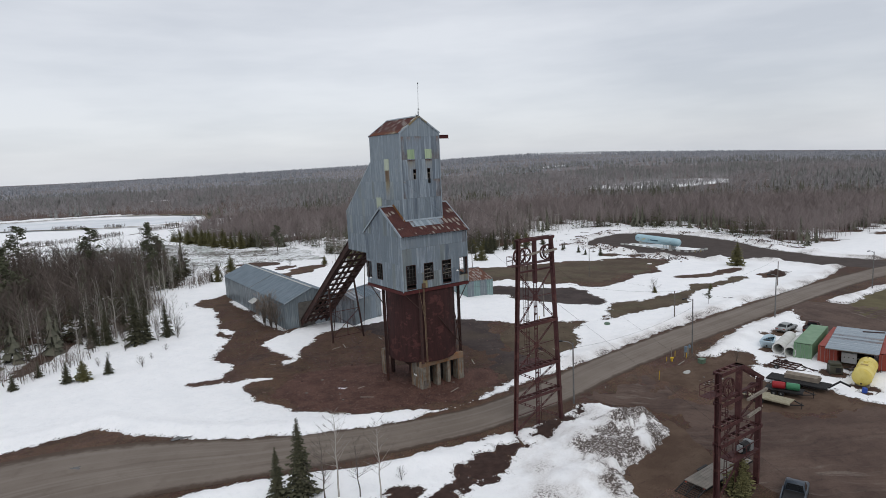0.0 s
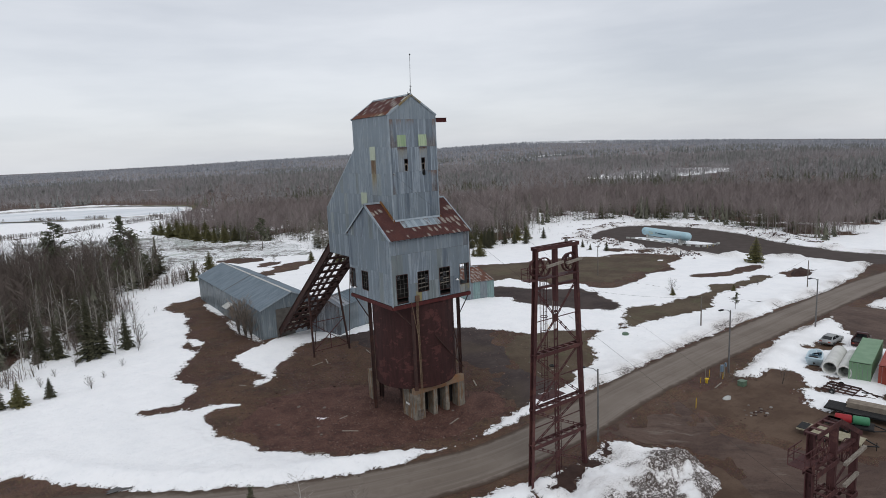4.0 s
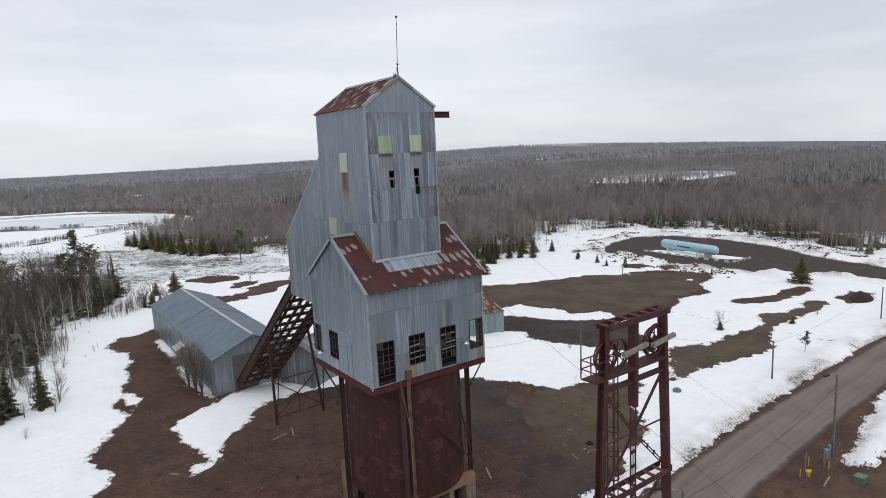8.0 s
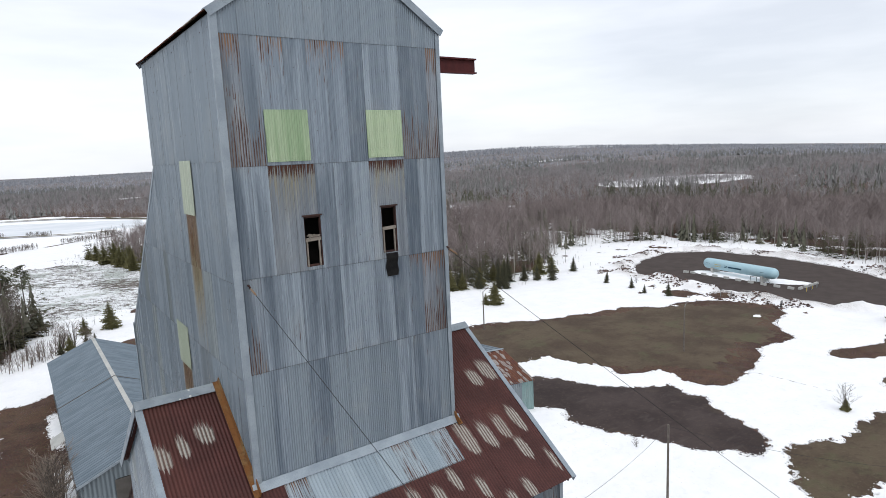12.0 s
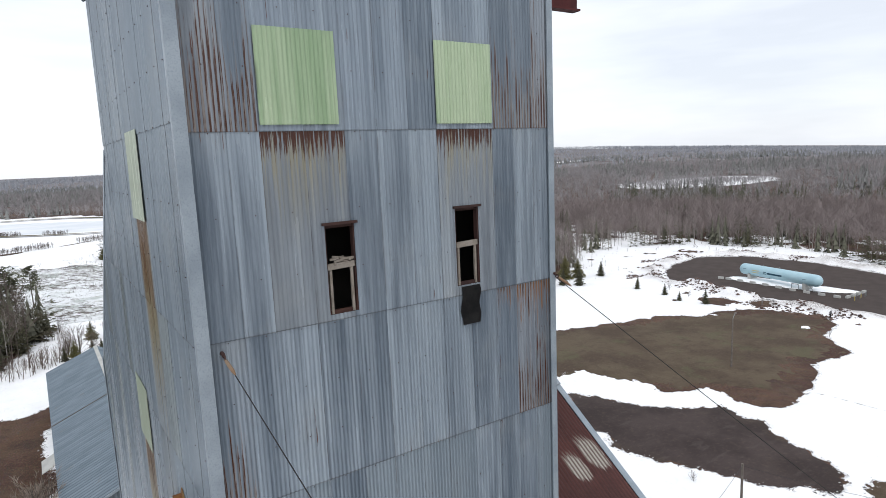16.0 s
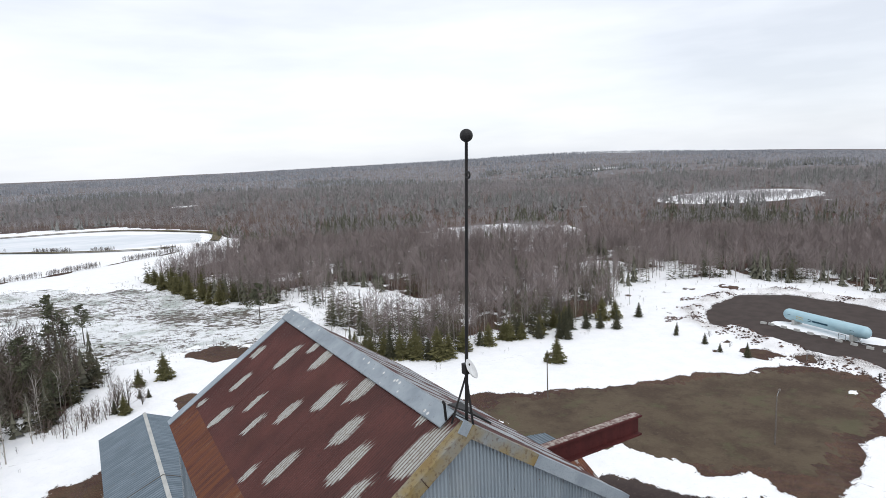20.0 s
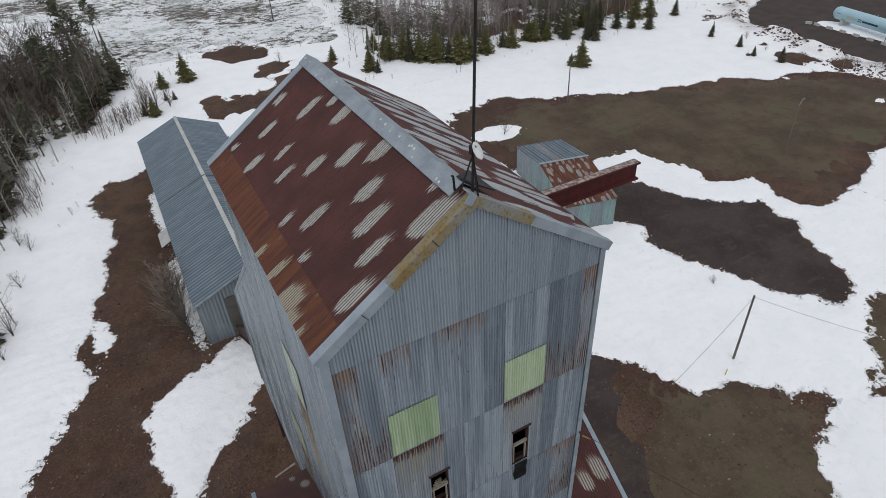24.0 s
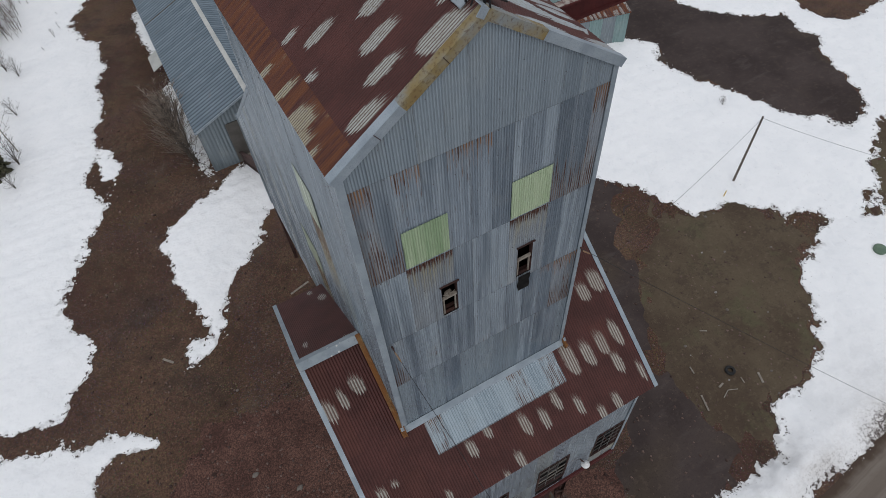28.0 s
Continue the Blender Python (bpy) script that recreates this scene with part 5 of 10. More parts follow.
patch("works_verge", [(28, -19.4), (34, -18.4), (40, -19), (44, -21.4), (47.5, -21.6), (48, -23.6), (44, -25.6), (40.4, -27.0), (38.4, -29.2), (38.4, -31), (39.6, -34), (40.6, -38), (38.6, -42.4), (33, -40.2), (29, -36), (27, -30), (27.4, -25)], EARTH, 0.06, "brown earth with tyre marks round the trailers", "ground", 0.7, 1.0)
patch("mound_verge", [(18.6, -29), (17.2, -32.4), (14.4, -37), (12.5, -41), (4, -39.0), (-2, -40.5), (2, -36.0), (7, -34.0), (11, -33.0), (15.5, -31.4), (17.4, -28.6)], EARTH, 0.06, "red-brown earth between the snow heap and the drive", "ground", 0.7, 1.2)
k = Mat("reddish_gravel", 0.9, 0.0, 0.25)
o = k.obj()
c = k.mix(k.step(k.noise(o, 0.35, 5, 0.65), 0.36, 0.64), (0.078, 0.038, 0.030), (0.132, 0.069, 0.054))
near, tone = k.cells(o, 10.0)
c = k.mix(0.55, c, k.mix(k.split(tone)[0], (0.45, 0.43, 0.41), (1.6, 1.57, 1.55)), "MULTIPLY")
_, tone2 = k.cells(o, 24.0)
c = k.mix(0.5, c, k.mix(k.split(tone2)[1], (0.5, 0.48, 0.47), (1.6, 1.58, 1.55)), "MULTIPLY")
c = k.mix(k.math("MULTIPLY", k.step(near, 0.45, 0.75), 0.6), c, (0.022, 0.014, 0.011))
c = k.mix(k.math("MULTIPLY", k.step(k.noise(o, 1.1, 5, 0.7), 0.54, 0.66), 0.35), c, (0.040, 0.025, 0.020))
k.bump(k.math("SUBTRACT", 1.0, near), 0.5, 0.04)
RED_GRAVEL = k.done(c)
patch("gravel_apron", [(-17, 11), (-16, 3), (-9, -4), (2, -7), (11, -6.5), (13, -1), (9, 4), (3, 12), (-3, 16), (-11, 17)], RED_GRAVEL, 0.05, "reddish crushed rock spread round the headframe", "gravel", 0.6)
for px, py, rx, ry in ((-44.5, 4.2, 2.6, 1.1), (-48, 2.2, 2.4, 0.9), (-30.5, 5.0, 1.6, 0.6)):
    bm = bmesh.new()
    ring = [bm.verts.new((px + rx * math.cos(a / 16 * math.pi) * (1 + 0.16 * math.sin(a * 1.1)), py + ry * math.sin(a / 16 * math.pi) * (1 + 0.2 * math.cos(a * 0.7)), z_at(px, py) + 0.10)) for a in range(32)]
    bm.faces.new(ring)
    tagged(new("puddle", mesh_of(bm, "puddle")), "shallow puddle of meltwater on the road apron", "puddle", kind="structure").data.materials.append(WATER)


# ---- headframe: rock house on its bin ----
BAR = plain("glazing_bar_paint", (0.10, 0.095, 0.09), (0.16, 0.15, 0.14), 2.0, 0.6)
DROPPINGS = plain("bird_droppings", (0.42, 0.38, 0.34), (0.12, 0.05, 0.045), 9.0, 0.9, 0.0, 50)
PIPE = plain("rusty_conduit", (0.16, 0.105, 0.066), (0.23, 0.17, 0.11), 1.5, 0.7, 0.1)
head = thing("headframe", (3.2, 3.0, 0), "tall grey corrugated mine headframe on a dark red rock bin", "headframe")
WL, W, RX, RZ = -0.14, 6.31, 3.06, 38.72          # side walls of the hoist tower, its ridge
BACK = 8.8


def tower_top(u):
    return RZ - 0.06 - (0.696 if u < RX else 0.682) * abs(u - RX)


def girts(x0, y0, x1, y1, zs, posts):
    """Inner steel frame of a wall."""
    bm = bmesh.new()
    for z in zs:
        bar(bm, (x0, y0, z), (x1, y1, z), 0.10, 0.16)
    for f in posts:
        x, y = x0 + (x1 - x0) * f, y0 + (y1 - y0) * f
        bar(bm, (x, y, zs[0]), (x, y, zs[-1]), 0.18)
    return bm


FRONT_ROWS = [24.3, 27.45, 29.96, 32.80, 35.98, 39.2]
FRONT_COLS = [WL, 0.44, 0.88, 1.52, 2.16, 2.70, 3.25, 3.80, 4.38, 4.95, 5.42, 5.88, W]
up_front = part("tower_front_wall", girts(0.1, 0.22, W - 0.1, 0.22, [24.4, 27.4, 29.9, 31.6, 32.7, 35.8], [0, 0.5, 1]), STEEL, head, "grey corrugated tower front with rust runs and two narrow openings")
rng = random.Random(5)


def front_pick(ci, ri):
    if ri == 4:
        return GALV
    if ri == 3:
        return {0: GALV_BOTH, 1: GALV_LOWRUST, 2: GALV_TOP, 4: GALV_TOP, 5: GALV_TOP, 9: GALV_LOWRUST, 10: GALV_LOWRUST, 11: GALV_BOTH}.get(ci, GALV_DARK)
    if ri == 2:
        return {2: GALV_DRIP, 3: GALV_DRIP, 7: GALV_DRIP, 8: GALV_DRIP}.get(ci, GALV_DARK)
    if ri == 1:
        return {0: GALV_LOWRUST, 9: GALV_TOP, 10: GALV_BOTH, 11: GALV_BOTH}.get(ci, GALV_DARK)
    return rng.choice((GALV_DARK, GALV_DARK, GALV))


W1, W2 = (1.73, 2.22, 30.0, 31.36), (4.10, 4.60, 30.08, 31.42)
clad(up_front, (0, 0, 0), (1, 0, 0), (0, -1, 0), FRONT_COLS, FRONT_ROWS, front_pick, top=tower_top, holes=(W1, W2), cuts=6)
for x0, x1 in ((0.89, 2.06), (3.78, 4.94)):
    clad(up_front, (0, -0.035, 0), (1, 0, 0), (0, -1, 0), [x0, x1], [32.83, 34.14], lambda c, r: GREEN, cuts=6, name="green_sheet")


def side_top(y):
    if y < BACK:
        return 36.40
    return max(32.8 - (y - BACK) * 0.848, 18.0)


LEFT_ROWS = [18.7, 21.6, 24.5, 27.25, 29.85, 32.95, 36.9]
up_left = part("tower_side_wall", girts(0.22, 0.1, 0.22, BACK, [24.4, 27.2, 29.8, 32.9, 36.1], [0, 0.5, 1]), STEEL, head, "plain grey corrugated side wall with pale green patches")
side_pick = chooser(7, ((GALV, 10), (GALV_WARM, 2)))
SIDE_COLS = [0, 0.8, 1.6, 2.4, 3.25, 3.9, 4.7, 5.3, 6.05, 6.8, 7.6, 8.2, BACK] + even(BACK, 18.0, 0.95)[1:]


def left_pick(ci, ri):
    y = SIDE_COLS[ci]
    if 3.2 < y < 4.6 and ri in (2, 3, 4) or 6.0 < y < 7.5 and ri in (0, 1, 2):
        return GALV_LEFT
    return side_pick(ci, ri)


clad(up_left, (WL, 0, 0), (0, 1, 0), (-1, 0, 0), SIDE_COLS, LEFT_ROWS, left_pick, top=side_top, bottom=lambda y: 18.7 if y > 9.0 else 22.0, cuts=5)
clad(up_left, (WL - 0.035, 0, 0), (0, 1, 0), (-1, 0, 0), [3.3, 4.68], [31.38, 32.98], lambda c, r: PALE_GREEN, name="green_sheet")
clad(up_left, (WL - 0.035, 0, 0), (0, 1, 0), (-1, 0, 0), [6.05, 7.6], [25.95, 27.45], lambda c, r: PALE_GREEN, name="green_sheet")
up_right = part("tower_far_wall", girts(W - 0.22, 0.1, W - 0.22, BACK, [24.4, 27.2, 29.8, 32.9, 36.1], [0, 0.5, 1]), STEEL, head)
clad(up_right, (W, 0, 0), (0, 1, 0), (1, 0, 0), even(0, 18.0, 3.0), LEFT_ROWS, lambda c, r: GALV, top=side_top, bottom=lambda y: 18.7 if y > 9.0 else 22.0)
up_back = part("tower_back_wall", girts(0.1, BACK - 0.2, W - 0.1, BACK - 0.2, [32.9, 36.1], [0, 1]), STEEL, head)
clad(up_back, (0, BACK, 0), (1, 0, 0), (0, 1, 0), even(0, W, 2.1), [32.6, 36.0, 39.2], lambda c, r: GALV, top=tower_top)
clad(up_back, (0, 18.0, 0), (1, 0, 0), (0, 1, 0), even(0, W, 2.1), [18.7, 21.8, 25.1], lambda c, r: GALV)

# hoist tower roof
EAVE, RISE = (-0.30, 36.40), 2.32
SL = math.hypot(RX - EAVE[0], RISE)
cosr, sinr = (RX - EAVE[0]) / SL, RISE / SL
W_EAVE = W + 0.18
SR_ = math.hypot(W_EAVE - RX, RISE)
cos2, sin2 = (W_EAVE - RX) / SR_, RISE / SR_
up_roof = part("tower_roof", barred((RX, 0.0, RZ - 0.25), (RX, BACK, RZ - 0.25), 0.12, 0.2), STEEL, head, "red-brown rusted corrugated gable roof with bare zinc patches")
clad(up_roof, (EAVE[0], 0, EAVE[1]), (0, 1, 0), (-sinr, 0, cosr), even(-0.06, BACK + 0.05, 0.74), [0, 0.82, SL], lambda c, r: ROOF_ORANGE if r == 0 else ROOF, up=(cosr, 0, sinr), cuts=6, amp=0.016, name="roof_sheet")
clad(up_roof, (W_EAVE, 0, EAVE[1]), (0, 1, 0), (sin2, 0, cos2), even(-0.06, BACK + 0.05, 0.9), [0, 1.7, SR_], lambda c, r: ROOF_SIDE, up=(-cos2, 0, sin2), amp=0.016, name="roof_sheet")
clad(up_roof, (0, BACK - 0.1, 33.0), (1, 0, 0), (0, 0.647, 0.763), even(-0.1, W + 0.1, 1.6), [-12.2, -8, -4, 0.1], lambda c, r: GALV, up=(0, -0.763, 0.647), name="roof_sheet")


def angle_strip(a, b, drop, reach, thick=0.02):
    """A folded trim strip: one leaf along drop, one along reach."""
    bm = bmesh.new()
    a, b, d, r = Vector(a), Vector(b), Vector(drop), Vector(reach)
    prism(bm, [a, b, b + d, a + d], r.normalized() * thick)
    o = r.normalized() * (thick + 0.001)
    prism(bm, [a + o, b + o, b + r, a + r], d.normalized() * thick)
    return bm


def split_trim(name, a, b, f, drop, reach, first, second, parent):
    a, b = Vector(a), Vector(b)
    m = a.lerp(b, f)
    part(name, angle_strip(a, m, drop, reach), first, parent)
    part(name, angle_strip(m, b, drop, reach), second, parent)


y0 = -0.11
dl, dr = (0.122, 0, -0.175), (-0.118, 0, -0.173)
split_trim("rake_trim", (EAVE[0] - 0.03, y0, EAVE[1] + 0.045), (RX - 0.02, y0, RZ + 0.055), 0.47, dl, (0, 0.22, 0.0), TRIM, TRIM_RUST, head)
split_trim("rake_trim", (W_EAVE + 0.03, y0 - 0.006, EAVE[1] + 0.05), (RX - 0.10, y0 - 0.006, RZ + 0.135), 0.60, dr, (0, 0.22, 0.0), TRIM, TRIM_RUST, head)
part("rake_joint", angle_strip((RX + 0.03, y0 - 0.010, RZ + 0.050), (RX - 0.115, y0 - 0.010, RZ + 0.150), dr, (0, 0.24, 0.0)), TRIM, head, "pale zinc lap at the gable peak")
for f in (0.30, 0.74):
    p = Vector((EAVE[0] - 0.03, y0 - 0.004, EAVE[1] + 0.045)).lerp(Vector((RX - 0.02, y0 - 0.004, RZ + 0.055)), f)
    part("trim_seam", barred(p, p + Vector(dl) * 1.02, 0.012, 0.012), STEEL, head)
split_trim("rake_trim", (EAVE[0] - 0.03, BACK + 0.1, EAVE[1] + 0.05), (RX, BACK + 0.1, RZ + 0.06), 0.5, dl, (0, -0.3, 0), TRIM, TRIM, head)
bm = bmesh.new()
for s in (-1, 1):
    prism(bm, [(RX, 0.35, RZ + 0.09), (RX, BACK + 0.08, RZ + 0.09), (RX + s * 0.27, BACK + 0.08, RZ - 0.105), (RX + s * 0.27, 0.35, RZ - 0.105)], (0, 0, 0.02))
part("ridge_cap", bm, CAP, head, "pale zinc ridge cap with droppings")
for za, zb, o in ((24.2, 27.6, 0.0), (27.55, 31.95, 0.003), (31.9, 34.35, 0.006), (34.3, 36.42, 0.009)):
    part("corner_trim", angle_strip((WL - 0.075 - o, -0.068 - o, za), (WL - 0.075 - o, -0.068 - o, zb), (0.175, 0, 0), (0, 0.12, 0)), TRIM, head, "pale zinc corner strip")
for x, y, dx, dy, z0, z1 in ((W, 0, -1, 1, 24.4, 36.4), (WL, 18.0, 1, -1, 18.7, 25.2)):
    part("corner_trim", angle_strip((x - dx * 0.068, y - dy * 0.068, z0), (x - dx * 0.068, y - dy * 0.068, z1), (dx * 0.135, 0, 0), (0, dy * 0.13, 0)), TRIM, head, "pale zinc corner strip")
part("corner_trim", angle_strip((WL - 0.04, BACK, 32.8), (WL - 0.04, 17.9, 25.2), (0, -0.1, -0.12), (0.15, 0, 0)), TRIM, head)

# nail heads in rows along the girts
def nails(parent, place, us, vs, skip):
    pts = [place(u, v) for v in vs for u in us if not skip(u, v)]
    base = np.array([(1, 0, 0), (-1, 0, 0), (0, 1, 0), (0, -1, 0), (0, 0, 1), (0, 0, -1)]) * 0.011
    tri = np.array([(0, 2, 4), (2, 1, 4), (1, 3, 4), (3, 0, 4), (2, 0, 5), (1, 2, 5), (3, 1, 5), (0, 3, 5)])
    co = (np.array([tuple(p) for p in pts])[:, None, :] + base[None]).reshape(-1, 3)
    ob = hang("nail_heads", mesh_np("nail_heads", co, (tri[None] + np.arange(len(pts))[:, None, None] * 6).reshape(-1, 3)), STEEL, parent)
    return tagged(ob, "rows of rusty nail heads", kind="stuff")


FV = [24.9, 25.7, 26.5, 27.38, 28.2, 29.0, 29.88, 30.7, 31.6, 32.72, 33.6, 34.4, 35.2, 35.9, 36.7, 37.4]
nails(up_front, lambda u, v: (u, -0.036, v), [0.20 + 0.53 * i for i in range(12)], FV, lambda u, v: v > tower_top(u) - 0.15 or any(a < u < b and c_ < v < d_ for a, b, c_, d_ in (W1, W2)) or (32.8 < v < 34.2 and (0.8 < u < 2.2 or 3.75 < u < 5.0)))
nails(up_left, lambda u, v: (WL - 0.034, u, v), [0.40 + 0.62 * i for i in range(14)], [25.2, 26.2, 27.2, 28.1, 29.0, 29.8, 30.8, 31.8, 32.9, 33.7, 34.5, 35.3, 36.1], lambda u, v: 3.2 < u < 4.8 and 31.3 < v < 33)

# broken openings in the tower front
for (x0, x1, z0, z1), mid in ((W1, 30.72), (W2, 30.78)):
    bm = bmesh.new()
    for a, b in (((x0, 0.05, z0), (x0, 0.05, z1)), ((x1, 0.05, z0), (x1, 0.05, z1)), ((x0, 0.05, z0), (x1, 0.05, z0)), ((x0, 0.05, z1), (x1, 0.05, z1))):
        bar(bm, a, b, 0.05, 0.10)
    win = part("opening", bm, STEEL, head, "narrow broken window opening with dark rusted jambs")
    bm = bmesh.new()
    bar(bm, (x0, 0.03, mid), (x1, 0.03, mid + 0.02), 0.06, 0.09)
    part("transom", bm, WOOD, win)
    bm = bmesh.new()
    bar(bm, (x0 + 0.07, 0.03, z0), (x0 + 0.07, 0.03, mid), 0.04)
    bar(bm, (x1 - 0.07, 0.03, z0), (x1 - 0.07, 0.03, mid), 0.04)
    part("sash", bm, WOOD, win)
    part("drip_edge", barred((x0 - 0.04, -0.04, z1 + 0.02), (x1 + 0.04, -0.04, z1 + 0.02), 0.04, 0.04), STEEL, win)
rngd = random.Random(9)
bm = bmesh.new()
for i in range(14):
    a = Vector((1.78 + 0.38 * rngd.random(), 0.02 + 0.14 * rngd.random(), 30.76 + 0.10 * rngd.random()))
    bar(bm, a, a + Vector((rngd.uniform(-0.2, 0.2), rngd.uniform(-0.05, 0.05), rngd.uniform(0, 0.03))), 0.03)
part("nest_debris", bm, WOOD, head, "grey-brown nest debris on a broken sash")
bm = bmesh.new()
ring = []
for i in range(9):
    z = 30.06 - i * 0.085
    ring.append([bm.verts.new((x, -0.06 - 0.012 * math.sin(i * 0.9), z)) for x in (4.15 + 0.02 * math.sin(i), 4.55 + 0.02 * math.sin(i * 1.3))])
for p, q in zip(ring, ring[1:]):
    bm.faces.new((p[0], p[1], q[1], q[0]))
bmesh.ops.solidify(bm, geom=list(bm.faces), thickness=0.012)
part("hanging_flap", bm, RUBBER, head, "black rubber flap hanging out of an opening")
# added near-black block: the darkness seen through the tower openings
part("tower_dark_core", boxed(0.9, W - 0.5, 1.2, BACK - 0.5, 24.4, 35.9), DARK, head)

# lower house
LX0, LX1, LY0, LY1 = -2.20, 8.88, -2.25, 8.00
LE, LRY, LRZ = 22.42, 2.85, 26.34
lsl = math.hypot(LRY - (LY0 - 0.44), LRZ - LE)
lc, ls = (LRY - LY0 + 0.44) / lsl, (LRZ - LE) / lsl


def low_gable(y):
    return LRZ - (LRZ - LE) / (LRY - LY0 + 0.44) * abs(y - LRY) - 0.07


WIN_F = [(-1.60, -0.10, 15.0, 18.38), (1.30, 2.80, 16.0, 18.38), (4.38, 5.88, 15.05, 18.40), (7.38, 8.80, 15.95, 18.45)]
WIN_L = [(3.3, 4.85, 15.85, 18.15), (6.6, 8.1, 15.75, 18.15)]
low_front = part("house_front_wall", girts(LX0 + 0.1, LY0 + 0.2, LX1 - 0.1, LY0 + 0.2, [15.1, 18.6, 20.7, 22.2], [0, 0.5, 1]), STEEL, head, "grey corrugated house front with four steel windows")


def low_pick(ci, ri):
    if ri == 2:
        return GALV_RUST if ci >= 13 else GALV
    if ri == 0 and ci in (4, 12, 13):
        return GALV_STAIN
    if ci in (0, 1):
        return GALV_WARM
    return rng.choice((GALV, GALV_DARK, GALV_WARM))


clad(low_front, (0, LY0, 0), (1, 0, 0), (0, -1, 0), even(LX0, LX1, 0.79), [14.9, 17.2, 20.75, 22.7], low_pick, top=lambda u: LE + 0.15, holes=WIN_F)
low_left = part("house_gable_wall", girts(LX0 + 0.2, LY0 + 0.1, LX0 + 0.2, LY1, [15.1, 18.5, 20.7, 22.2], [0, 0.5, 1]), STEEL, head, "grey corrugated gable wall with two steel windows")
gpick = chooser(21, ((GALV, 6), (GALV_WARM, 1), (GALV_DARK, 1)))
clad(low_left, (LX0, 0, 0), (0, 1, 0), (-1, 0, 0), even(LY0, LY1, 0.95), [14.9, 18.6, 22.4, 26.6], gpick, top=low_gable, holes=WIN_L)
for a, b in ((0.80, 1.55), (1.60, 2.25)):
    clad(low_left, (LX0 - 0.03, 0, 0), (0, 1, 0), (-1, 0, 0), [a, b], [14.95, 17.7], lambda c, r: GALV, name="door_sheet")
low_right = part("house_far_wall", girts(LX1 - 0.2, LY0 + 0.1, LX1 - 0.2, LY1, [15.1, 18.5, 20.7, 22.2], [0, 0.5, 1]), STEEL, head)
clad(low_right, (LX1, 0, 0), (0, 1, 0), (1, 0, 0), even(LY0, LY1, 2.8), [14.9, 18.6, 22.4, 26.6], lambda c, r: GALV, top=low_gable, holes=((-1.2, 0.3, 16.0, 18.4),))
low_back = part("house_back_wall", girts(LX0 + 0.1, LY1 - 0.2, LX1 - 0.1, LY1 - 0.2, [15.1, 18.5, 22.2], [0, 1]), STEEL, head)
clad(low_back, (0, LY1, 0), (1, 0, 0), (0, 1, 0), even(LX0, LX1, 2.8), [14.9, 18.6, 22.6], lambda c, r: GALV)
low_roof = part("house_roof", barred((LX0, LRY, LRZ - 0.3), (-0.1, LRY, LRZ - 0.3), 0.12, 0.2), STEEL, head, "dark red rusted corrugated roof with new zinc sheets below the tower")
RC = even(LX0 - 0.22, 0.50, 0.70) + even(0.50, 5.88, 0.67)[1:] + even(5.88, LX1 + 0.22, 0.74)[1:]


def lroof_pick(ci, ri):
    if ri == 1 and 0.45 < RC[ci] < 5.5:
        return GALV_NEW_RUST if RC[ci] < 0.9 or RC[ci] > 5.0 or 3.7 < RC[ci] < 4.3 else GALV_NEW
    return ROOF_LOW


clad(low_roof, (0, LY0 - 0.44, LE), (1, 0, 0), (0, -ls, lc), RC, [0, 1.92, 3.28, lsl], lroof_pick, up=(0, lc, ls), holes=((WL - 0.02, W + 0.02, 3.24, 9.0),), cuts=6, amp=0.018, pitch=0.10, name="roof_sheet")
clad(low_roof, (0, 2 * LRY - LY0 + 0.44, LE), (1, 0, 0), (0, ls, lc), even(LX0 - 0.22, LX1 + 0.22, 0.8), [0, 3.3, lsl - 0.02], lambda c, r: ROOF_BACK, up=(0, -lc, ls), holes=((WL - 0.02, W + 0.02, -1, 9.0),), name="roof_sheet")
for x, d in ((LX0 - 0.26, 1), (LX1 + 0.26, -1)):
    part("rake_trim", angle_strip((x, LY0 - 0.48, LE + 0.03), (x, LRY, LRZ + 0.05), (0, 0.12, -0.2), (d * 0.17, 0, 0)), TRIM, head, "pale zinc verge trim")
    part("rake_trim", angle_strip((x, 2 * LRY - LY0 + 0.48, LE + 0.03), (x, LRY, LRZ + 0.05), (0, -0.12, -0.2), (d * 0.17, 0, 0)), TRIM, head)
for xa, xb in ((LX0 - 0.25, WL - 0.05), (W + 0.05, LX1 + 0.25)):
    bm = bmesh.new()
    for s in (-1, 1):
        prism(bm, [(xa, LRY, LRZ + 0.09), (xb, LRY, LRZ + 0.09), (xb, LRY + s * 0.24, LRZ - 0.075), (xa, LRY + s * 0.24, LRZ - 0.075)], (0, 0, 0.02))
    part("ridge_cap", bm, CAP, head)
for x, y in ((LX0, LY0), (LX1, LY0)):
    d = 1 if x < 0 else -1
    part("corner_trim", angle_strip((x - d * 0.068, y - 0.068, 14.75), (x - d * 0.068, y - 0.068, 22.3), (d * 0.14, 0, 0), (0, 0.14, 0)), TRIM, head)
zf = LE + (0 - LY0 + 0.44) * ls / lc
part("flashing", angle_strip((WL - 0.16, -0.20, zf - 0.08), (W + 0.2, -0.20, zf - 0.08), (0, 0.13, 0.09), (0, 0.14, 0.20)), TRIM, head, "zinc flashing at the tower foot")
for d, x in ((-1, WL - 0.03), (1, W + 0.03)):
    part("flashing", angle_strip((x, -0.30, zf - 0.13), (x, LRY, LRZ + 0.12), (d * 0.16, 0, 0), (0, -0.10, 0.16)), FLASH_RUST, head, "rust-orange side flashing")
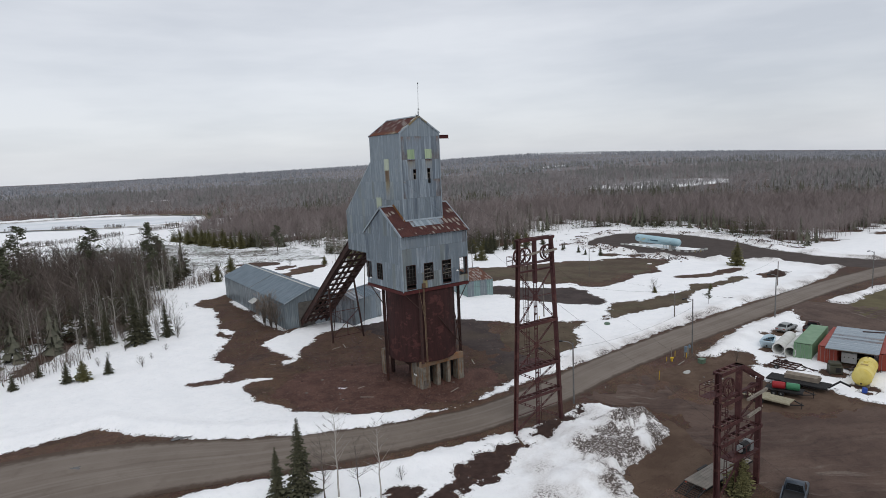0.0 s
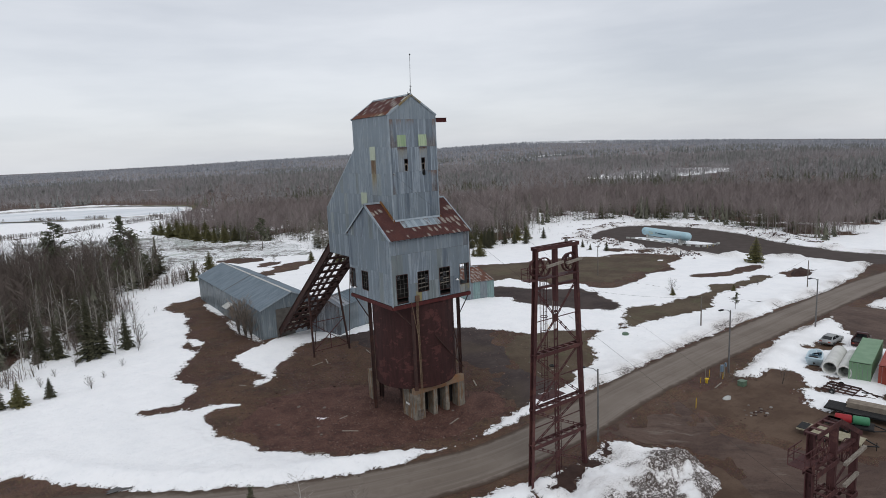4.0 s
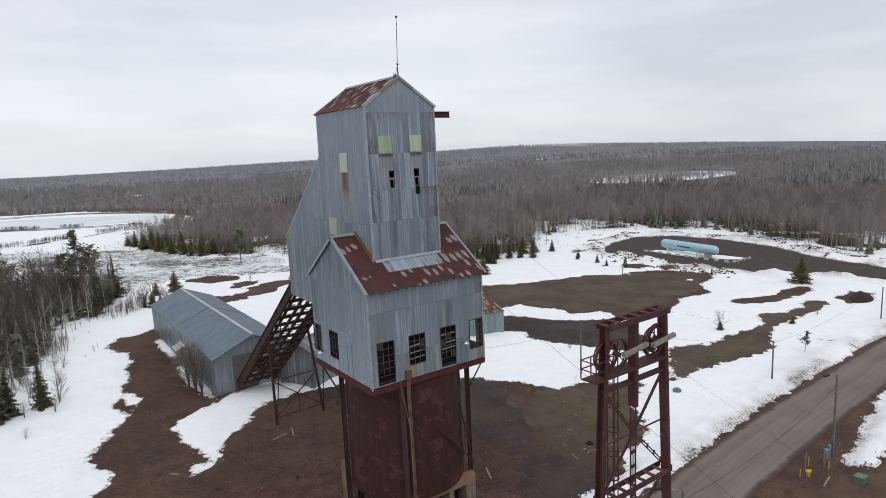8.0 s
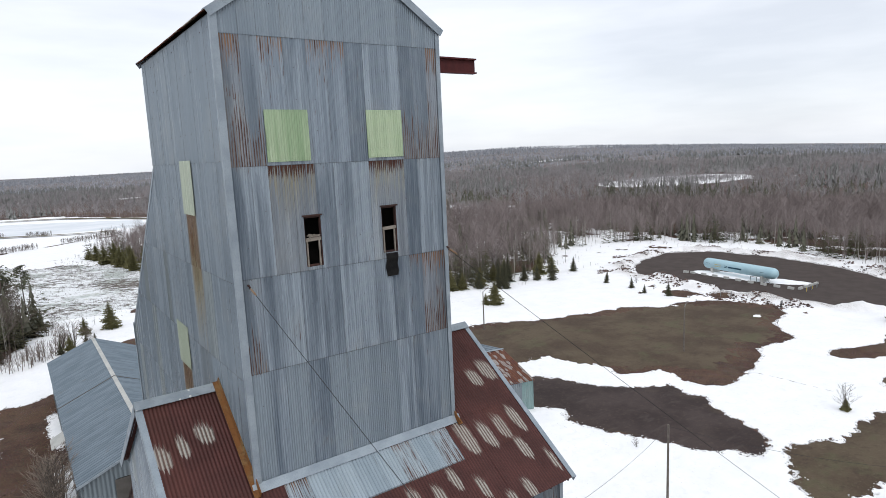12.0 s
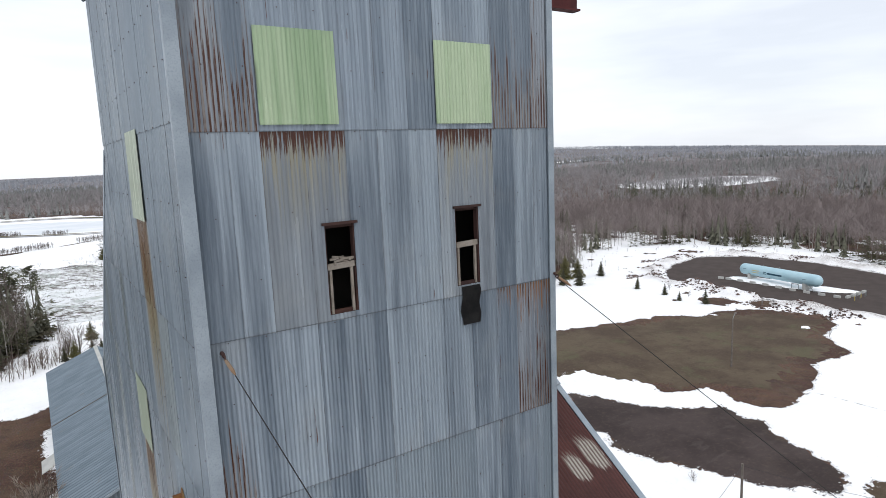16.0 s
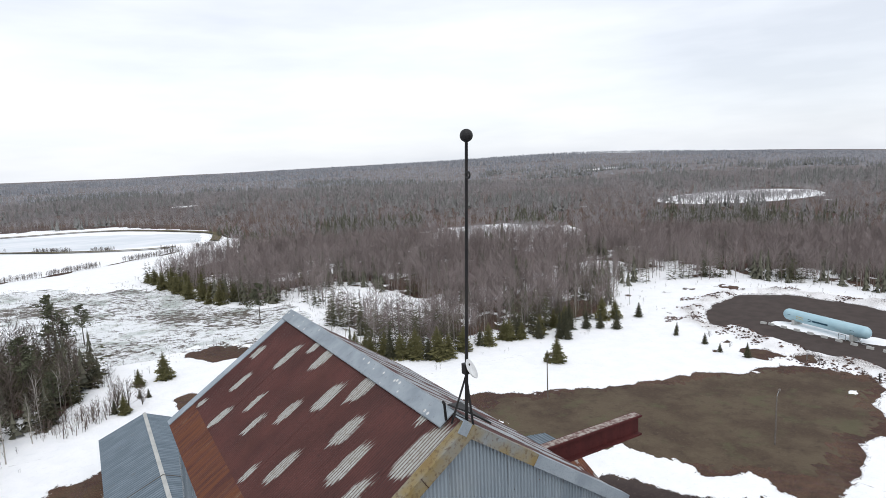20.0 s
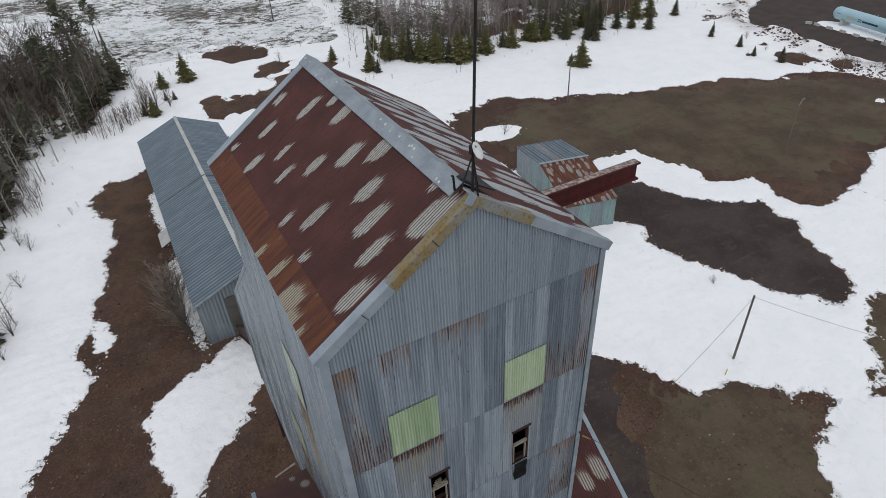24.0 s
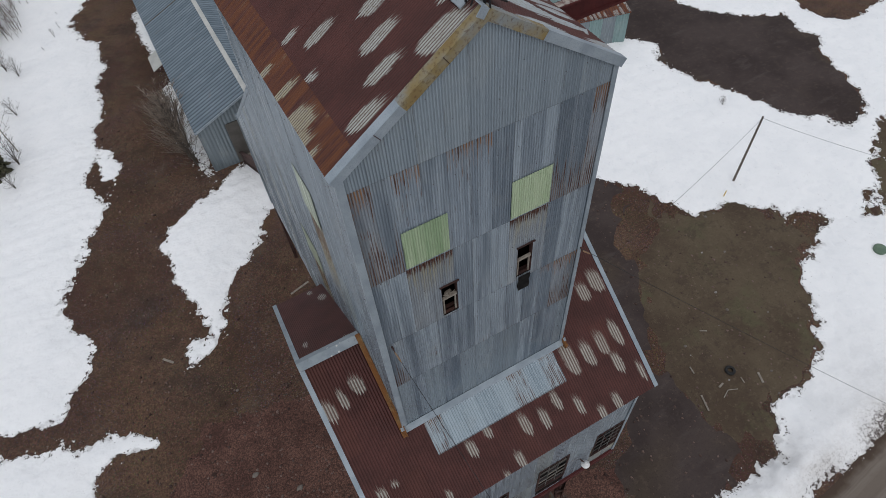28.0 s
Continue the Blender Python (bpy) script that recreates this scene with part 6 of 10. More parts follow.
for i in range(15):
    x = LX0 + 0.3 + i * 0.77
    part("rafter_tail", barred((x, LY0 - 0.02, LE - 0.02), (x + 0.05, LY0 - 0.34, LE - 0.10), 0.03, 0.07), BLACK, head)
# added near-black block stands for the unlit inside behind the windows
part("house_dark_core", boxed(-0.6, 7.5, -0.7, 8.0, 15.2, 21.5), DARK, head)
part("house_floor", boxed(LX0 + 0.05, LX1 - 0.05, LY0 + 0.05, LY1 - 0.05, 14.72, 14.95), DARK, head)


def steel_window(o, along, out, w, h, nx, nz, slats, seed):
    """A steel window with thin glazing bars, most panes gone."""
    o, U, N = Vector(o), Vector(along), Vector(out)
    p = lambda u, v, d=0.02: o + U * u + Vector((0, 0, v)) + N * d
    bm = bmesh.new()
    for a, b in (((0, 0), (0, h)), ((w, 0), (w, h)), ((0, 0), (w, 0)), ((0, h), (w, h))):
        bar(bm, p(*a), p(*b), 0.07, 0.07, N)
    win = part("window", bm, STEEL, head, "rusted steel window with missing panes")
    for i in range(1, nx):
        part("glazing_bar", barred(p(w * i / nx, 0), p(w * i / nx, h), 0.024, 0.024, N), BAR, win)
    for j in range(1, nz):
        part("glazing_bar", barred(p(0, h * j / nz), p(w, h * j / nz), 0.024, 0.024, N), BAR, win)
    r = random.Random(seed)
    for v, tilt in slats:
        part("board", barred(p(0.04, v, -0.02), p(w - 0.04, v + tilt, -0.02), 0.03, 0.10, (0, 0, 1)), WOOD, win, "pale board across the window")
    for i in range(nx):
        for j in range(nz):
            if r.random() < 0.08:
                a, b = p(w * i / nx + 0.02, h * j / nz + 0.02, 0.0), p(w * (i + 1) / nx - 0.02, h * (j + 1) / nz - 0.02, 0.0)
                part("pane", barred((a + Vector((0, 0, (b.z - a.z) / 2))), (b - Vector((0, 0, (b.z - a.z) / 2))), 0.008, b.z - a.z, (0, 0, 1)), GLASS, win)


k = Mat("dusty_glass", 0.12, 0.0, 0.5)
k.b.inputs["Alpha"].default_value = 0.55
GLASS = k.done((0.05, 0.055, 0.06))
for (x0, x1, z0, z1), nx, nz, slats, cut in zip(WIN_F, (3, 3, 3, 3), (7, 5, 7, 5), ((), ((0.45, 0.06), (0.95, 0.05), (1.5, 0.08)), ((1.5, 0.04), (2.0, 0.05), (2.7, 0.06)), ()), (0.7, 0, 0.7, 0)):
    steel_window((x0, LY0, z0 + cut), (1, 0, 0), (0, -1, 0), x1 - x0, z1 - z0 - cut, nx, nz if not cut else 5, [(v - cut, t) for v, t in slats], nx * 7 + nz + int(x0 * 10))
for y0_, y1_, z0, z1 in WIN_L:
    steel_window((LX0, y0_, z0), (0, 1, 0), (-1, 0, 0), y1_ - y0_, z1 - z0, 3, 5, (), int(y0_ * 10))
for o, d in (((6.65, LY0 - 0.05, 16.75), (0.1, -0.3, -0.02)), ((LX0 - 0.05, 6.3, 15.9), (-0.3, 0.05, -0.02))):
    lamp = part("wall_lamp", tubed([o, Vector(o) + Vector(d)], 0.03), STEEL, head, "white enamel wall lamp")
    c = Vector(o) + Vector(d)
    part("lamp_shade", revolve(bmesh.new(), [(0.05, 0.10), (0.09, 0.04), (0.20, -0.08), (0.19, -0.10), (0.05, 0.0)], c, n=14), WHITE, lamp, "white bell shade")

# bin, its frame and concrete
BC, BR = Vector((3.6, 2.85, 0)), 5.1
part("bin_shell", revolve(bmesh.new(), [(BR, 4.0), (BR, 14.3)], BC, n=72), BIN, head, "dark red rusted cylindrical rock bin with flaking paint")
for z in (4.1, 6.57, 9.17, 11.77):
    part("bin_hoop", revolve(bmesh.new(), [(BR - 0.02, z - 0.05), (BR + 0.018, z - 0.05), (BR + 0.018, z + 0.05), (BR - 0.02, z + 0.05)], BC, n=72), BIN, head)
part("bin_hopper", revolve(bmesh.new(), [(1.2, 1.4), (4.4, 3.95)], BC, n=32), STEEL, head)
for a, b in (((LX0, LY0), (LX1, LY0)), ((LX0, LY0), (LX0, LY1)), ((LX1, LY0), (LX1, LY1)), ((LX0, LY1), (LX1, LY1)), ((1.2, LY0), (1.2, LY1)), ((6.0, LY0), (6.0, LY1))):
    part("floor_beam", barred((*a, 14.62), (*b, 14.62), 0.22, 0.42), RED_STEEL, head, "red steel floor beam")
COLS = ((-1.42, 4.9, 0.0, 14.4), (0.62, -1.85, 4.0, 14.4), (8.05, -0.75, 4.0, 14.4), (6.0, 7.9, 0.0, 14.4), (1.0, 7.6, 0.0, 14.4), (8.75, 3.2, 0.0, 14.4))
for x, y, z0, z1 in COLS:
    d = (Vector((x, y, 0)) - BC).normalized()
    s = Vector((-d.y, d.x, 0))
    bm = bmesh.new()
    for o, w, h in ((0.2, 0.42, 0.04), (-0.2, 0.42, 0.04), (0, 0.04, 0.4)):
        c = Vector((x, y, 0)) + d * o
        bar(bm, c + Vector((0, 0, z0)), c + Vector((0, 0, z1)), w if h < 0.1 else 0.04, 0.04 if h < 0.1 else 0.4, d)
    part("bin_column", bm, STEEL, head, "dark red steel column")
for a, b in (((LX1 - 0.1, LY0 + 0.1, 14.6), (8.05, -0.75, 11.6)), ((LX0 + 0.1, LY1 - 0.3, 14.6), (-1.42, 4.9, 11.8)), ((LX0 + 0.1, LY0 + 0.2, 14.6), (0.62, -1.85, 11.9)), ((6.2, -1.9, 5.0), (8.05, -0.9, 11.4)), ((8.05, -1.35, 5.0), (3.0, -2.75, 10.6)), ((6.2, -1.95, 11.4), (8.05, -0.95, 5.4))):
    part("brace", barred(a, b, 0.10, 0.10), STEEL, head)
bm = boxed(0.45, 7.95, -1.55, -0.9, 3.25, 4.1, 0.03)
base = part("base_beam", bm, CONC_RUST, head, "concrete base beam stained orange by rust")
for x0, x1 in ((0.45, 1.9), (3.15, 3.75), (5.0, 5.55), (6.9, 7.95)):
    part("base_pier", boxed(x0, x1, -1.53, -0.2, -0.2, 3.26, 0.03), PIER_CONC, base, "rust-stained weathered concrete pier")
# added near-black panel makes the gaps between the piers look unlit
part("base_dark_back", boxed(0.5, 7.9, 0.4, 0.8, -0.2, 4.0), DARK, base)
part("base_wing", boxed(0.46, 0.9, -0.3, 1.3, -0.2, 4.05, 0.03), PIER_CONC, base)
part("base_wing", boxed(-0.4, 0.3, 7.6, 8.6, -0.2, 4.05, 0.03), PIER_CONC, base)
part("base_wing", boxed(6.3, 7.9, 6.6, 7.4, -0.2, 4.05, 0.03), PIER_CONC, base)
part("chute", boxed(2.0, 5.0, 1.2, 4.5, 0.6, 3.8), STEEL, head)
BOX_RUST = rusted_steel("rusty_box_steel", (0.10, 0.055, 0.035), (0.15, 0.09, 0.055), (0.24, 0.20, 0.16), 0.35)
part("junction_box", boxed(0.75, 1.25, LY0 - 0.32, LY0 - 0.04, 15.0, 15.65, 0.02), BOX_RUST, head, "rusty electrical box")
for i in range(4):
    x = 0.86 + i * 0.09
    part("conduit", tubed([(x, LY0 - 0.18, 15.0), (x - 0.02, LY0 - 0.10, 13.5), (x + 0.10, -2.28 + 0.02 * i, 9), (x + 0.16, -2.2, 4.3), (x + 0.2, -1.85, 0.9)], 0.024, 6), PIPE, head, "rusty brown conduit pipe")
part("conduit", tubed([(0.2, LY0 - 0.1, 15.0), (0.45, LY0 - 0.14, 13.4), (0.95, -2.35, 10.6), (1.0, -2.3, 6.0)], 0.03, 6), PIPE, head)
part("meter_box", boxed(0.8, 1.5, -1.85, -1.57, 0.5, 1.3, 0.02), POLE, head)

# hoist beam and mast at the ridge
bm = bmesh.new()
for z, w in ((35.70, 0.26), (36.18, 0.26)):
    box(bm, 4.2, 9.9, 2.67 - w / 2, 2.67 + w / 2, z - 0.025, z + 0.025)
box(bm, 4.2, 9.9, 2.655, 2.685, 35.70, 36.18)
hb0 = part("hoist_beam", bm, RED_STEEL, head, "red steel I-beam jutting from the tower")
part("dropping_streak", boxed(5.9, 9.86, 2.57, 2.77, 36.207, 36.213), DROPPINGS, hb0, "pale bird droppings along the beam")
mast = thing("antenna_mast", (3.12, 0.1, RZ), "thin black antenna mast with a ball on a small tripod", "antenna")
part("pole", tubed([(3.12, 0.10, RZ - 0.05), (2.90, -0.50, 43.05)], [0.028, 0.022], 8), BLACK, mast)
part("ball", revolve(bmesh.new(), [(0.09 * math.sin(math.pi * i / 10), -0.09 * math.cos(math.pi * i / 10)) for i in range(11)], (2.90, -0.50, 43.08), n=14), BLACK, mast)
for a in (0.5, 2.6, 4.7):
    part("tripod_leg", barred((3.12 + 0.22 * math.cos(a), 0.12 + 0.22 * math.sin(a), RZ - 0.02), (3.08, 0.0, RZ + 0.80), 0.025), BLACK, mast)
part("pulley", hoop(bmesh.new(), (2.90, -0.50, 42.55), 0.05, 0.02, (1, 0, 0), 12), BLACK, mast)
part("bracket", tubed([(2.9, 0.35, RZ), (2.88, 0.35, RZ + 0.28), (2.84, 0.32, RZ + 0.32)], 0.025, 6), BLACK, mast)
dish = thing("dish_antenna", (3.05, -0.04, RZ + 0.9), "small white dish antenna clamped to the mast", "antenna")
part("reflector", revolve(bmesh.new(), [(0.02, 0.0), (0.08, 0.01), (0.135, 0.03), (0.16, 0.055), (0.155, 0.06), (0.08, 0.025), (0.0, 0.02)], (3.05, -0.13, RZ + 0.92), (0.62, -0.60, 0.50), 24), WHITE, dish, "", True)
part("mount", boxed(3.01, 3.10, -0.09, 0.01, RZ + 0.84, RZ + 1.0), BLACK, dish)
torn = thing("torn_roof_sheet", (3.3, 0.6, RZ), "torn dark sheet lifted at the ridge end", "roof sheet")
bm = bmesh.new()
prism(bm, [(3.02, 0.5, RZ + 0.16), (3.2, 0.15, RZ + 0.10), (3.75, 0.35, RZ - 0.30), (3.5, 0.9, RZ - 0.05)], (0.02, 0, 0.02))
part("sheet", bm, BLACK, torn)

# inclined skipway
SK0, SK1 = Vector((0, 18.2, 20.2)), Vector((0, 44.2, 0.75))
skip = thing("skipway", (3.2, 30, 0), "inclined dark steel skip track falling to the shed", "skipway")
for x in (0.55, 5.85):
    a, b = Vector((x, SK0.y, SK0.z)), Vector((x, SK1.y, SK1.z))
    d, s, u = frame_of(a, b)
    bm = bmesh.new()
    bar(bm, a, b, 0.03, 1.0)
    bar(bm, a + u * 0.5, b + u * 0.5, 0.32, 0.05)
    bar(bm, a - u * 0.5, b - u * 0.5, 0.32, 0.05)
    part("side_girder", bm, STEEL, skip, "dark red plate girder")
ns = 15
for i in range(ns):
    f = (i + 0.3) / ns
    p = SK0.lerp(SK1, f)
    part("cross_beam", barred((0.55, p.y, p.z - 0.2), (5.85, p.y, p.z - 0.2), 0.30, 0.34), STEEL, skip)
for x in (1.5, 2.7, 3.7, 4.9):
    part("rail_stringer", barred((x, SK0.y, SK0.z), (x, SK1.y, SK1.z), 0.24, 0.30), STEEL, skip)
for i in range(0, ns - 2, 2):
    p, q = SK0.lerp(SK1, (i + 0.3) / ns), SK0.lerp(SK1, (i + 2.3) / ns)
    for x0, x1 in ((0.6, 5.8), (5.8, 0.6)):
        part("lattice", barred((x0, p.y, p.z - 0.45), (x1, q.y, q.z - 0.45), 0.09, 0.06), STEEL, skip)
rngp = random.Random(4)
for i in range(46):
    f = rngp.random()
    p = SK0.lerp(SK1, f)
    x = rngp.uniform(0.9, 4.0)
    part("plank", barred((x, p.y, p.z + 0.06), (x + rngp.uniform(1.0, 2.2), p.y + rngp.uniform(-0.3, 0.3), p.z + 0.08), 0.25, 0.06), WOOD, skip, "grey walkway plank")
YB = 29.6
ZB = SK0.z + (SK1.z - SK0.z) * (YB - SK0.y) / (SK1.y - SK0.y) - 0.5
for x, xt in ((0.75, 0.75), (7.1, 5.9)):
    part("leg", barred((x, YB - 0.3, -0.1), (xt, YB, ZB + 0.2), 0.26, 0.26), STEEL, skip)
    part("leg", barred((x, YB - 0.3, 0.0), (xt, 24.6, SK0.z + (SK1.z - SK0.z) * (24.6 - SK0.y) / (SK1.y - SK0.y) - 0.5), 0.10, 0.10), STEEL, skip)
for a, b in (((0.75, 0.9), (7.1, 0.9)), ((0.75, 0.9), (6.6, 5.6)), ((7.1, 0.9), (0.75, 5.6)), ((0.75, 5.7), (6.6, 5.7))):
    part("brace", barred((a[0], YB - 0.25, a[1]), (b[0], YB - 0.1, b[1]), 0.11, 0.11), TOWER_STEEL, skip)
part("post", barred((3.9, YB - 0.2, 0.9), (3.9, YB - 0.2, 3.2), 0.12), TOWER_STEEL, skip)


# ---- rope towers ----
def spoked_wheel(root, c, r):
    w = part("sheave", hoop(hoop(bmesh.new(), c, r, 0.11, (0, 1, 0), 28), Vector(c) + Vector((0, 0.16, 0)), r, 0.06, (0, 1, 0), 28), TOWER_STEEL, root, "rusty spoked rope sheave")
    for k_ in range(8):
        a = math.pi * k_ / 4
        part("spoke", barred(c, (c[0] + r * math.cos(a), c[1], c[2] + r * math.sin(a)), 0.05, 0.05, (0, 1, 0)), TOWER_STEEL, w)
    part("hub", tubed([(c[0], c[1] - 0.16, c[2]), (c[0], c[1] + 0.28, c[2])], 0.13, 12), TOWER_STEEL, w)


def rope_tower(at, top, foot, head_w, label, low_right=0.0, levels=(), deck=None):
    """A braced two-legged bent with a ladder-like head beam, sheaves and a caged ladder. foot and head_w: half widths."""
    X, Y = at
    z0 = z_at(X, Y)
    t = thing("rope_tower", (X, Y, z0), label, "rope tower", "idler towers of the hoist rope")
    dy, ly = 0.36, 0.22

    def leg_x(s, z):
        return X + s * (foot + (head_w - foot) * (z - z0) / (top - z0))

    for s in (-1, 1):
        zt = top - (low_right if s > 0 else 0)
        bm = bmesh.new()
        for o in (-ly, ly):
            bar(bm, (leg_x(s, z0), Y + o, z0 - 0.2), (leg_x(s, zt), Y + o, zt), 0.30, 0.05)
        bar(bm, (leg_x(s, z0) - 0.15 * s, Y, z0 - 0.2), (leg_x(s, zt) - 0.15 * s, Y, zt), 0.04, 2 * ly, (0, 1, 0))
        part("leg", bm, TOWER_STEEL, t, "dark red box leg")
    mid = part("mid_post", bar(bar(bmesh.new(), (X - 0.12, Y, top - 5.2), (X - 0.12, Y, top), 0.30, 0.5), (X - 0.12, Y, z0), (X - 0.12, Y, top - 5.2), 0.03, 0.06), TOWER_STEEL, t)
    for o in (-0.22, 0.22):
        part("lacing_angle", barred((X - 0.12 + o, Y, z0), (X - 0.12 + o, Y, top - 5.2), 0.075, 0.075), TOWER_STEEL, t)
    n = int((top - 5.2 - z0) / 0.9)
    for i in range(n):
        z = z0 + 0.5 + i * 0.9
        part("batten", barred((X - 0.36, Y, z), (X + 0.12, Y, z + 0.02), 0.05, 0.20), TOWER_STEEL, t)

    def beam(a, b, name="head_beam"):
        a, b = Vector(a), Vector(b)
        bm = bmesh.new()
        for o in (-dy - 0.06, dy + 0.06):
            bar(bm, a + Vector((0, o, 0)), b + Vector((0, o, 0)), 0.06, 0.34)
        hb = part(name, bm, TOWER_STEEL, t)
        k_ = max(3, int((b - a).length / 0.8))
        for i in range(k_ + 1):
            c = a.lerp(b, i / k_)
            part("batten", barred(c + Vector((0, -dy, 0.14)), c + Vector((0, dy, 0.14)), 0.26, 0.04), TOWER_STEEL, hb)

    lx, rx = leg_x(-1, top), leg_x(1, top - low_right)
    if low_right:
        beam((lx - 0.1, Y, top), (X - 0.1, Y, top))
        beam((X - 0.1, Y, top), (rx, Y, top - low_right))
    else:
        beam((lx - 0.15, Y, top), (rx + 0.15, Y, top))
    for z in levels:
        beam((leg_x(-1, z), Y, z), (leg_x(1, z), Y, z), "tie_beam")
    zs = [z0 + 0.4] + list(levels)[::-1] + [top - 3.6]
    zs = sorted(zs)
    for a, b in zip(zs, zs[1:]):
        m = (a + b) / 2
        for s in (-1, 1):
            for zz in (a, b):
                bm = bmesh.new()
                for o in (-0.11, 0.11):
                    bar(bm, (leg_x(s, zz), Y, zz + o), (X - 0.12, Y, m + o), 0.06, 0.06)
                br = part("brace", bm, TOWER_STEEL, t)
                c0, c1 = Vector((leg_x(s, zz), Y, zz)), Vector((X - 0.12, Y, m))
                for i in range(1, 5):
                    c = c0.lerp(c1, i / 5)
                    part("batten", barred(c + Vector((0, 0, -0.13)), c + Vector((0.12, 0, 0.13)), 0.16, 0.03, (0, 1, 0)), TOWER_STEEL, br)
        part("mid_tie", barred((leg_x(-1, m), Y, m), (leg_x(1, m), Y, m), 0.07, 0.07), TOWER_STEEL, t)
        part("gusset", boxed(X - 0.45, X + 0.2, Y - 0.03, Y + 0.03, m - 0.35, m + 0.35), TOWER_STEEL, t)
    # sheaves on timber bearers
    if low_right:
        wheels, zp, px0, px1 = ((X - 1.9, -0.1, top - 1.6), (rx - 1.0, 0.1, top - 3.2)), top - 1.65, lx - 1.9, lx + 0.15
        bearers = ((X + 0.3, X + 3.7, 9.6), (X + 0.4, X + 2.6, 7.95))
        for z in (9.85, 7.65):
            beam((lx, Y, z), (X - 0.1, Y, z), "tie_beam")
    else:
        wheels, zp, px0, px1 = tuple((sx, sy, top - 1.75) for sx, sy in ((lx + 0.95, -0.1), (lx + 0.25, 0.1), (rx - 0.9, -0.1), (rx - 0.25, 0.12))), top - 2.75, lx - 1.3, rx + 0.1
        bearers = ((X - 1.8, X + 0.3, top - 1.55), (rx - 1.8, rx + 0.3, top - 1.55))
    for sx, sy, zc in wheels:
        spoked_wheel(t, (sx, Y + sy, zc), 0.85)
    for sx, ex_, zc in bearers:
        part("bearer", barred((sx, Y - 0.65, zc - 0.1), (ex_, Y - 0.62, zc + 0.1), 0.22, 0.22), WOOD, t, "grey timber bearer")
    plat = part("platform", boxed(px0, px1, Y - 0.5, Y + 0.55, zp - 0.06, zp), TOWER_STEEL, t)
    part("tie_beam", barred((leg_x(-1, zp - 0.9), Y, zp - 0.9), (leg_x(1, zp - 0.9), Y, zp - 0.9), 0.3, 0.2), TOWER_STEEL, t)
    for px in (px0, px0 + 0.8):
        for py in (Y - 0.5, Y + 0.55):
            part("rail_post", barred((px, py, zp), (px, py, zp + 1.05), 0.05), TOWER_STEEL, plat)
    for h in (0.55, 1.05):
        for a, b in (((px0, Y - 0.5), (lx - 0.1, Y - 0.5)), ((px0, Y + 0.55), (lx - 0.1, Y + 0.55)), ((px0, Y - 0.5), (px0, Y + 0.55))):
            part("rail", barred((*a, zp + h), (*b, zp + h), 0.05), TOWER_STEEL, plat)
    if deck:
        d = part("deck", boxed(X - 1.4, X + 1.6, Y + 0.5, Y + 1.9, deck - 0.06, deck), TOWER_STEEL, t)
        for px in (X - 1.4, X + 0.1, X + 1.6):
            part("rail_post", barred((px, Y + 1.9, deck), (px, Y + 1.9, deck + 1.05), 0.05), TOWER_STEEL, d)
        for h in (0.55, 1.05):
            part("rail", barred((X - 1.4, Y + 1.9, deck + h), (X + 1.6, Y + 1.9, deck + h), 0.05), TOWER_STEEL, d)
            part("rail", barred((X + 1.6, Y + 0.5, deck + h), (X + 1.6, Y + 1.9, deck + h), 0.05), TOWER_STEEL, d)
    # caged ladder
    for za, zb, lx0 in ((deck or z0, zp, X - 0.95), (z0, deck or z0, X + 0.75)):
        if zb - za < 1:
            continue
        lad = part("ladder", bar(bar(bmesh.new(), (lx0, Y + 0.75, za), (lx0, Y + 0.75, zb), 0.05), (lx0 + 0.42, Y + 0.75, za), (lx0 + 0.42, Y + 0.75, zb), 0.05), TOWER_STEEL, t, "caged steel ladder")
        for i in range(int((zb - za) / 0.6)):
            part("rung", barred((lx0, Y + 0.75, za + 0.3 + i * 0.6), (lx0 + 0.42, Y + 0.75, za + 0.3 + i * 0.6), 0.03), TOWER_STEEL, lad)
        for i in range(int((zb - za - 2) / 1.5)):
            part("cage_hoop", hoop(bmesh.new(), (lx0 + 0.21, Y + 0.95, za + 2.2 + i * 1.5), 0.36, 0.05, (0, 0, 1), 14), TOWER_STEEL, lad)
        for a in (0.4, 1.57, 2.75):
            part("cage_bar", barred((lx0 + 0.21 + 0.36 * math.cos(a), Y + 0.95 + 0.36 * math.sin(a), za + 2.2), (lx0 + 0.21 + 0.36 * math.cos(a), Y + 0.95 + 0.36 * math.sin(a), zb), 0.03), TOWER_STEEL, lad)
    return t


rope_tower((4.55, -21.2), 23.0, 3.75, 2.55, "tall rusted steel rope tower with spoked sheaves beside the road", levels=(13.0, 7.7, 4.2), deck=8.0)
short = rope_tower((8.4, -43.8), 12.7, 3.4, 3.5, "shorter rusted rope tower with a sloping head and weathered timbers", 2.0, levels=(6.0,))
shelf = part("motor_shelf", boxed(6.6, 10.9, -44.5, -43.1, 4.02, 4.10), TOWER_STEEL, short)
part("winch_motor", tubed([(8.7, -43.9, 4.65), (9.7, -43.9, 4.65)], 0.42, 14), BLACK, shelf, "dark winch motor on a steel shelf")
part("gear_case", boxed(9.72, 10.3, -44.3, -43.5, 4.11, 5.0, 0.05), ALU, shelf, "pale grey gear case")
part("motor_foot", boxed(8.6, 9.6, -44.2, -43.6, 4.11, 4.30, 0.02), BLACK, shelf)
part("control_box", boxed(8.0, 8.4, -44.3, -43.9, 4.5, 5.1, 0.03), ALU, shelf)
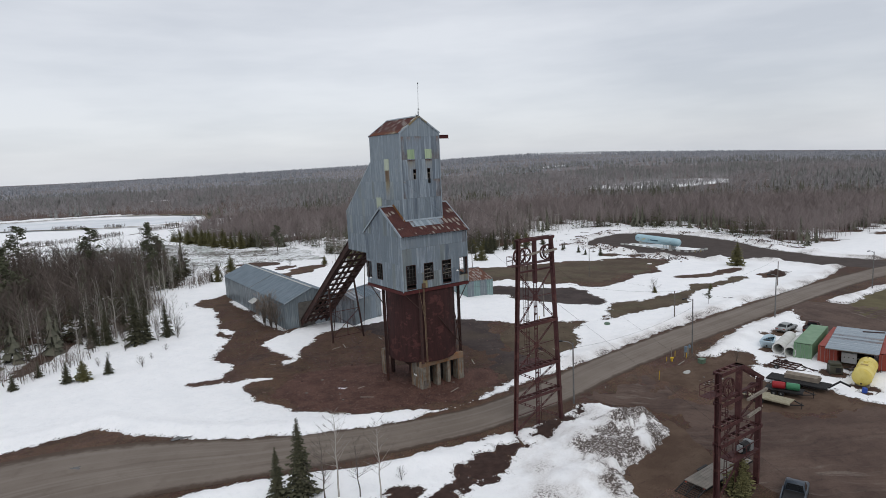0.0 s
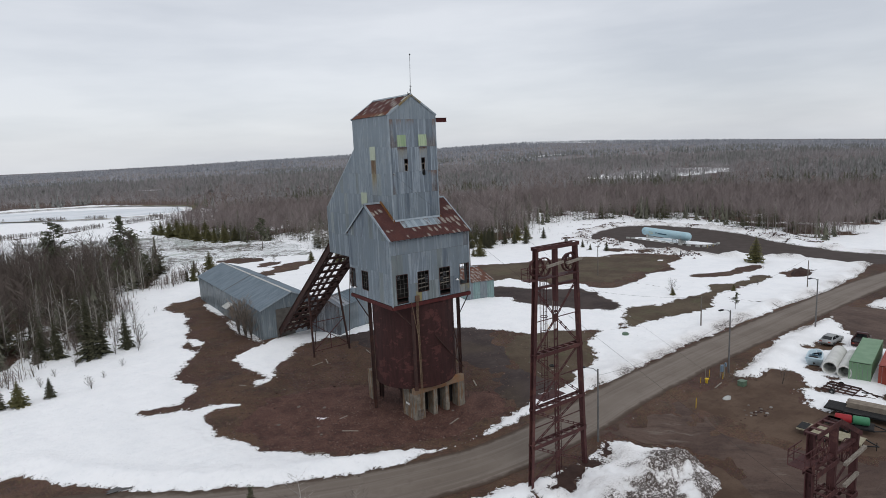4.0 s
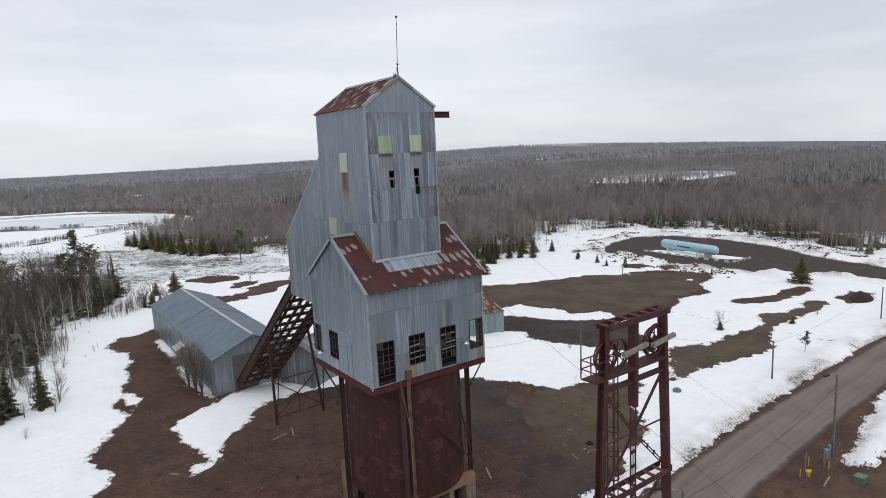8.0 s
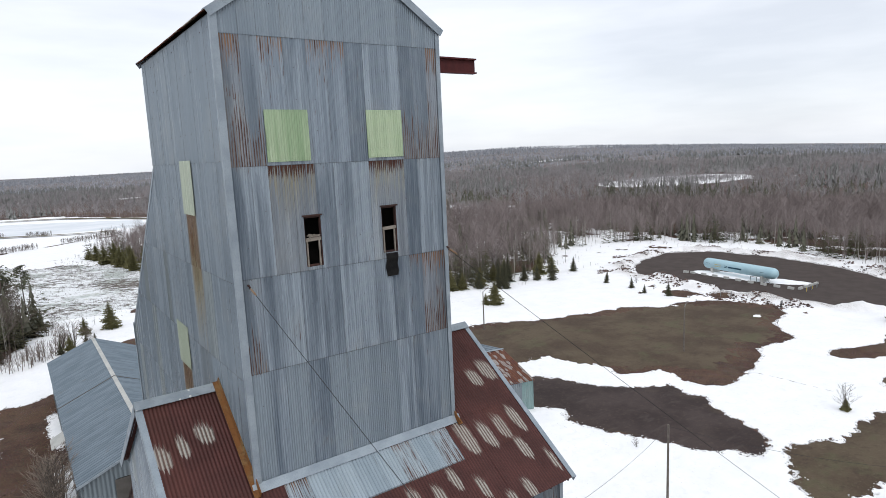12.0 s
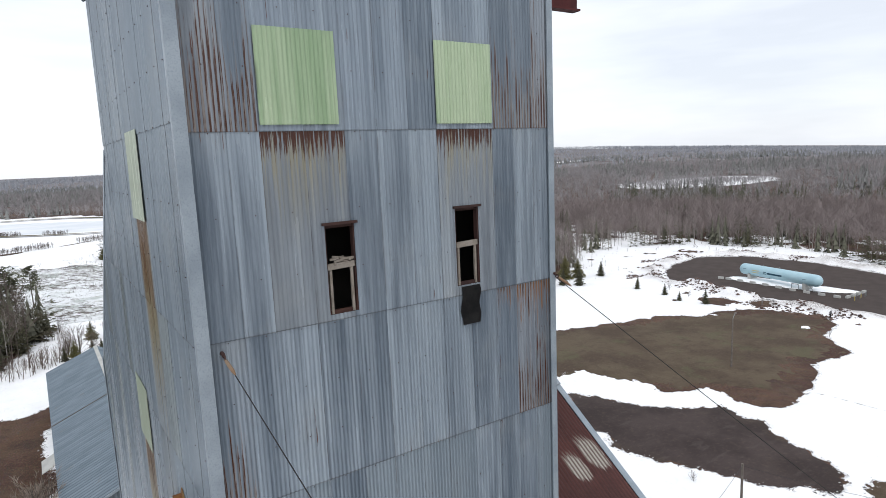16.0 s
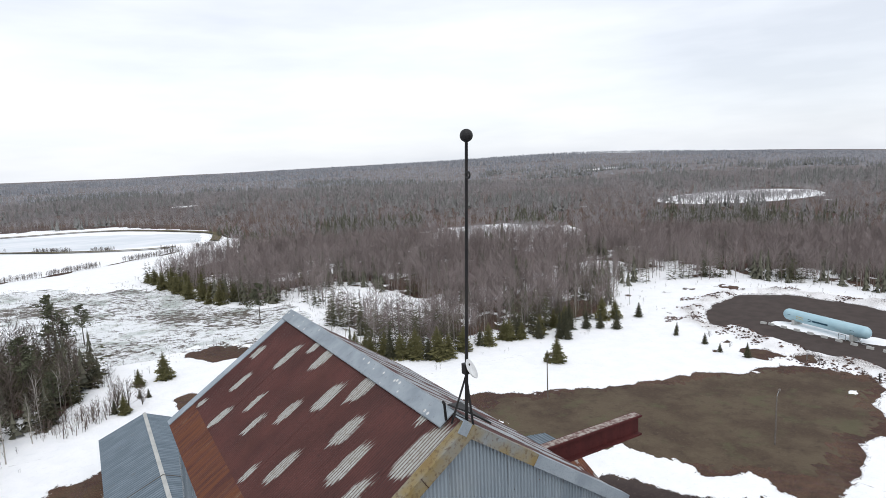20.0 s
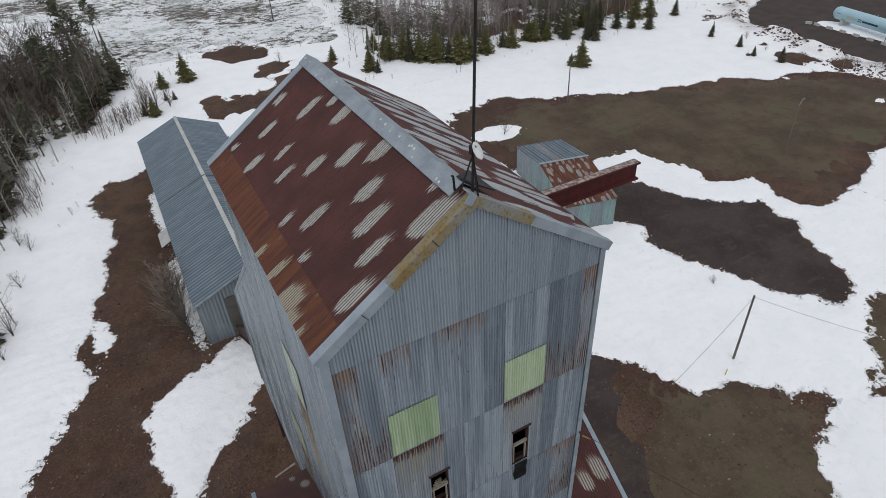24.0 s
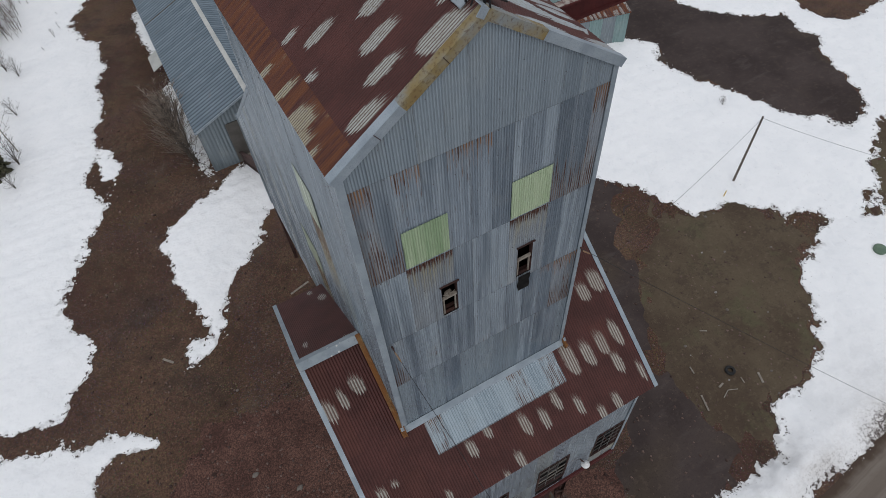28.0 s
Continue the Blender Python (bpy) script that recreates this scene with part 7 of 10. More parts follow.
for y in (-44.45, -43.15):
    part("rail", barred((6.6, y, 5.0), (10.9, y, 5.0), 0.05), TOWER_STEEL, shelf)
    for x in (6.65, 8.7, 10.85):
        part("rail_post", barred((x, y, 4.1), (x, y, 5.0), 0.05), TOWER_STEEL, shelf)


# ---- sheds ----
SHED_SIDE = galvanised("blue_grey_shed_sheet", (0.135, 0.165, 0.185), (0.215, 0.25, 0.27), contrast=0.6)
k = Mat("blue_grey_ribbed_roof", 0.62, 0.0, 0.2)
uv = k.uv("UVMap")
rib_shade = k.math("SINE", k.math("MULTIPLY", k.split(uv)[0], 2 * math.pi / 0.5))
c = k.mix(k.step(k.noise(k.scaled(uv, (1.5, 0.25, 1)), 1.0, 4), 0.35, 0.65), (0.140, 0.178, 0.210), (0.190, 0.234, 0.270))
# trough stripes painted dark in place of the shading between ribs
c = k.mix(k.math("MULTIPLY", k.step(rib_shade, 0.1, -0.7), 0.85), c, (0.070, 0.090, 0.108))
c = k.mix(k.math("MULTIPLY", k.step(k.noise(uv, 0.5, 5, 0.7), 0.60, 0.72), 0.35), c, (0.17, 0.15, 0.13))
k.bump(k.noise(uv, 20.0, 3), 0.06, 0.005)
SHED_ROOF = k.done(c)
DOOR_GREY = plain("dull_door_sheet", (0.085, 0.078, 0.070), (0.125, 0.115, 0.104), 1.2, 0.75)
shed = thing("long_shed", (2.0, 66, 0), "long blue-grey steel shed with a pale ridge cap", "shed")
SX0, SX1, SY0, SY1, SE, SR = -2.5, 9.0, 44.3, 87.6, 5.55, 7.95
SXM = (SX0 + SX1) / 2 + 0.1


def shed_gable(u):
    return SR - (SR - SE) / (SXM - SX0) * abs(u - SXM)


w = part("side_wall", barred((SX0 + 0.2, SY0, 5.0), (SX0 + 0.2, SY1, 5.0), 0.1), STEEL, shed, "ribbed blue-grey side wall")
pick = chooser(31, ((SHED_SIDE, 1),))
clad(w, (SX0, 0, 0), (0, 1, 0), (-1, 0, 0), even(SY0, SY1, 2.4), [-0.1, SE], pick, holes=((61.5, 63.6, -1, 2.7),), pitch=0.3, amp=0.03, name="wall_sheet")
w = part("front_wall", barred((SX0, SY0 + 0.2, 5.2), (SX1, SY0 + 0.2, 5.2), 0.1), STEEL, shed, "ribbed gable with a wide sliding door opening")
clad(w, (0, SY0, 0), (1, 0, 0), (0, -1, 0), [SX0] + even(SX0 + 2.7, SX1 - 2.5, 2.1) + [SX1], [-0.1, 8.3], pick, top=shed_gable, holes=((0.35, 6.4, -1, 5.2),), pitch=0.36, amp=0.035, name="wall_sheet")
part("sliding_door", boxed(0.2, 3.6, SY0 - 0.10, SY0 - 0.04, 0.1, 5.15), DOOR_GREY, shed, "dark grey-brown sliding door leaf")
part("sliding_door", boxed(3.2, 6.5, SY0 + 0.10, SY0 + 0.16, 0.1, 1.7), CAP, shed, "pale lower door panel")
# added near-black core gives the shed door opening its unlit depth
part("shed_dark_core", boxed(SX0 + 0.6, SX1 - 0.6, SY0 + 3.0, SY1 - 1, 0, 4.6), DARK, shed)
w = part("back_wall", barred((SX0, SY1 - 0.2, 5.2), (SX1, SY1 - 0.2, 5.2), 0.1), STEEL, shed)
clad(w, (0, SY1, 0), (1, 0, 0), (0, 1, 0), even(SX0, SX1, 2.4), [-0.1, 8.3], pick, top=shed_gable, pitch=0.36, amp=0.035, name="wall_sheet")
w = part("far_wall", barred((SX1 - 0.2, SY0, 5.0), (SX1 - 0.2, SY1, 5.0), 0.1), STEEL, shed)
clad(w, (SX1, 0, 0), (0, 1, 0), (1, 0, 0), even(SY0, SY1, 7.2), [-0.1, SE], pick, pitch=0.36, amp=0.035, name="wall_sheet")
w = part("roof_frame", barred((SXM, SY0, SR - 0.3), (SXM, SY1, SR - 0.3), 0.2), STEEL, shed, "ribbed blue-grey gable roof")
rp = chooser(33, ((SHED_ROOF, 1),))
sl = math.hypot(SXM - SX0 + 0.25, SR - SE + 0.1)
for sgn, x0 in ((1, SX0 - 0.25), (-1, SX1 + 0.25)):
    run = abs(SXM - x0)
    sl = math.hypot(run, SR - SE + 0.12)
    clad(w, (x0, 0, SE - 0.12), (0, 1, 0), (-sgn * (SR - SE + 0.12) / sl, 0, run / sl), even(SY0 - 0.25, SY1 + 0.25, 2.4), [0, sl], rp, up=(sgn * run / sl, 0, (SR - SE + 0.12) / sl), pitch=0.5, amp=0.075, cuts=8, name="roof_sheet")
bm = bmesh.new()
for s in (-1, 1):
    prism(bm, [(SXM, SY0 - 0.3, SR + 0.08), (SXM, SY1 + 0.3, SR + 0.08), (SXM + s * 0.24, SY1 + 0.3, SR - 0.01), (SXM + s * 0.24, SY0 - 0.3, SR - 0.01)], (0, 0, 0.02))
part("ridge_cap", bm, PALE_CONC, shed, "pale cream ridge cap")
for a, b in (((SX0 - 0.28, SE - 0.12), (SXM, SR + 0.02)), ((SX1 + 0.28, SE - 0.12), (SXM, SR + 0.02))):
    part("verge_trim", barred((a[0], SY0 - 0.26, a[1]), (b[0], SY0 - 0.26, b[1]), 0.06, 0.22), TRIM, shed)
for sgn, x0 in ((1, SX0 - 0.25), (-1, SX1 + 0.25)):
    part("roof_seam", barred((x0, 66.2, SE + 0.02), (SXM, 66.2, SR + 0.14), 0.12, 0.05), DOOR_GREY, shed, "dark lap seam across the roof")
aw = part("awning", prism(bmesh.new(), [(SX0 - 0.02, 61.0, 3.5), (SX0 - 0.02, 64.2, 3.5), (SX0 - 1.5, 64.2, 2.8), (SX0 - 1.5, 61.0, 2.8)], (0, 0, 0.08)), PALE_CONC, shed, "small pale awning over a side door")
for y in (61.1, 64.1):
    part("awning_strut", barred((SX0, y, 2.2), (SX0 - 1.4, y, 2.82), 0.05), STEEL, aw)
part("side_door", boxed(SX0 - 0.05, SX0 + 0.05, 61.6, 63.5, 0.0, 2.65), POLE, shed)


TEAL = galvanised("blue_green_sheet", (0.13, 0.205, 0.205), (0.21, 0.30, 0.295), contrast=0.7)


def small_shed(name, at, turn, w_, d_, eave, ridge, roof_pick, label):
    """A gabled shed of ribbed sheets; ridge along its own x."""
    root = thing(name, (0, 0, 0), label, "shed")
    wl_ = part("walls", boxed(0.15, w_ - 0.15, 0.15, d_ - 0.15, 0, eave - 0.1), DARK, root)
    pk = chooser(len(name), ((SHED_SIDE, 3), (GALV, 1)) if name == "side_shed" else ((SHED_SIDE, 2), (TEAL, 3)))
    gab = lambda u: eave + (ridge - eave) * (1 - abs(u - d_ / 2) / (d_ / 2))
    clad(wl_, (0, 0, 0), (1, 0, 0), (0, -1, 0), even(0, w_, 1.8), [-0.1, eave], pk, pitch=0.3, amp=0.03, name="wall_sheet")
    clad(wl_, (0, d_, 0), (1, 0, 0), (0, 1, 0), even(0, w_, 1.8), [-0.1, eave], pk, pitch=0.3, amp=0.03, name="wall_sheet")
    clad(wl_, (0, 0, 0), (0, 1, 0), (-1, 0, 0), even(0, d_, 1.8), [-0.1, ridge], (lambda c_, r_: GALV_RUST) if name == "side_shed" else pk, top=gab, pitch=0.3, amp=0.03, name="wall_sheet")
    clad(wl_, (w_, 0, 0), (0, 1, 0), (1, 0, 0), even(0, d_, 1.8), [-0.1, ridge], pk, top=gab, pitch=0.3, amp=0.03, name="wall_sheet")
    rf = part("roof_frame", barred((0, d_ / 2, ridge - 0.2), (w_, d_ / 2, ridge - 0.2), 0.12), STEEL, root)
    h, r = ridge - eave + 0.1, d_ / 2 + 0.2
    s_ = math.hypot(h, r)
    clad(rf, (0, -0.2, eave - 0.1), (1, 0, 0), (0, -h / s_, r / s_), even(-0.2, w_ + 0.2, 1.2), [0, s_], roof_pick[0], up=(0, r / s_, h / s_), pitch=0.3, amp=0.05, name="roof_sheet")
    clad(rf, (0, d_ + 0.2, eave - 0.1), (1, 0, 0), (0, h / s_, r / s_), even(-0.2, w_ + 0.2, 1.2), [0, s_], roof_pick[1], up=(0, -r / s_, h / s_), pitch=0.3, amp=0.05, name="roof_sheet")
    part("ridge_cap", barred((-0.2, d_ / 2, ridge + 0.06), (w_ + 0.2, d_ / 2, ridge + 0.06), 0.4, 0.05), CAP, root)
    root.matrix_basis = Matrix.Translation((at[0], at[1], z_at(*at))) @ pose(0, 0, 0, 0, 0, turn)
    return root


small_shed("side_shed", (9.3, 37.1), 25, 9.0, 6.5, 5.3, 6.7, (chooser(41, ((GALV_RUST, 2), (SHED_ROOF, 3))),) * 2, "small grey ribbed shed beside the skipway")
ts = small_shed("tin_shed", (40.6, 40.6), -14, 6.6, 17.0, 4.1, 5.6, (chooser(43, ((ROOF_TIN, 5), (GALV_RUST, 1))), chooser(44, ((SHED_ROOF, 4), (GALV_RUST, 1)))), "small blue-green tin shed with a rust-streaked roof")


# ---- gas tank and its barriers ----
BLUE = plain("pale_blue_paint", (0.36, 0.55, 0.62), (0.42, 0.60, 0.66), 0.4, 0.35, 0.0, 30, 0.03, 0.45)
YELLOW_SIGN = plain("yellow_emblem", (0.55, 0.42, 0.10), (0.62, 0.48, 0.14), 3.0, 0.5)
NAVY = plain("navy_lettering", (0.015, 0.06, 0.10), (0.02, 0.08, 0.12), 3.0, 0.5)
gz = z_at(154, 70)
TA, TB = Vector((155.05, 81.1, gz + 2.5)), Vector((151.15, 58.9, gz + 2.5))
tank = thing("gas_tank", (153.2, 70.2, gz), "long pale blue horizontal gas tank on saddles", "tank")
L = (TB - TA).length
r = 1.46
prof = [(0.02, 0.0)] + [(r * math.sin(a * math.pi / 16), r * (1 - math.cos(a * math.pi / 16))) for a in range(1, 9)] + [(r, L / 2)] + [(r * math.cos(a * math.pi / 16), L - r + r * math.sin(a * math.pi / 16)) for a in range(0, 8)] + [(0.02, L)]
part("shell", revolve(bmesh.new(), prof, TA, TB - TA, 40), BLUE, tank, "glossy pale blue cylinder with round ends", True)
d, s, u = frame_of(TA, TB)
side = s if s.x < 0 else -s
for f0, f1, h0, h1, m in ((0.20, 0.29, -0.35, 0.30, YELLOW_SIGN), (0.345, 0.385, -0.30, 0.30, NAVY), (0.395, 0.58, -0.22, 0.18, NAVY), (0.08, 0.13, 0.25, 0.33, NAVY), (0.82, 0.87, 0.10, 0.18, NAVY)):
    bm = bmesh.new()
    c = [TA.lerp(TB, f) + Vector((0, 0, h)) + side * (math.sqrt(r * r - h * h) + 0.01) for f, h in ((f0, h0), (f1, h0), (f1, h1), (f0, h1))]
    prism(bm, c, side * 0.012)
    part("emblem" if m is YELLOW_SIGN else "lettering_bar", bm, m, tank)
for f in (0.16, 0.84):
    c = TA.lerp(TB, f)
    bm = bmesh.new()
    bar(bm, c + s * 1.45 - Vector((0, 0, 1.7)), c - s * 1.45 - Vector((0, 0, 1.7)), 0.7, 1.6)
    part("saddle", bm, PALE_CONC, tank, "concrete saddle")
part("valve_frame", bar(bar(bar(bmesh.new(), TA.lerp(TB, 0.72) + side * 1.9 - Vector((0, 0, 2.7)), TA.lerp(TB, 0.72) + side * 1.9 - Vector((0, 0, 1.2)), 0.12), TA.lerp(TB, 0.80) + side * 1.9 - Vector((0, 0, 2.7)), TA.lerp(TB, 0.80) + side * 1.9 - Vector((0, 0, 1.2)), 0.12), TA.lerp(TB, 0.72) + side * 1.9 - Vector((0, 0, 1.2)), TA.lerp(TB, 0.80) + side * 1.9 - Vector((0, 0, 1.2)), 0.12), ALU, tank)
for f in (0.3, 0.5, 0.7):
    part("top_valve", tubed([TA.lerp(TB, f) + Vector((0, 0, r - 0.05)), TA.lerp(TB, f) + Vector((0, 0, r + 0.3))], 0.09, 8), ALU, tank)
part("pipe", tubed([TA.lerp(TB, 0.9) + side * 1.2 - Vector((0, 0, 1.2)), TA.lerp(TB, 0.97) + side * 1.9 - Vector((0, 0, 2.2)), TA.lerp(TB, 1.04) + side * 1.8 - Vector((0, 0, 2.2))], 0.09, 8), ALU, tank)


def barrier(at, turn):
    ob = thing("concrete_barrier", (0, 0, 0), "short pale concrete block beside the gas tank", "barrier", "concrete blocks round the tank")
    bm = bmesh.new()
    prism(bm, [(-0.3, -0.7, 0), (0.3, -0.7, 0), (0.22, -0.7, 0.6), (-0.22, -0.7, 0.6)], (0, 1.4, 0))
    part("block", bm, PALE_CONC, ob)
    ob.matrix_basis = Matrix.Translation((at[0], at[1], z_at(*at))) @ pose(0, 0, 0, 0, 0, turn)
    return ob


proto = barrier((149.6, 83.5), 20)
for i in range(9):
    f = i / 8
    p = Vector((149.8, 81.5, 0)).lerp(Vector((147.6, 54, 0)), f)
    copy_thing(proto, Matrix.Translation((p.x, p.y, z_at(p.x, p.y))) @ pose(0, 0, 0, 0, 0, -5 + 3 * math.sin(i * 2.1)))
for i in range(4):
    x = 148.8 + i * 2.7
    copy_thing(proto, Matrix.Translation((x, 52.3, z_at(x, 52.3))) @ pose(0, 0, 0, 0, 0, 88))
fence = thing("pipe_guard", (148.0, 51.0, gz), "grey pipe guard rail round the filling point", "guard rail")
for i in range(6):
    x, y = 147.0 + i * 1.3, 50.2 + 0.3 * (i % 2)
    part("post", tubed([(x, y, gz), (x, y, gz + 1.15)], 0.07, 8), ALU if i % 3 else YELLOW_SIGN, fence)
part("rail", tubed([(147.0, 50.2, gz + 1.1), (153.5, 50.4, gz + 1.1)], 0.05, 6), ALU, fence)


# ---- poles, lamps, wires ----
LAMP_POLE = plain("dull_metal_pole", (0.135, 0.13, 0.125), (0.19, 0.185, 0.18), 2.0, 0.6, 0.3)


def street_lamp(at, tall, arm, yaw, pole_mat, label):
    z = z_at(*at)
    t = thing("street_lamp", (*at, z), label, "street lamp", "street lamps along the road")
    x, y = at
    part("pole", tubed([(x, y, z - 0.2), (x, y, z + tall)], [0.13, 0.08], 10), pole_mat, t)
    d_ = Vector((math.cos(radians(yaw)), math.sin(radians(yaw)), 0))
    e = Vector((x, y, z + tall)) + d_ * arm + Vector((0, 0, 0.35))
    part("arm", tubed([(x, y, z + tall - 0.3), Vector((x, y, z + tall + 0.12)) + d_ * arm * 0.35, e], 0.045, 6), ALU, t)
    hd = part("luminaire", boxed(-0.42, 0.42, -0.16, 0.16, -0.09, 0.09, 0.06), POLE if pole_mat is POLE else BLACK, t, "dark cobra-head luminaire")
    hd.matrix_basis = Matrix.Translation(e + d_ * 0.3) @ pose(0, 0, 0, 0, 0, yaw)
    return t


street_lamp((12.9, -19.0), 8.3, 1.5, 150, LAMP_POLE, "grey metal street lamp beside the road")
street_lamp((42.0, -17.2), 8.9, 1.7, 175, LAMP_POLE, "tall grey street lamp with a utility box at its foot")
street_lamp((69.0, -16.6), 8.9, 1.7, 170, LAMP_POLE, "tall grey street lamp at the yard entrance")
street_lamp((83.0, 41.0), 7.6, 1.4, 20, POLE, "dark street lamp standing on the bare lot")
street_lamp((68.0, 74.5), 7.6, 1.4, 20, POLE, "dark street lamp at the snow edge")
street_lamp((112.0, -16.5), 8.9, 1.7, 170, LAMP_POLE, "far grey street lamp by the road")


def pole(at, tall, label, cat="utility pole"):
    z = z_at(*at)
    t = thing("utility_pole", (*at, z), label, cat, "plain poles")
    part("shaft", tubed([(*at, z - 0.3), (*at, z + tall)], [0.12, 0.09], 8), POLE, t)
    return t


p2 = pole((40.74, 15.23), 8.2, "thin dark pole standing in the snow with a clutch of cables")
part("foot_collar", revolve(bmesh.new(), [(0.55, 0.0), (0.5, 0.06), (0.15, 0.12)], (40.74, 15.23, 0.05), n=14), POLE, p2, "bare earth ring")
pole((56.6, -3.9), 5.9, "plain dark wooden pole on the snowy verge")
pole((100, -1.5), 6.5, "plain wooden pole on the far verge")


def wire(a, b, sag, r_, label, n=14):
    a, b = Vector(a), Vector(b)
    t = thing("guy_wire" if sag < 0.6 else "overhead_wire", a, label, "wire", "wires")
    pts = [a.lerp(b, i / n) - Vector((0, 0, sag * 4 * (i / n) * (1 - i / n))) for i in range(n + 1)]
    part("strand", tubed(pts, r_, 5), BLACK, t)
    return t


wire((0.11, -0.15, 29.72), (8.0, -58.0, 0.4), 0.6, 0.008, "thin dark guy wire from the tower to a ground anchor")
wire((6.34, -0.05, 29.95), (38.4, -16.8, 0.4), 0.4, 0.008, "thin dark guy wire from the tower to a ground anchor")
wire((40.74, 15.23, 8.0), (56.6, -3.9, 5.8), 0.9, 0.012, "slack overhead wire between poles")
wire((40.74, 15.23, 8.0), (9.2, 6.0, 13.5), 1.2, 0.012, "slack overhead wire from pole to headframe")
wire((56.6, -3.9, 5.8), (100, -1.5, 6.3), 1.2, 0.012, "slack overhead wire along the verge")
wire((42.0, -17.2, 7.6), (12.9, -19.0, 7.6), 0.9, 0.012, "slack overhead wire between street lamps")
for x, z, way in ((0.11, 29.74, Vector((0.12, -0.90, -0.42))), (6.34, 29.97, Vector((0.71, -0.37, -0.60)))):
    a = part("wire_hook", tubed([(x, 0.02, z + 0.02), (x, -0.08, z + 0.02), (x, -0.13, z - 0.01)], [0.03, 0.026, 0.022], 8), STEEL, head, "rusty eye bolt for a guy wire")
    part("hook_eye", hoop(bmesh.new(), (x, -0.15, z - 0.02), 0.032, 0.018, (1, 0, 0), 12), STEEL, a)
    p = Vector((x, -0.16, z - 0.03))
    part("turnbuckle", tubed([p, p + way * 0.06, p + way * 0.26, p + way * 0.34], [0.012, 0.026, 0.026, 0.010], 8), CONC_RUST, a, "rusty coiled wire end")

YPAINT = plain("yellow_post_paint", (0.55, 0.36, 0.02), (0.62, 0.42, 0.04), 2.0, 0.6)
for x, y, h in ((28.2, -21.0, 1.3), (36.3, -17.5, 0.5), (35.9, -16.8, 0.7), (38.6, -16.4, 1.0), (39.2, -18.0, 0.9), (38.6, 14.3, 0.9)):
    b = thing("yellow_post", (x, y, z_at(x, y)), "yellow plastic marker post in bare ground", "post", "yellow markers")
    part("shaft", tubed([(x, y, z_at(x, y) - 0.1), (x + 0.05, y, z_at(x, y) + h)], 0.045, 8), YPAINT, b)
vl = thing("gas_valve", (36.5, -17.3, 0), "squat yellow gas valve standing in the verge", "valve")
part("body", revolve(bmesh.new(), [(0.05, 0.0), (0.16, 0.02), (0.16, 0.40), (0.24, 0.45), (0.24, 0.62), (0.10, 0.70)], (36.5, -17.3, -0.05), n=14), YPAINT, vl)
part("side_pipe", tubed([(36.2, -17.3, 0.5), (36.9, -17.35, 0.5)], 0.09, 8), YPAINT, vl)
for x, y, h, lean in ((37.2, -16.7, 1.9, 0.06), (40.4, -18.9, 1.2, 0.02)):
    b = thing("wooden_stake", (x, y, 0), "pale grey wooden stake in the verge", "stake", "wooden stakes")
    part("shaft", barred((x, y, -0.1), (x + lean, y, h), 0.07, 0.05), WOOD, b)
pl = thing("scrap_plank", (36.6, -18.9, 0), "pale weathered plank lying on bare ground", "plank", "scattered planks")
part("board", barred((35.5, -19.1, 0.08), (37.7, -18.7, 0.10), 0.16, 0.06), WOOD, pl)
ub = thing("utility_cabinet", (41.3, -16.9, 0), "grey meter cabinets on posts at the lamp", "cabinet")
METER = plain("blue_grey_meter_paint", (0.13, 0.19, 0.25), (0.18, 0.24, 0.30), 2.0, 0.5)
for px, py, z0_, z1_, wd_ in ((39.7, -17.6, 0.85, 1.75, 0.26), (40.3, -17.3, 0.6, 1.5, 0.22), (41.4, -17.1, 1.0, 1.5, 0.16)):
    part("meter_box", boxed(px - wd_, px + wd_, py - 0.12, py + 0.12, z0_, z1_, 0.02), METER, ub)
for px, py in ((39.5, -17.45), (40.1, -17.15), (39.9, -17.75), (40.5, -17.45), (41.4, -16.98)):
    part("post", boxed(px - 0.05, px + 0.05, py - 0.05, py + 0.05, -0.1, 1.6 if px < 41 else 1.0), WOOD, ub)
GREEN_BOX = plain("green_cabinet_paint", (0.10, 0.16, 0.11), (0.14, 0.20, 0.14), 2.0, 0.5)
gb = thing("pad_transformer", (38.8, -20.9, 0), "small green utility cabinet on bare ground", "cabinet")
part("case", boxed(38.35, 39.25, -21.3, -20.5, 0, 0.68, 0.04), GREEN_BOX, gb)
part("lid", boxed(38.3, 39.3, -21.35, -20.45, 0.69, 0.75, 0.02), GREEN_BOX, gb)
wb = thing("well_cover", (45.0, 3.0, 0), "small green-grey cover poking from the snow", "cover")
part("lid", revolve(bmesh.new(), [(0.55, 0.2), (0.55, 0.55), (0.4, 0.68)], (45.0, 2.6, 0), n=16), GREEN_BOX, wb)


def rock(at, size, mat_, label, seed):
    bm = bmesh.new()
    bmesh.ops.create_icosphere(bm, subdivisions=2, radius=1.0)
    rr = random.Random(seed)
    for v in bm.verts:
        n_ = noise.noise(v.co * 1.3 + Vector((seed, 0, 0)))
        v.co = Vector((v.co.x * size[0], v.co.y * size[1], v.co.z * size[2])) * (1 + 0.4 * n_) + Vector((at[0], at[1], z_at(*at) + size[2] * 0.35))
    t = new("boulder", mesh_of(bm, "boulder", True))
    t.data.materials.append(mat_)
    return tagged(t, label, "rock")


rock((33.5, -21.9), (0.75, 0.38, 0.26), PALE_CONC, "pale boulder lying on bare ground", 1)
for i, (x, y) in enumerate(((9.2, 3.5), (-9, 12), (-6.5, 9.5), (-13, 8.5))):
    rock((x, y), (0.26, 0.2, 0.15), POLE, "grey-brown stone in the gravel yard", 3 + i)
sc = random.Random(17)
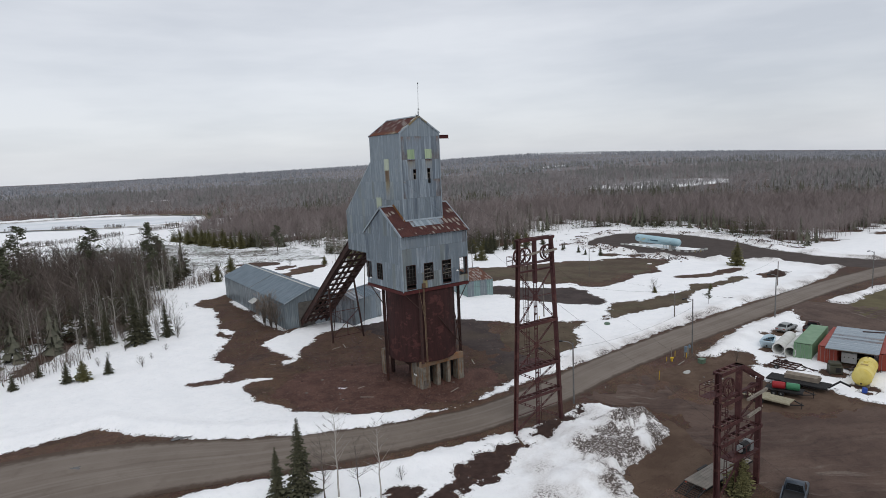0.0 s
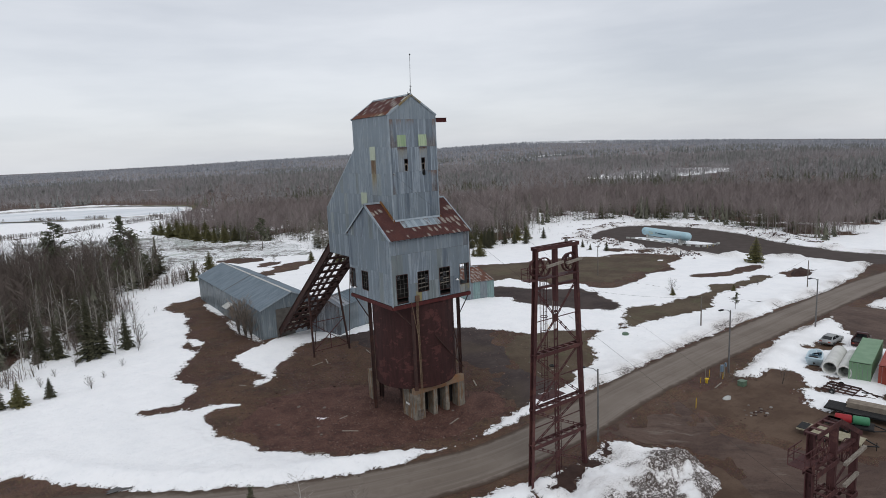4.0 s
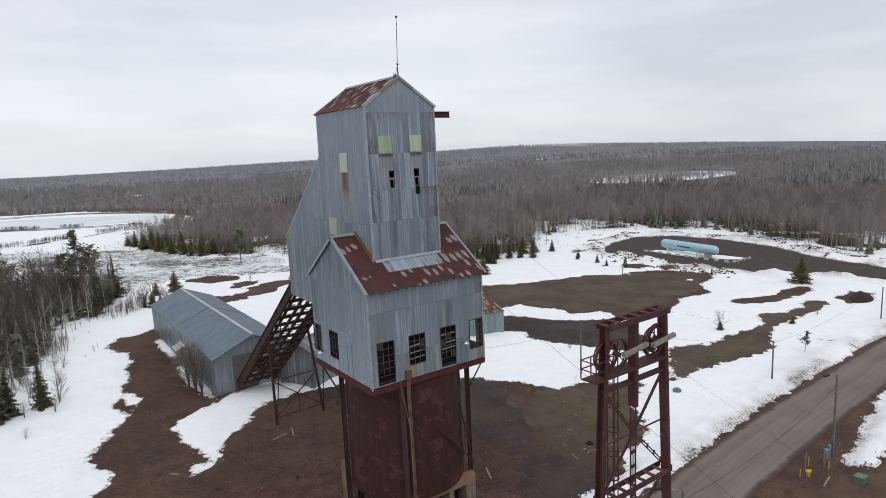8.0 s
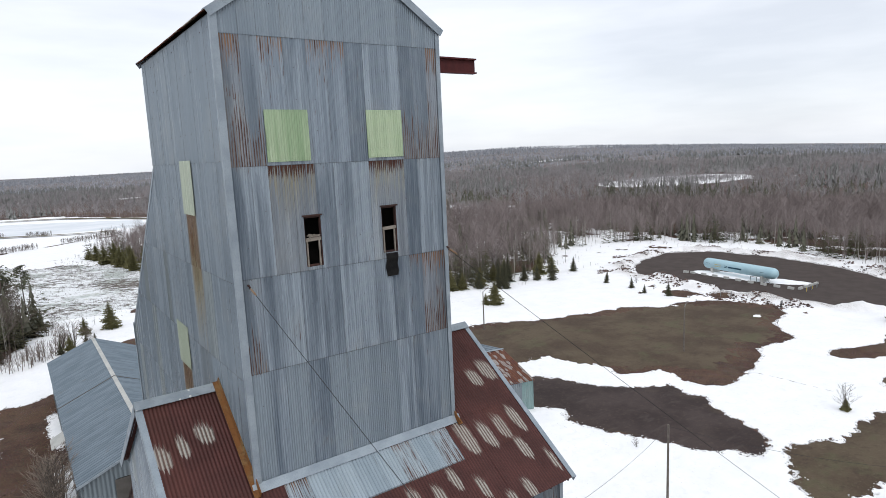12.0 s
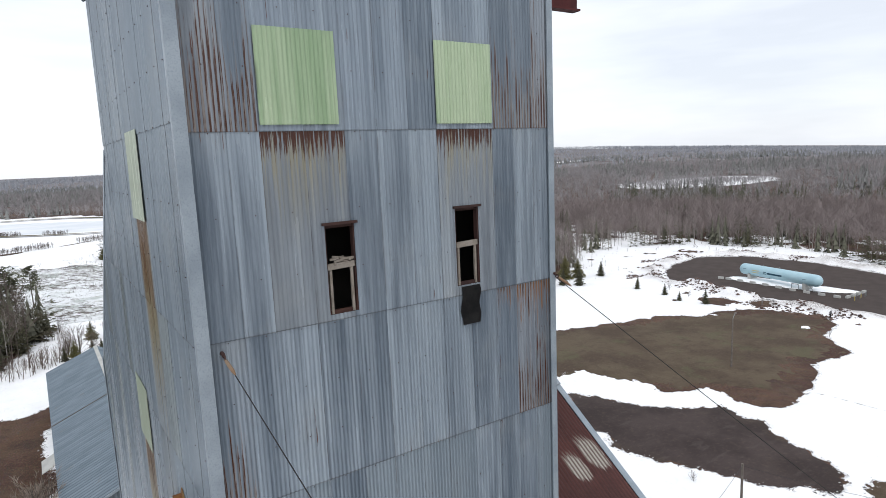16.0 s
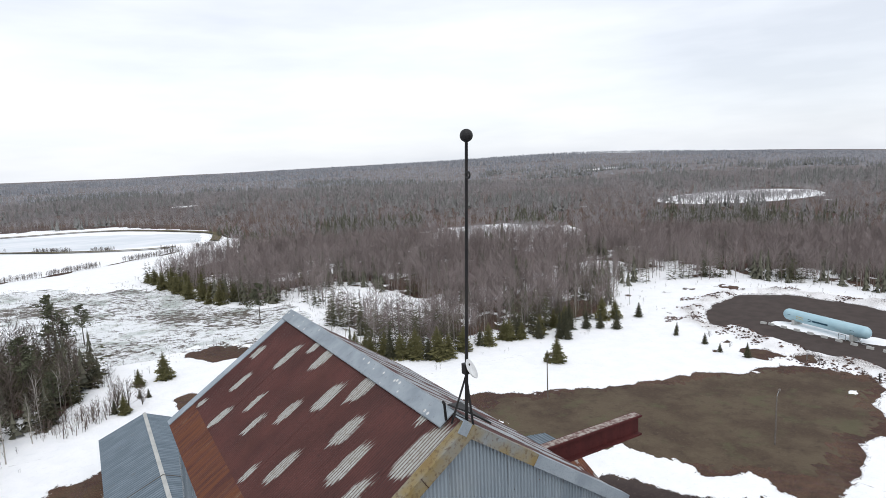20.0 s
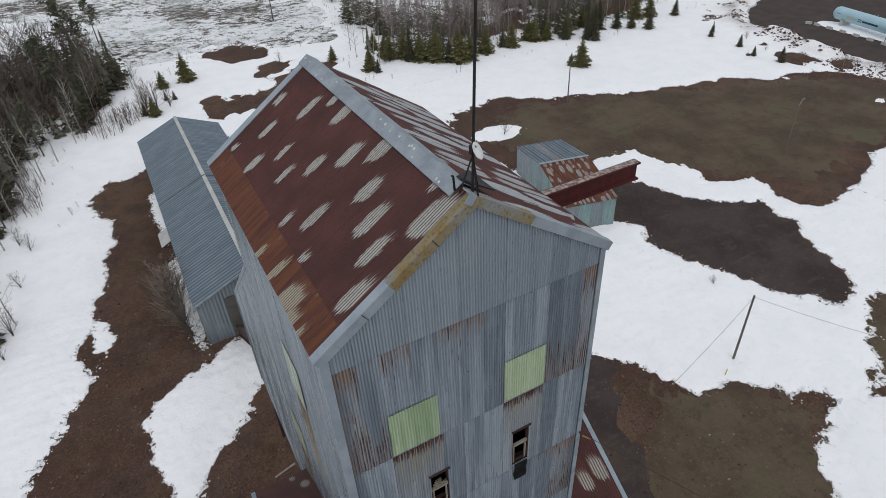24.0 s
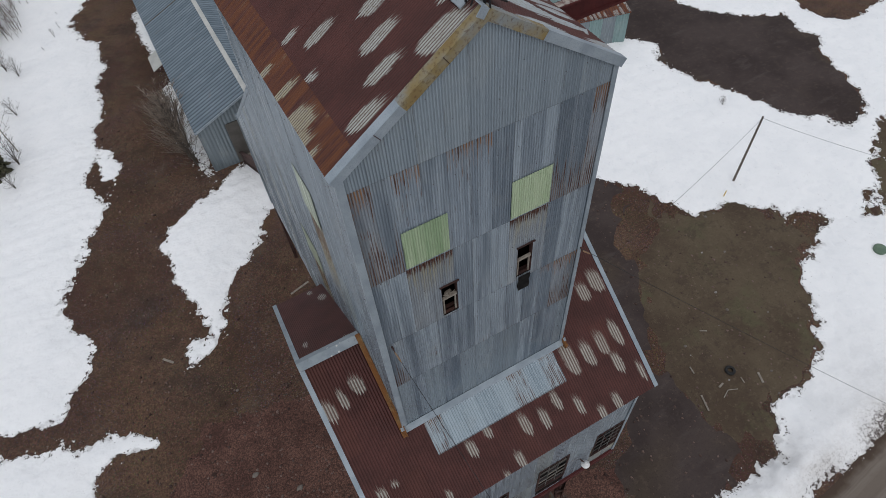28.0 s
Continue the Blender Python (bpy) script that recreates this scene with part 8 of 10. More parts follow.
for i in range(46):
    a, rr = sc.uniform(0, 6.28), sc.uniform(7, 17)
    x, y = 2 + rr * math.cos(a), 6 + rr * math.sin(a)
    if -1 < x < 8 and 26 < y < 50 or y < -6.5 or x > 13:
        continue
    s_ = sc.uniform(0.08, 0.2)
    rock((x, y), (s_, s_ * 0.8, s_ * 0.6), sc.choice((POLE, GROUND, RED_DIRT)), "loose stone on the gravel yard", 20 + i)
for i in range(12):
    x, y = sc.uniform(-16, 14), sc.uniform(-5, 26)
    t = thing("scrap_plank", (x, y, z_at(x, y)), "weathered plank lying on bare ground", "plank", "scattered planks")
    a = sc.uniform(0, 3.1)
    dv = Vector((math.cos(a), math.sin(a), 0)) * sc.uniform(0.5, 1.1)
    c = Vector((x, y, z_at(x, y) + 0.07))
    part("board", barred(c - dv, c + dv, 0.18, 0.05), WOOD, t)


GREY_STONE = plain("grey_broken_stone", (0.22, 0.205, 0.19), (0.33, 0.31, 0.29), 2.0, 0.9)
HEAP = [(29.6, -25.2), (31.7, -24.7), (34.1, -25.2), (35.6, -26.1), (35.4, -27.4), (32.6, -28.0), (30.4, -27.2), (29.3, -26.1)]
patch("dug_dirt", HEAP, RED_DIRT, 0.22, "low heap of dark freshly dug dirt", "dirt", 0.25, 0.7)
for i in range(34):
    x, y = sc.gauss(32.6, 1.4), sc.gauss(-26.3, 0.6)
    s_ = sc.uniform(0.08, 0.24)
    rock((x, y), (s_, s_ * 0.8, s_ * 0.6), sc.choice((RED_DIRT, POLE, POLE, RED_DIRT, RED_DIRT, GREY_STONE)), "broken stone heaped on dark dirt", 90 + i)


ty_ = thing("scrap_rubber", (25.9, 0.8, z_at(25.9, 0.8)), "old black tyre lying on dead grass", "scrap")
part("casing", revolve(bmesh.new(), [(0.20, 0.02), (0.34, 0.0), (0.40, 0.05), (0.40, 0.17), (0.34, 0.22), (0.20, 0.20), (0.22, 0.11), (0.20, 0.02)], (25.9, 0.8, z_at(25.9, 0.8) + 0.02), n=20), RUBBER, ty_)
for x0_, y0_, x1_, y1_, w_ in ((27.6, -0.4, 27.3, -1.2, 0.16), (26.2, 0.0, 26.1, -0.5, 0.08), (24.2, 0.2, 24.7, 0.3, 0.14), (23.9, -0.6, 24.6, -0.3, 0.06), (24.6, -0.3, 25.3, -0.6, 0.06), (22.6, 0.4, 22.2, -0.8, 0.12), (23.5, 2.6, 23.4, 2.0, 0.10), (26.4, 4.6, 26.9, 4.3, 0.10)):
    pl = thing("scrap_plank", (x0_, y0_, z_at(x0_, y0_)), "pale splintered board lying on dead grass", "plank", "scattered planks")
    part("board", barred((x0_, y0_, z_at(x0_, y0_) + 0.10), (x1_, y1_, z_at(x1_, y1_) + 0.09), w_, 0.05), WOOD, pl)
rr_ = random.Random(61)
for i in range(26):
    x, y = rr_.uniform(22.5, 38), rr_.uniform(-2.5, 14)
    if snow_cover(np.array([x]), np.array([y]))[0] > -0.3:
        continue
    s_ = rr_.uniform(0.06, 0.16)
    rock((x, y), (s_, s_ * 0.8, s_ * 0.55), rr_.choice((POLE, GREY_STONE, POLE)), "pale stone on dead grass", 200 + i)


bm = bmesh.new()
ring = []
for i in range(13):
    u = i / 12
    row = []
    for j in range(9):
        w_ = j / 8
        hgt = 1.5 * math.sin(math.pi * u) ** 0.8 * math.sin(math.pi * w_) ** 0.9
        n_ = noise.noise(Vector((u * 5, w_ * 4, 2.0)))
        px, py = 114.5 + 11 * u, 7.6 + 2.4 * u + 4.6 * (w_ - 0.5) * math.sin(math.pi * (0.1 + 0.8 * u))
        row.append(bm.verts.new((px, py, z_at(px, py) - 0.05 + hgt * (1 + 0.55 * n_))))
    ring.append(row)
for p, q in zip(ring, ring[1:]):
    for j in range(8):
        bm.faces.new((p[j], q[j], q[j + 1], p[j + 1]))
pile = new("dirt_pile", mesh_of(bm, "dirt_pile", True))
pile.data.materials.append(RED_DIRT)
tagged(pile, "heap of dark red-brown dirt on the snow beside the road", "dirt pile")


# ---- loose gravel and crumbled snow ----
def litter(name, x, y, z, size, flat, material, label, category, seed):
    """Many small angular lumps in one mesh."""
    r_ = np.random.RandomState(seed)
    base = np.array([(1, 0, 0), (-1, 0, 0), (0, 1, 0), (0, -1, 0), (0, 0, 1), (0, 0, -1)], float)
    tri = np.array([(0, 2, 4), (2, 1, 4), (1, 3, 4), (3, 0, 4), (2, 0, 5), (1, 2, 5), (3, 1, 5), (0, 3, 5)])
    n_ = len(x)
    co = base[None] * r_.uniform(0.6, 1.4, (n_, 6, 1)) * size[:, None, None]
    a_ = r_.uniform(0, 6.283, n_)
    px = co[:, :, 0] * np.cos(a_)[:, None] - co[:, :, 1] * np.sin(a_)[:, None]
    py = co[:, :, 0] * np.sin(a_)[:, None] + co[:, :, 1] * np.cos(a_)[:, None]
    co = np.stack([px + x[:, None], py + y[:, None], co[:, :, 2] * flat + z[:, None]], -1).reshape(-1, 3)
    me = mesh_np(name, co, (tri[None] + np.arange(n_)[:, None, None] * 6).reshape(-1, 3))
    me.materials.append(material)
    return tagged(new(name, me), label, category, kind="stuff")


STONES = leaf_material("loose_stones", (0.046, 0.027, 0.023), (0.205, 0.142, 0.120))
lr = np.random.RandomState(40)
gx, gy = lr.uniform(-21, 44, 60000), lr.uniform(-9, 60, 60000)
near_head = np.exp(-((gx + 5) / 11) ** 2 - ((gy - 5) / 11) ** 2)
ok = (snow_cover(gx, gy) < -0.2) & (lr.rand(60000) < 0.15 + 0.85 * near_head)
gx, gy = gx[ok][:17000], gy[ok][:17000]
litter("loose_gravel", gx, gy, height(gx, gy) + 0.03, 0.028 + 0.13 * lr.rand(len(gx)) ** 2.6, 0.7, STONES, "loose broken stones on the bare yard", "gravel", 41)
gx, gy = lr.uniform(-24, 62, 260000), lr.uniform(-30, 92, 260000)
cv = snow_cover(gx, gy)
ok = (cv > -0.6) & (cv < 0.12) & (lr.rand(260000) < np.clip(0.5 + cv * 1.3, 0.02, 1))
gx, gy = gx[ok][:9000], gy[ok][:9000]
litter("snow_crumbs", gx, gy, height(gx, gy) + 0.03, 0.025 + 0.11 * lr.rand(len(gx)) ** 3, 0.5, SNOW, "crumbled snow along the melting edges", "snow", 42)


gx, gy = lr.uniform(112, 232, 90000), lr.uniform(0, 150, 90000)
lp = inside(gx, gy, LOOP)
ok = (lp < -0.4) & (lp > -11) & (gy > 24) & (lattice(gx, gy, 7, 31) + 0.6 * lattice(gx, gy, 2.6, 32) > 0.30)
gx, gy = gx[ok][:3600], gy[ok][:3600]
cv = snow_cover(gx, gy)
litter("dirt_clods", gx, gy, snow_top(gx, gy, cv) + 0.02, 0.07 + 0.42 * lr.rand(len(gx)) ** 3, 0.6, STONES, "dark dirt clods on the ploughed snow banks", "dirt", 43)


# ---- works yard ----
RED_BOX = plain("red_container_paint", (0.25, 0.045, 0.030), (0.33, 0.065, 0.042), 0.7, 0.55, 0.0, 20, 0.08)
GREEN_CON = plain("green_container_paint", (0.14, 0.25, 0.145), (0.19, 0.30, 0.185), 0.7, 0.5, 0.0, 20, 0.08)


def container(at, turn, paint, label, length=12.19):
    """A shipping container with ribbed sides, corner posts and doors; its door end at its origin."""
    t = thing("shipping_container", (0, 0, 0), label, "container", "shipping containers")
    wd, ht = 2.44, 2.6
    bm = bmesh.new()
    n_ = int(length / 0.28)
    for side_ in (-1, 1):
        rows_ = []
        for i in range(n_ * 2 + 1):
            x = 0.15 + (length - 0.3) * i / (n_ * 2)
            y = side_ * (wd / 2 - (0.0 if (i // 2) % 2 else 0.04))
            rows_.append((bm.verts.new((x, y, 0.15)), bm.verts.new((x, y, ht - 0.1))))
        for p, q in zip(rows_, rows_[1:]):
            bm.faces.new((p[0], q[0], q[1], p[1]))
    part("ribbed_sides", bm, paint, t)
    part("roof_panel", boxed(0.1, length - 0.1, -wd / 2 + 0.06, wd / 2 - 0.06, ht - 0.08, ht - 0.03), paint, t)
    part("floor_panel", boxed(0.05, length - 0.05, -wd / 2 + 0.06, wd / 2 - 0.06, 0.05, 0.17), STEEL, t)
    part("end_wall", boxed(length - 0.08, length - 0.02, -wd / 2 + 0.1, wd / 2 - 0.1, 0.1, ht - 0.1), paint, t)
    for x in (0.07, length - 0.07):
        for y in (-wd / 2 + 0.07, wd / 2 - 0.07):
            part("corner_post", boxed(x - 0.08, x + 0.08, y - 0.08, y + 0.08, 0, ht, 0.01), paint, t)
    for y in (-wd / 2 + 0.05, wd / 2 - 0.05):
        part("top_rail", boxed(0.1, length - 0.1, y - 0.05, y + 0.05, ht - 0.12, ht), paint, t)
        part("bottom_rail", boxed(0.1, length - 0.1, y - 0.05, y + 0.05, 0.0, 0.16), paint, t)
    for s_ in (-1, 1):
        dr = part("door", boxed(0.0, 0.05, min(0.01 * s_, s_ * (wd / 2 - 0.12)), max(0.01 * s_, s_ * (wd / 2 - 0.12)), 0.15, ht - 0.14), paint, t)
        for y in (0.3, 0.85):
            part("lock_rod", tubed([(-0.04, s_ * y, 0.15), (-0.04, s_ * y, ht - 0.15)], 0.02, 6), ALU, dr)
    t.matrix_basis = Matrix.Translation((at[0], at[1], z_at(*at))) @ pose(0, 0, 0, 0, 0, turn)
    return t


CT = 13.5
container((51.1, -29.8), CT, GREEN_CON, "green forty-foot shipping container on snow")
rc = container((51.9, -32.9), CT, RED_BOX, "rusty red shipping container beside the green one")
for i, (y0_, y1_) in enumerate(((-1.0, -0.72), (-0.66, -0.60), (-0.54, -0.22))):
    part("painted_mark", boxed(-0.012, -0.004, y0_, y1_, 2.0, 2.25), WHITE, rc, "faded white mark on the red door")
container((53.9, -40.1), CT + 2, RED_BOX, "rusty red shipping container under a sheet roof")
CANOPY = galvanised("pale_canopy_sheet", (0.235, 0.285, 0.325), (0.33, 0.38, 0.415), rust_all=0.12)
can = thing("sheet_canopy", (57, -36, 0), "grey sheet-metal roof spanning two containers", "canopy")
CA = radians(16.0)
dx, dy = Vector((math.cos(CA), math.sin(CA), 0)), Vector((math.sin(CA), -math.cos(CA), 0))
o = Vector((50.3, -33.2, 2.80))
for i, f in enumerate((0.3, 4.6, 9.0, 13.2)):
    rafter = part("rafter", barred(o + dx * f - Vector((0, 0, 0.10)), o + dx * f + dy * 6.4 - Vector((0, 0, 0.10)), 0.1, 0.18), WOOD, can)
    if not i:
        first = rafter
clad(first, o, dx, (0, 0, 1), even(0, 13.5, 0.96), [0, 6.5], chooser(51, ((CANOPY, 7), (GALV_RUST, 1))), up=dy, pitch=0.16, amp=0.015, name="roof_sheet")
part("ridge_board", barred(o + dx * 11.6 + dy * 3.6 + Vector((0, 0, 0.10)), o + dx * 12.4 + dy * 6.4 + Vector((0, 0, 0.10)), 0.22, 0.12), STEEL, can, "rusty strip lying on the sheets")
# added near-black sheet deep under the canopy, in place of shade
part("canopy_dark_back", barred(o + dx * 6 - Vector((0, 0, 1.45)) + dy * 1.6, o + dx * 6 - Vector((0, 0, 1.45)) + dy * 5.6, 0.05, 2.5), DARK, can)
wbx = thing("white_cabinet", (53.9, -35.0, 0), "white wooden cabinet front under the canopy", "cabinet")
c = Vector((54.0, -35.0, 1.0))
part("case", bar(bmesh.new(), c - dy * 0.95 - Vector((0, 0, 0.1)), c + dy * 0.95 - Vector((0, 0, 0.1)), 0.5, 1.5), WHITE, wbx)
for f in (-0.55, 0.0, 0.55):
    part("knob", tubed([c - dx * 0.22 + dy * f, c - dx * 0.30 + dy * f], 0.08, 10), BLACK, wbx)
YTANK = plain("yellow_tank_paint", (0.66, 0.52, 0.12), (0.74, 0.62, 0.20), 0.8, 0.5, 0.0, 25, 0.05)
YSTAIN = plain("rust_stained_yellow", (0.30, 0.20, 0.06), (0.45, 0.33, 0.10), 3.0, 0.6)
yt = thing("yellow_tank", (48.2, -39.2, 0), "faded yellow horizontal tank on blocks in the snow", "tank")
a, b = Vector((44.9, -40.1, 1.45)), Vector((51.3, -38.5, 1.45))
ln = (b - a).length
part("shell", revolve(bmesh.new(), [(0.0, 0.0), (0.5, 0.02), (0.95, 0.10), (1.12, 0.24), (1.15, 0.40), (1.15, ln - 0.40), (1.12, ln - 0.24), (0.95, ln - 0.10), (0.0, ln)], a, b - a, 36), YTANK, yt, "", True)
for f in (0.06, 0.36, 0.66, 0.94):
    part("band", revolve(bmesh.new(), [(1.145, -0.03), (1.175, -0.03), (1.175, 0.03), (1.145, 0.03)], a.lerp(b, f), b - a, 36), YTANK, yt)
part("hatch", tubed([a.lerp(b, 0.55) + Vector((0, 0, 1.1)), a.lerp(b, 0.55) + Vector((0, 0, 1.36))], 0.30, 16), YTANK, yt)
part("vent_pipe", tubed([a.lerp(b, 0.86) + Vector((0, 0, 1.1)), a.lerp(b, 0.86) + Vector((0, 0, 1.4))], 0.06, 8), STEEL, yt)
part("warning_plate", boxed(-0.30, 0.30, -0.42, 0.42, 0, 0.01), YSTAIN, yt, "rust-stained frame on the tank top").data.transform(Matrix.Translation(a.lerp(b, 0.36) + Vector((0, 0, 1.16))) @ pose(0, 0, 0, 0, 0, 14))
part("valve", tubed([a - Vector((0.0, 0, 0.75)), a - Vector((0.22, 0.05, 0.75))], 0.10, 10), STEEL, yt)
for f in (0.18, 0.80):
    p = a.lerp(b, f)
    part("cradle", boxed(p.x - 0.22, p.x + 0.22, p.y - 0.85, p.y + 0.85, -0.05, 0.62, 0.03), WOOD, yt)
bb = thing("blue_barrel", (43.7, -41.0, 0), "small blue plastic barrel beside the yellow tank", "barrel")
part("drum", revolve(bmesh.new(), [(0.0, 0.0), (0.28, 0.0), (0.30, 0.03), (0.30, 0.26), (0.32, 0.28), (0.30, 0.30), (0.30, 0.62), (0.26, 0.66), (0.0, 0.66)], (43.7, -41.0, 0.0), n=18), plain("blue_plastic", (0.02, 0.06, 0.30), (0.03, 0.08, 0.36), 2, 0.5), bb)


PIPE_CONC = plain("new_concrete", (0.56, 0.56, 0.53), (0.66, 0.66, 0.63), 0.8, 0.85, 0.0, 18)


def concrete_pipe(a, b, r_):
    """A hollow pipe with a bell at its near end."""
    t = thing("concrete_pipe", a, "large pale concrete pipe section lying on the snow", "pipe", "concrete pipes")
    a, b = Vector(a), Vector(b)
    ln_ = (b - a).length
    q = r_ * 0.80
    part("barrel", revolve(bmesh.new(), [(q, ln_ * 0.72), (q, 0.0), (r_ * 0.97, 0.0), (r_, 0.06), (r_, ln_ - 0.06), (r_ * 0.97, ln_), (q, ln_), (q, ln_ * 0.74)], a, b - a, 32), PIPE_CONC, t)
    part("joint_ring", revolve(bmesh.new(), [(r_, ln_ * 0.5 - 0.04), (r_ * 1.015, ln_ * 0.5 - 0.03), (r_ * 1.015, ln_ * 0.5 + 0.03), (r_, ln_ * 0.5 + 0.04)], a, b - a, 32), PIPE_CONC, t)


concrete_pipe((50.9, -26.3, 0.93), (58.6, -24.4, 0.93), 0.95)
concrete_pipe((50.7, -28.15, 0.88), (58.4, -26.3, 0.88), 0.90)


def wheel_set(root, pts, r_, axis):
    for p in pts:
        p, ax = Vector(p), Vector(axis).normalized()
        ty = part("tyre", revolve(bmesh.new(), [(r_ * 0.6, -0.11), (r_ * 0.95, -0.11), (r_, -0.06), (r_, 0.06), (r_ * 0.95, 0.11), (r_ * 0.6, 0.11)], p, ax, 18), RUBBER, root)
        part("rim", revolve(bmesh.new(), [(r_ * 0.15, -0.12), (r_ * 0.58, -0.10), (r_ * 0.58, 0.10), (r_ * 0.15, 0.12)], p, ax, 14), ALU, ty)


def car(at, turn, paint, label, pickup=False, load=None):
    t = thing("parked_car", (0, 0, 0), label, "pickup" if pickup else "car", "parked vehicles")
    ln_, wd = (5.4, 1.95) if pickup else (4.7, 1.8)
    bm = bmesh.new()
    side_ = [(-ln_ / 2, 0.45), (-ln_ / 2, 0.85), (-ln_ / 2 + 0.15, 0.95), (ln_ / 2 - 1.3, 1.0), (ln_ / 2 - 0.15, 0.85), (ln_ / 2, 0.7), (ln_ / 2, 0.4), (ln_ / 2 - 0.3, 0.28), (-ln_ / 2 + 0.3, 0.28)]
    prism(bm, [(x, -wd / 2, z) for x, z in side_], (0, wd, 0))
    bmesh.ops.bevel(bm, geom=list(bm.edges), offset=0.07, segments=2, affect="EDGES")
    part("body", bm, paint, t, "", True)
    cx0, cx1 = (-0.2, 1.5) if pickup else (-ln_ / 2 + 0.45, ln_ / 2 - 1.25)
    rise = 1.45 + (0.3 if pickup else 0)
    back = cx0 + (0.1 if pickup else 0.65)
    lo = [Vector((x, y, 0.93)) for x, y in ((cx0, -wd / 2 + 0.06), (cx1, -wd / 2 + 0.06), (cx1, wd / 2 - 0.06), (cx0, wd / 2 - 0.06))]
    hi = [Vector((x, y, rise)) for x, y in ((back, -wd / 2 + 0.25), (cx1 - 0.75, -wd / 2 + 0.25), (cx1 - 0.75, wd / 2 - 0.25), (back, wd / 2 - 0.25))]
    bm = bmesh.new()
    lv, hv = [bm.verts.new(v) for v in lo], [bm.verts.new(v) for v in hi]
    for i in range(4):
        bm.faces.new((lv[i], lv[(i + 1) % 4], hv[(i + 1) % 4], hv[i]))
    bm.faces.new(hv)
    bmesh.ops.bevel(bm, geom=[e for e in bm.edges if not e.is_boundary], offset=0.05, segments=2, affect="EDGES")
    cab = part("cabin", bm, paint, t, "", True)
    for i in range(4):
        p, q, r, s_ = lo[i], lo[(i + 1) % 4], hi[(i + 1) % 4], hi[i]
        out_ = (q - p).cross(s_ - p).normalized()
        for f0, f1 in (((0.06, 0.48), (0.53, 0.94)) if i % 2 == 0 and not pickup else ((0.08, 0.92),)):
            grid = [p.lerp(q, f).lerp(s_.lerp(r, f), g_) + out_ * lift_ for lift_ in (0.004, 0.014) for f, g_ in ((f0, 0.16), (f1, 0.16), (f1, 0.88), (f0, 0.88))]
            part("window", prism(bmesh.new(), grid[:4], out_ * 0.010), CAR_GLASS, cab, "dark car window")
    if pickup:
        part("bed", boxed(-ln_ / 2 + 0.1, -0.3, -wd / 2 + 0.15, wd / 2 - 0.15, 0.97, 1.05), load or BLACK, t)
        for y in (-wd / 2 + 0.06, wd / 2 - 0.06):
            part("bed_side", boxed(-ln_ / 2 + 0.05, -0.25, y - 0.05, y + 0.05, 0.95, 1.35, 0.02), paint, t)
    for y in (-wd / 2 + 0.3, wd / 2 - 0.3):
        part("headlight", boxed(ln_ / 2 - 0.08, ln_ / 2 + 0.01, y - 0.2, y + 0.2, 0.62, 0.78, 0.02), CAP, t)
        part("tail_light", boxed(-ln_ / 2 - 0.01, -ln_ / 2 + 0.06, y - 0.18, y + 0.18, 0.68, 0.84, 0.02), RED_BOX, t)
    wheel_set(t, [(x, y, 0.33) for x in (-ln_ / 2 + 0.95, ln_ / 2 - 0.9) for y in (-wd / 2 + 0.1, wd / 2 - 0.1)], 0.34, (0, 1, 0))
    t.matrix_basis = Matrix.Translation((at[0], at[1], z_at(*at))) @ pose(0, 0, 0, 0, 0, turn)
    return t


CAR_GLASS = plain("dark_car_glass", (0.012, 0.014, 0.016), (0.02, 0.022, 0.025), 1.0, 0.08, 0.0, 5, 0.0, 0.5)
SILVER = plain("silver_car_paint", (0.30, 0.31, 0.31), (0.36, 0.37, 0.37), 1.0, 0.35, 0.4, 30, 0.02)
PALE_BLUE = plain("pale_blue_hull_paint", (0.50, 0.63, 0.70), (0.60, 0.73, 0.79), 1.0, 0.45, 0.0, 30, 0.02)
MAROON = plain("dark_maroon_paint", (0.045, 0.015, 0.016), (0.06, 0.02, 0.02), 1.0, 0.4)
car((64.7, -20.8), 2, SILVER, "silver sedan parked on dirty snow")
car((67.2, -24.0), 12, MAROON, "dark maroon pickup behind the pipes", True)


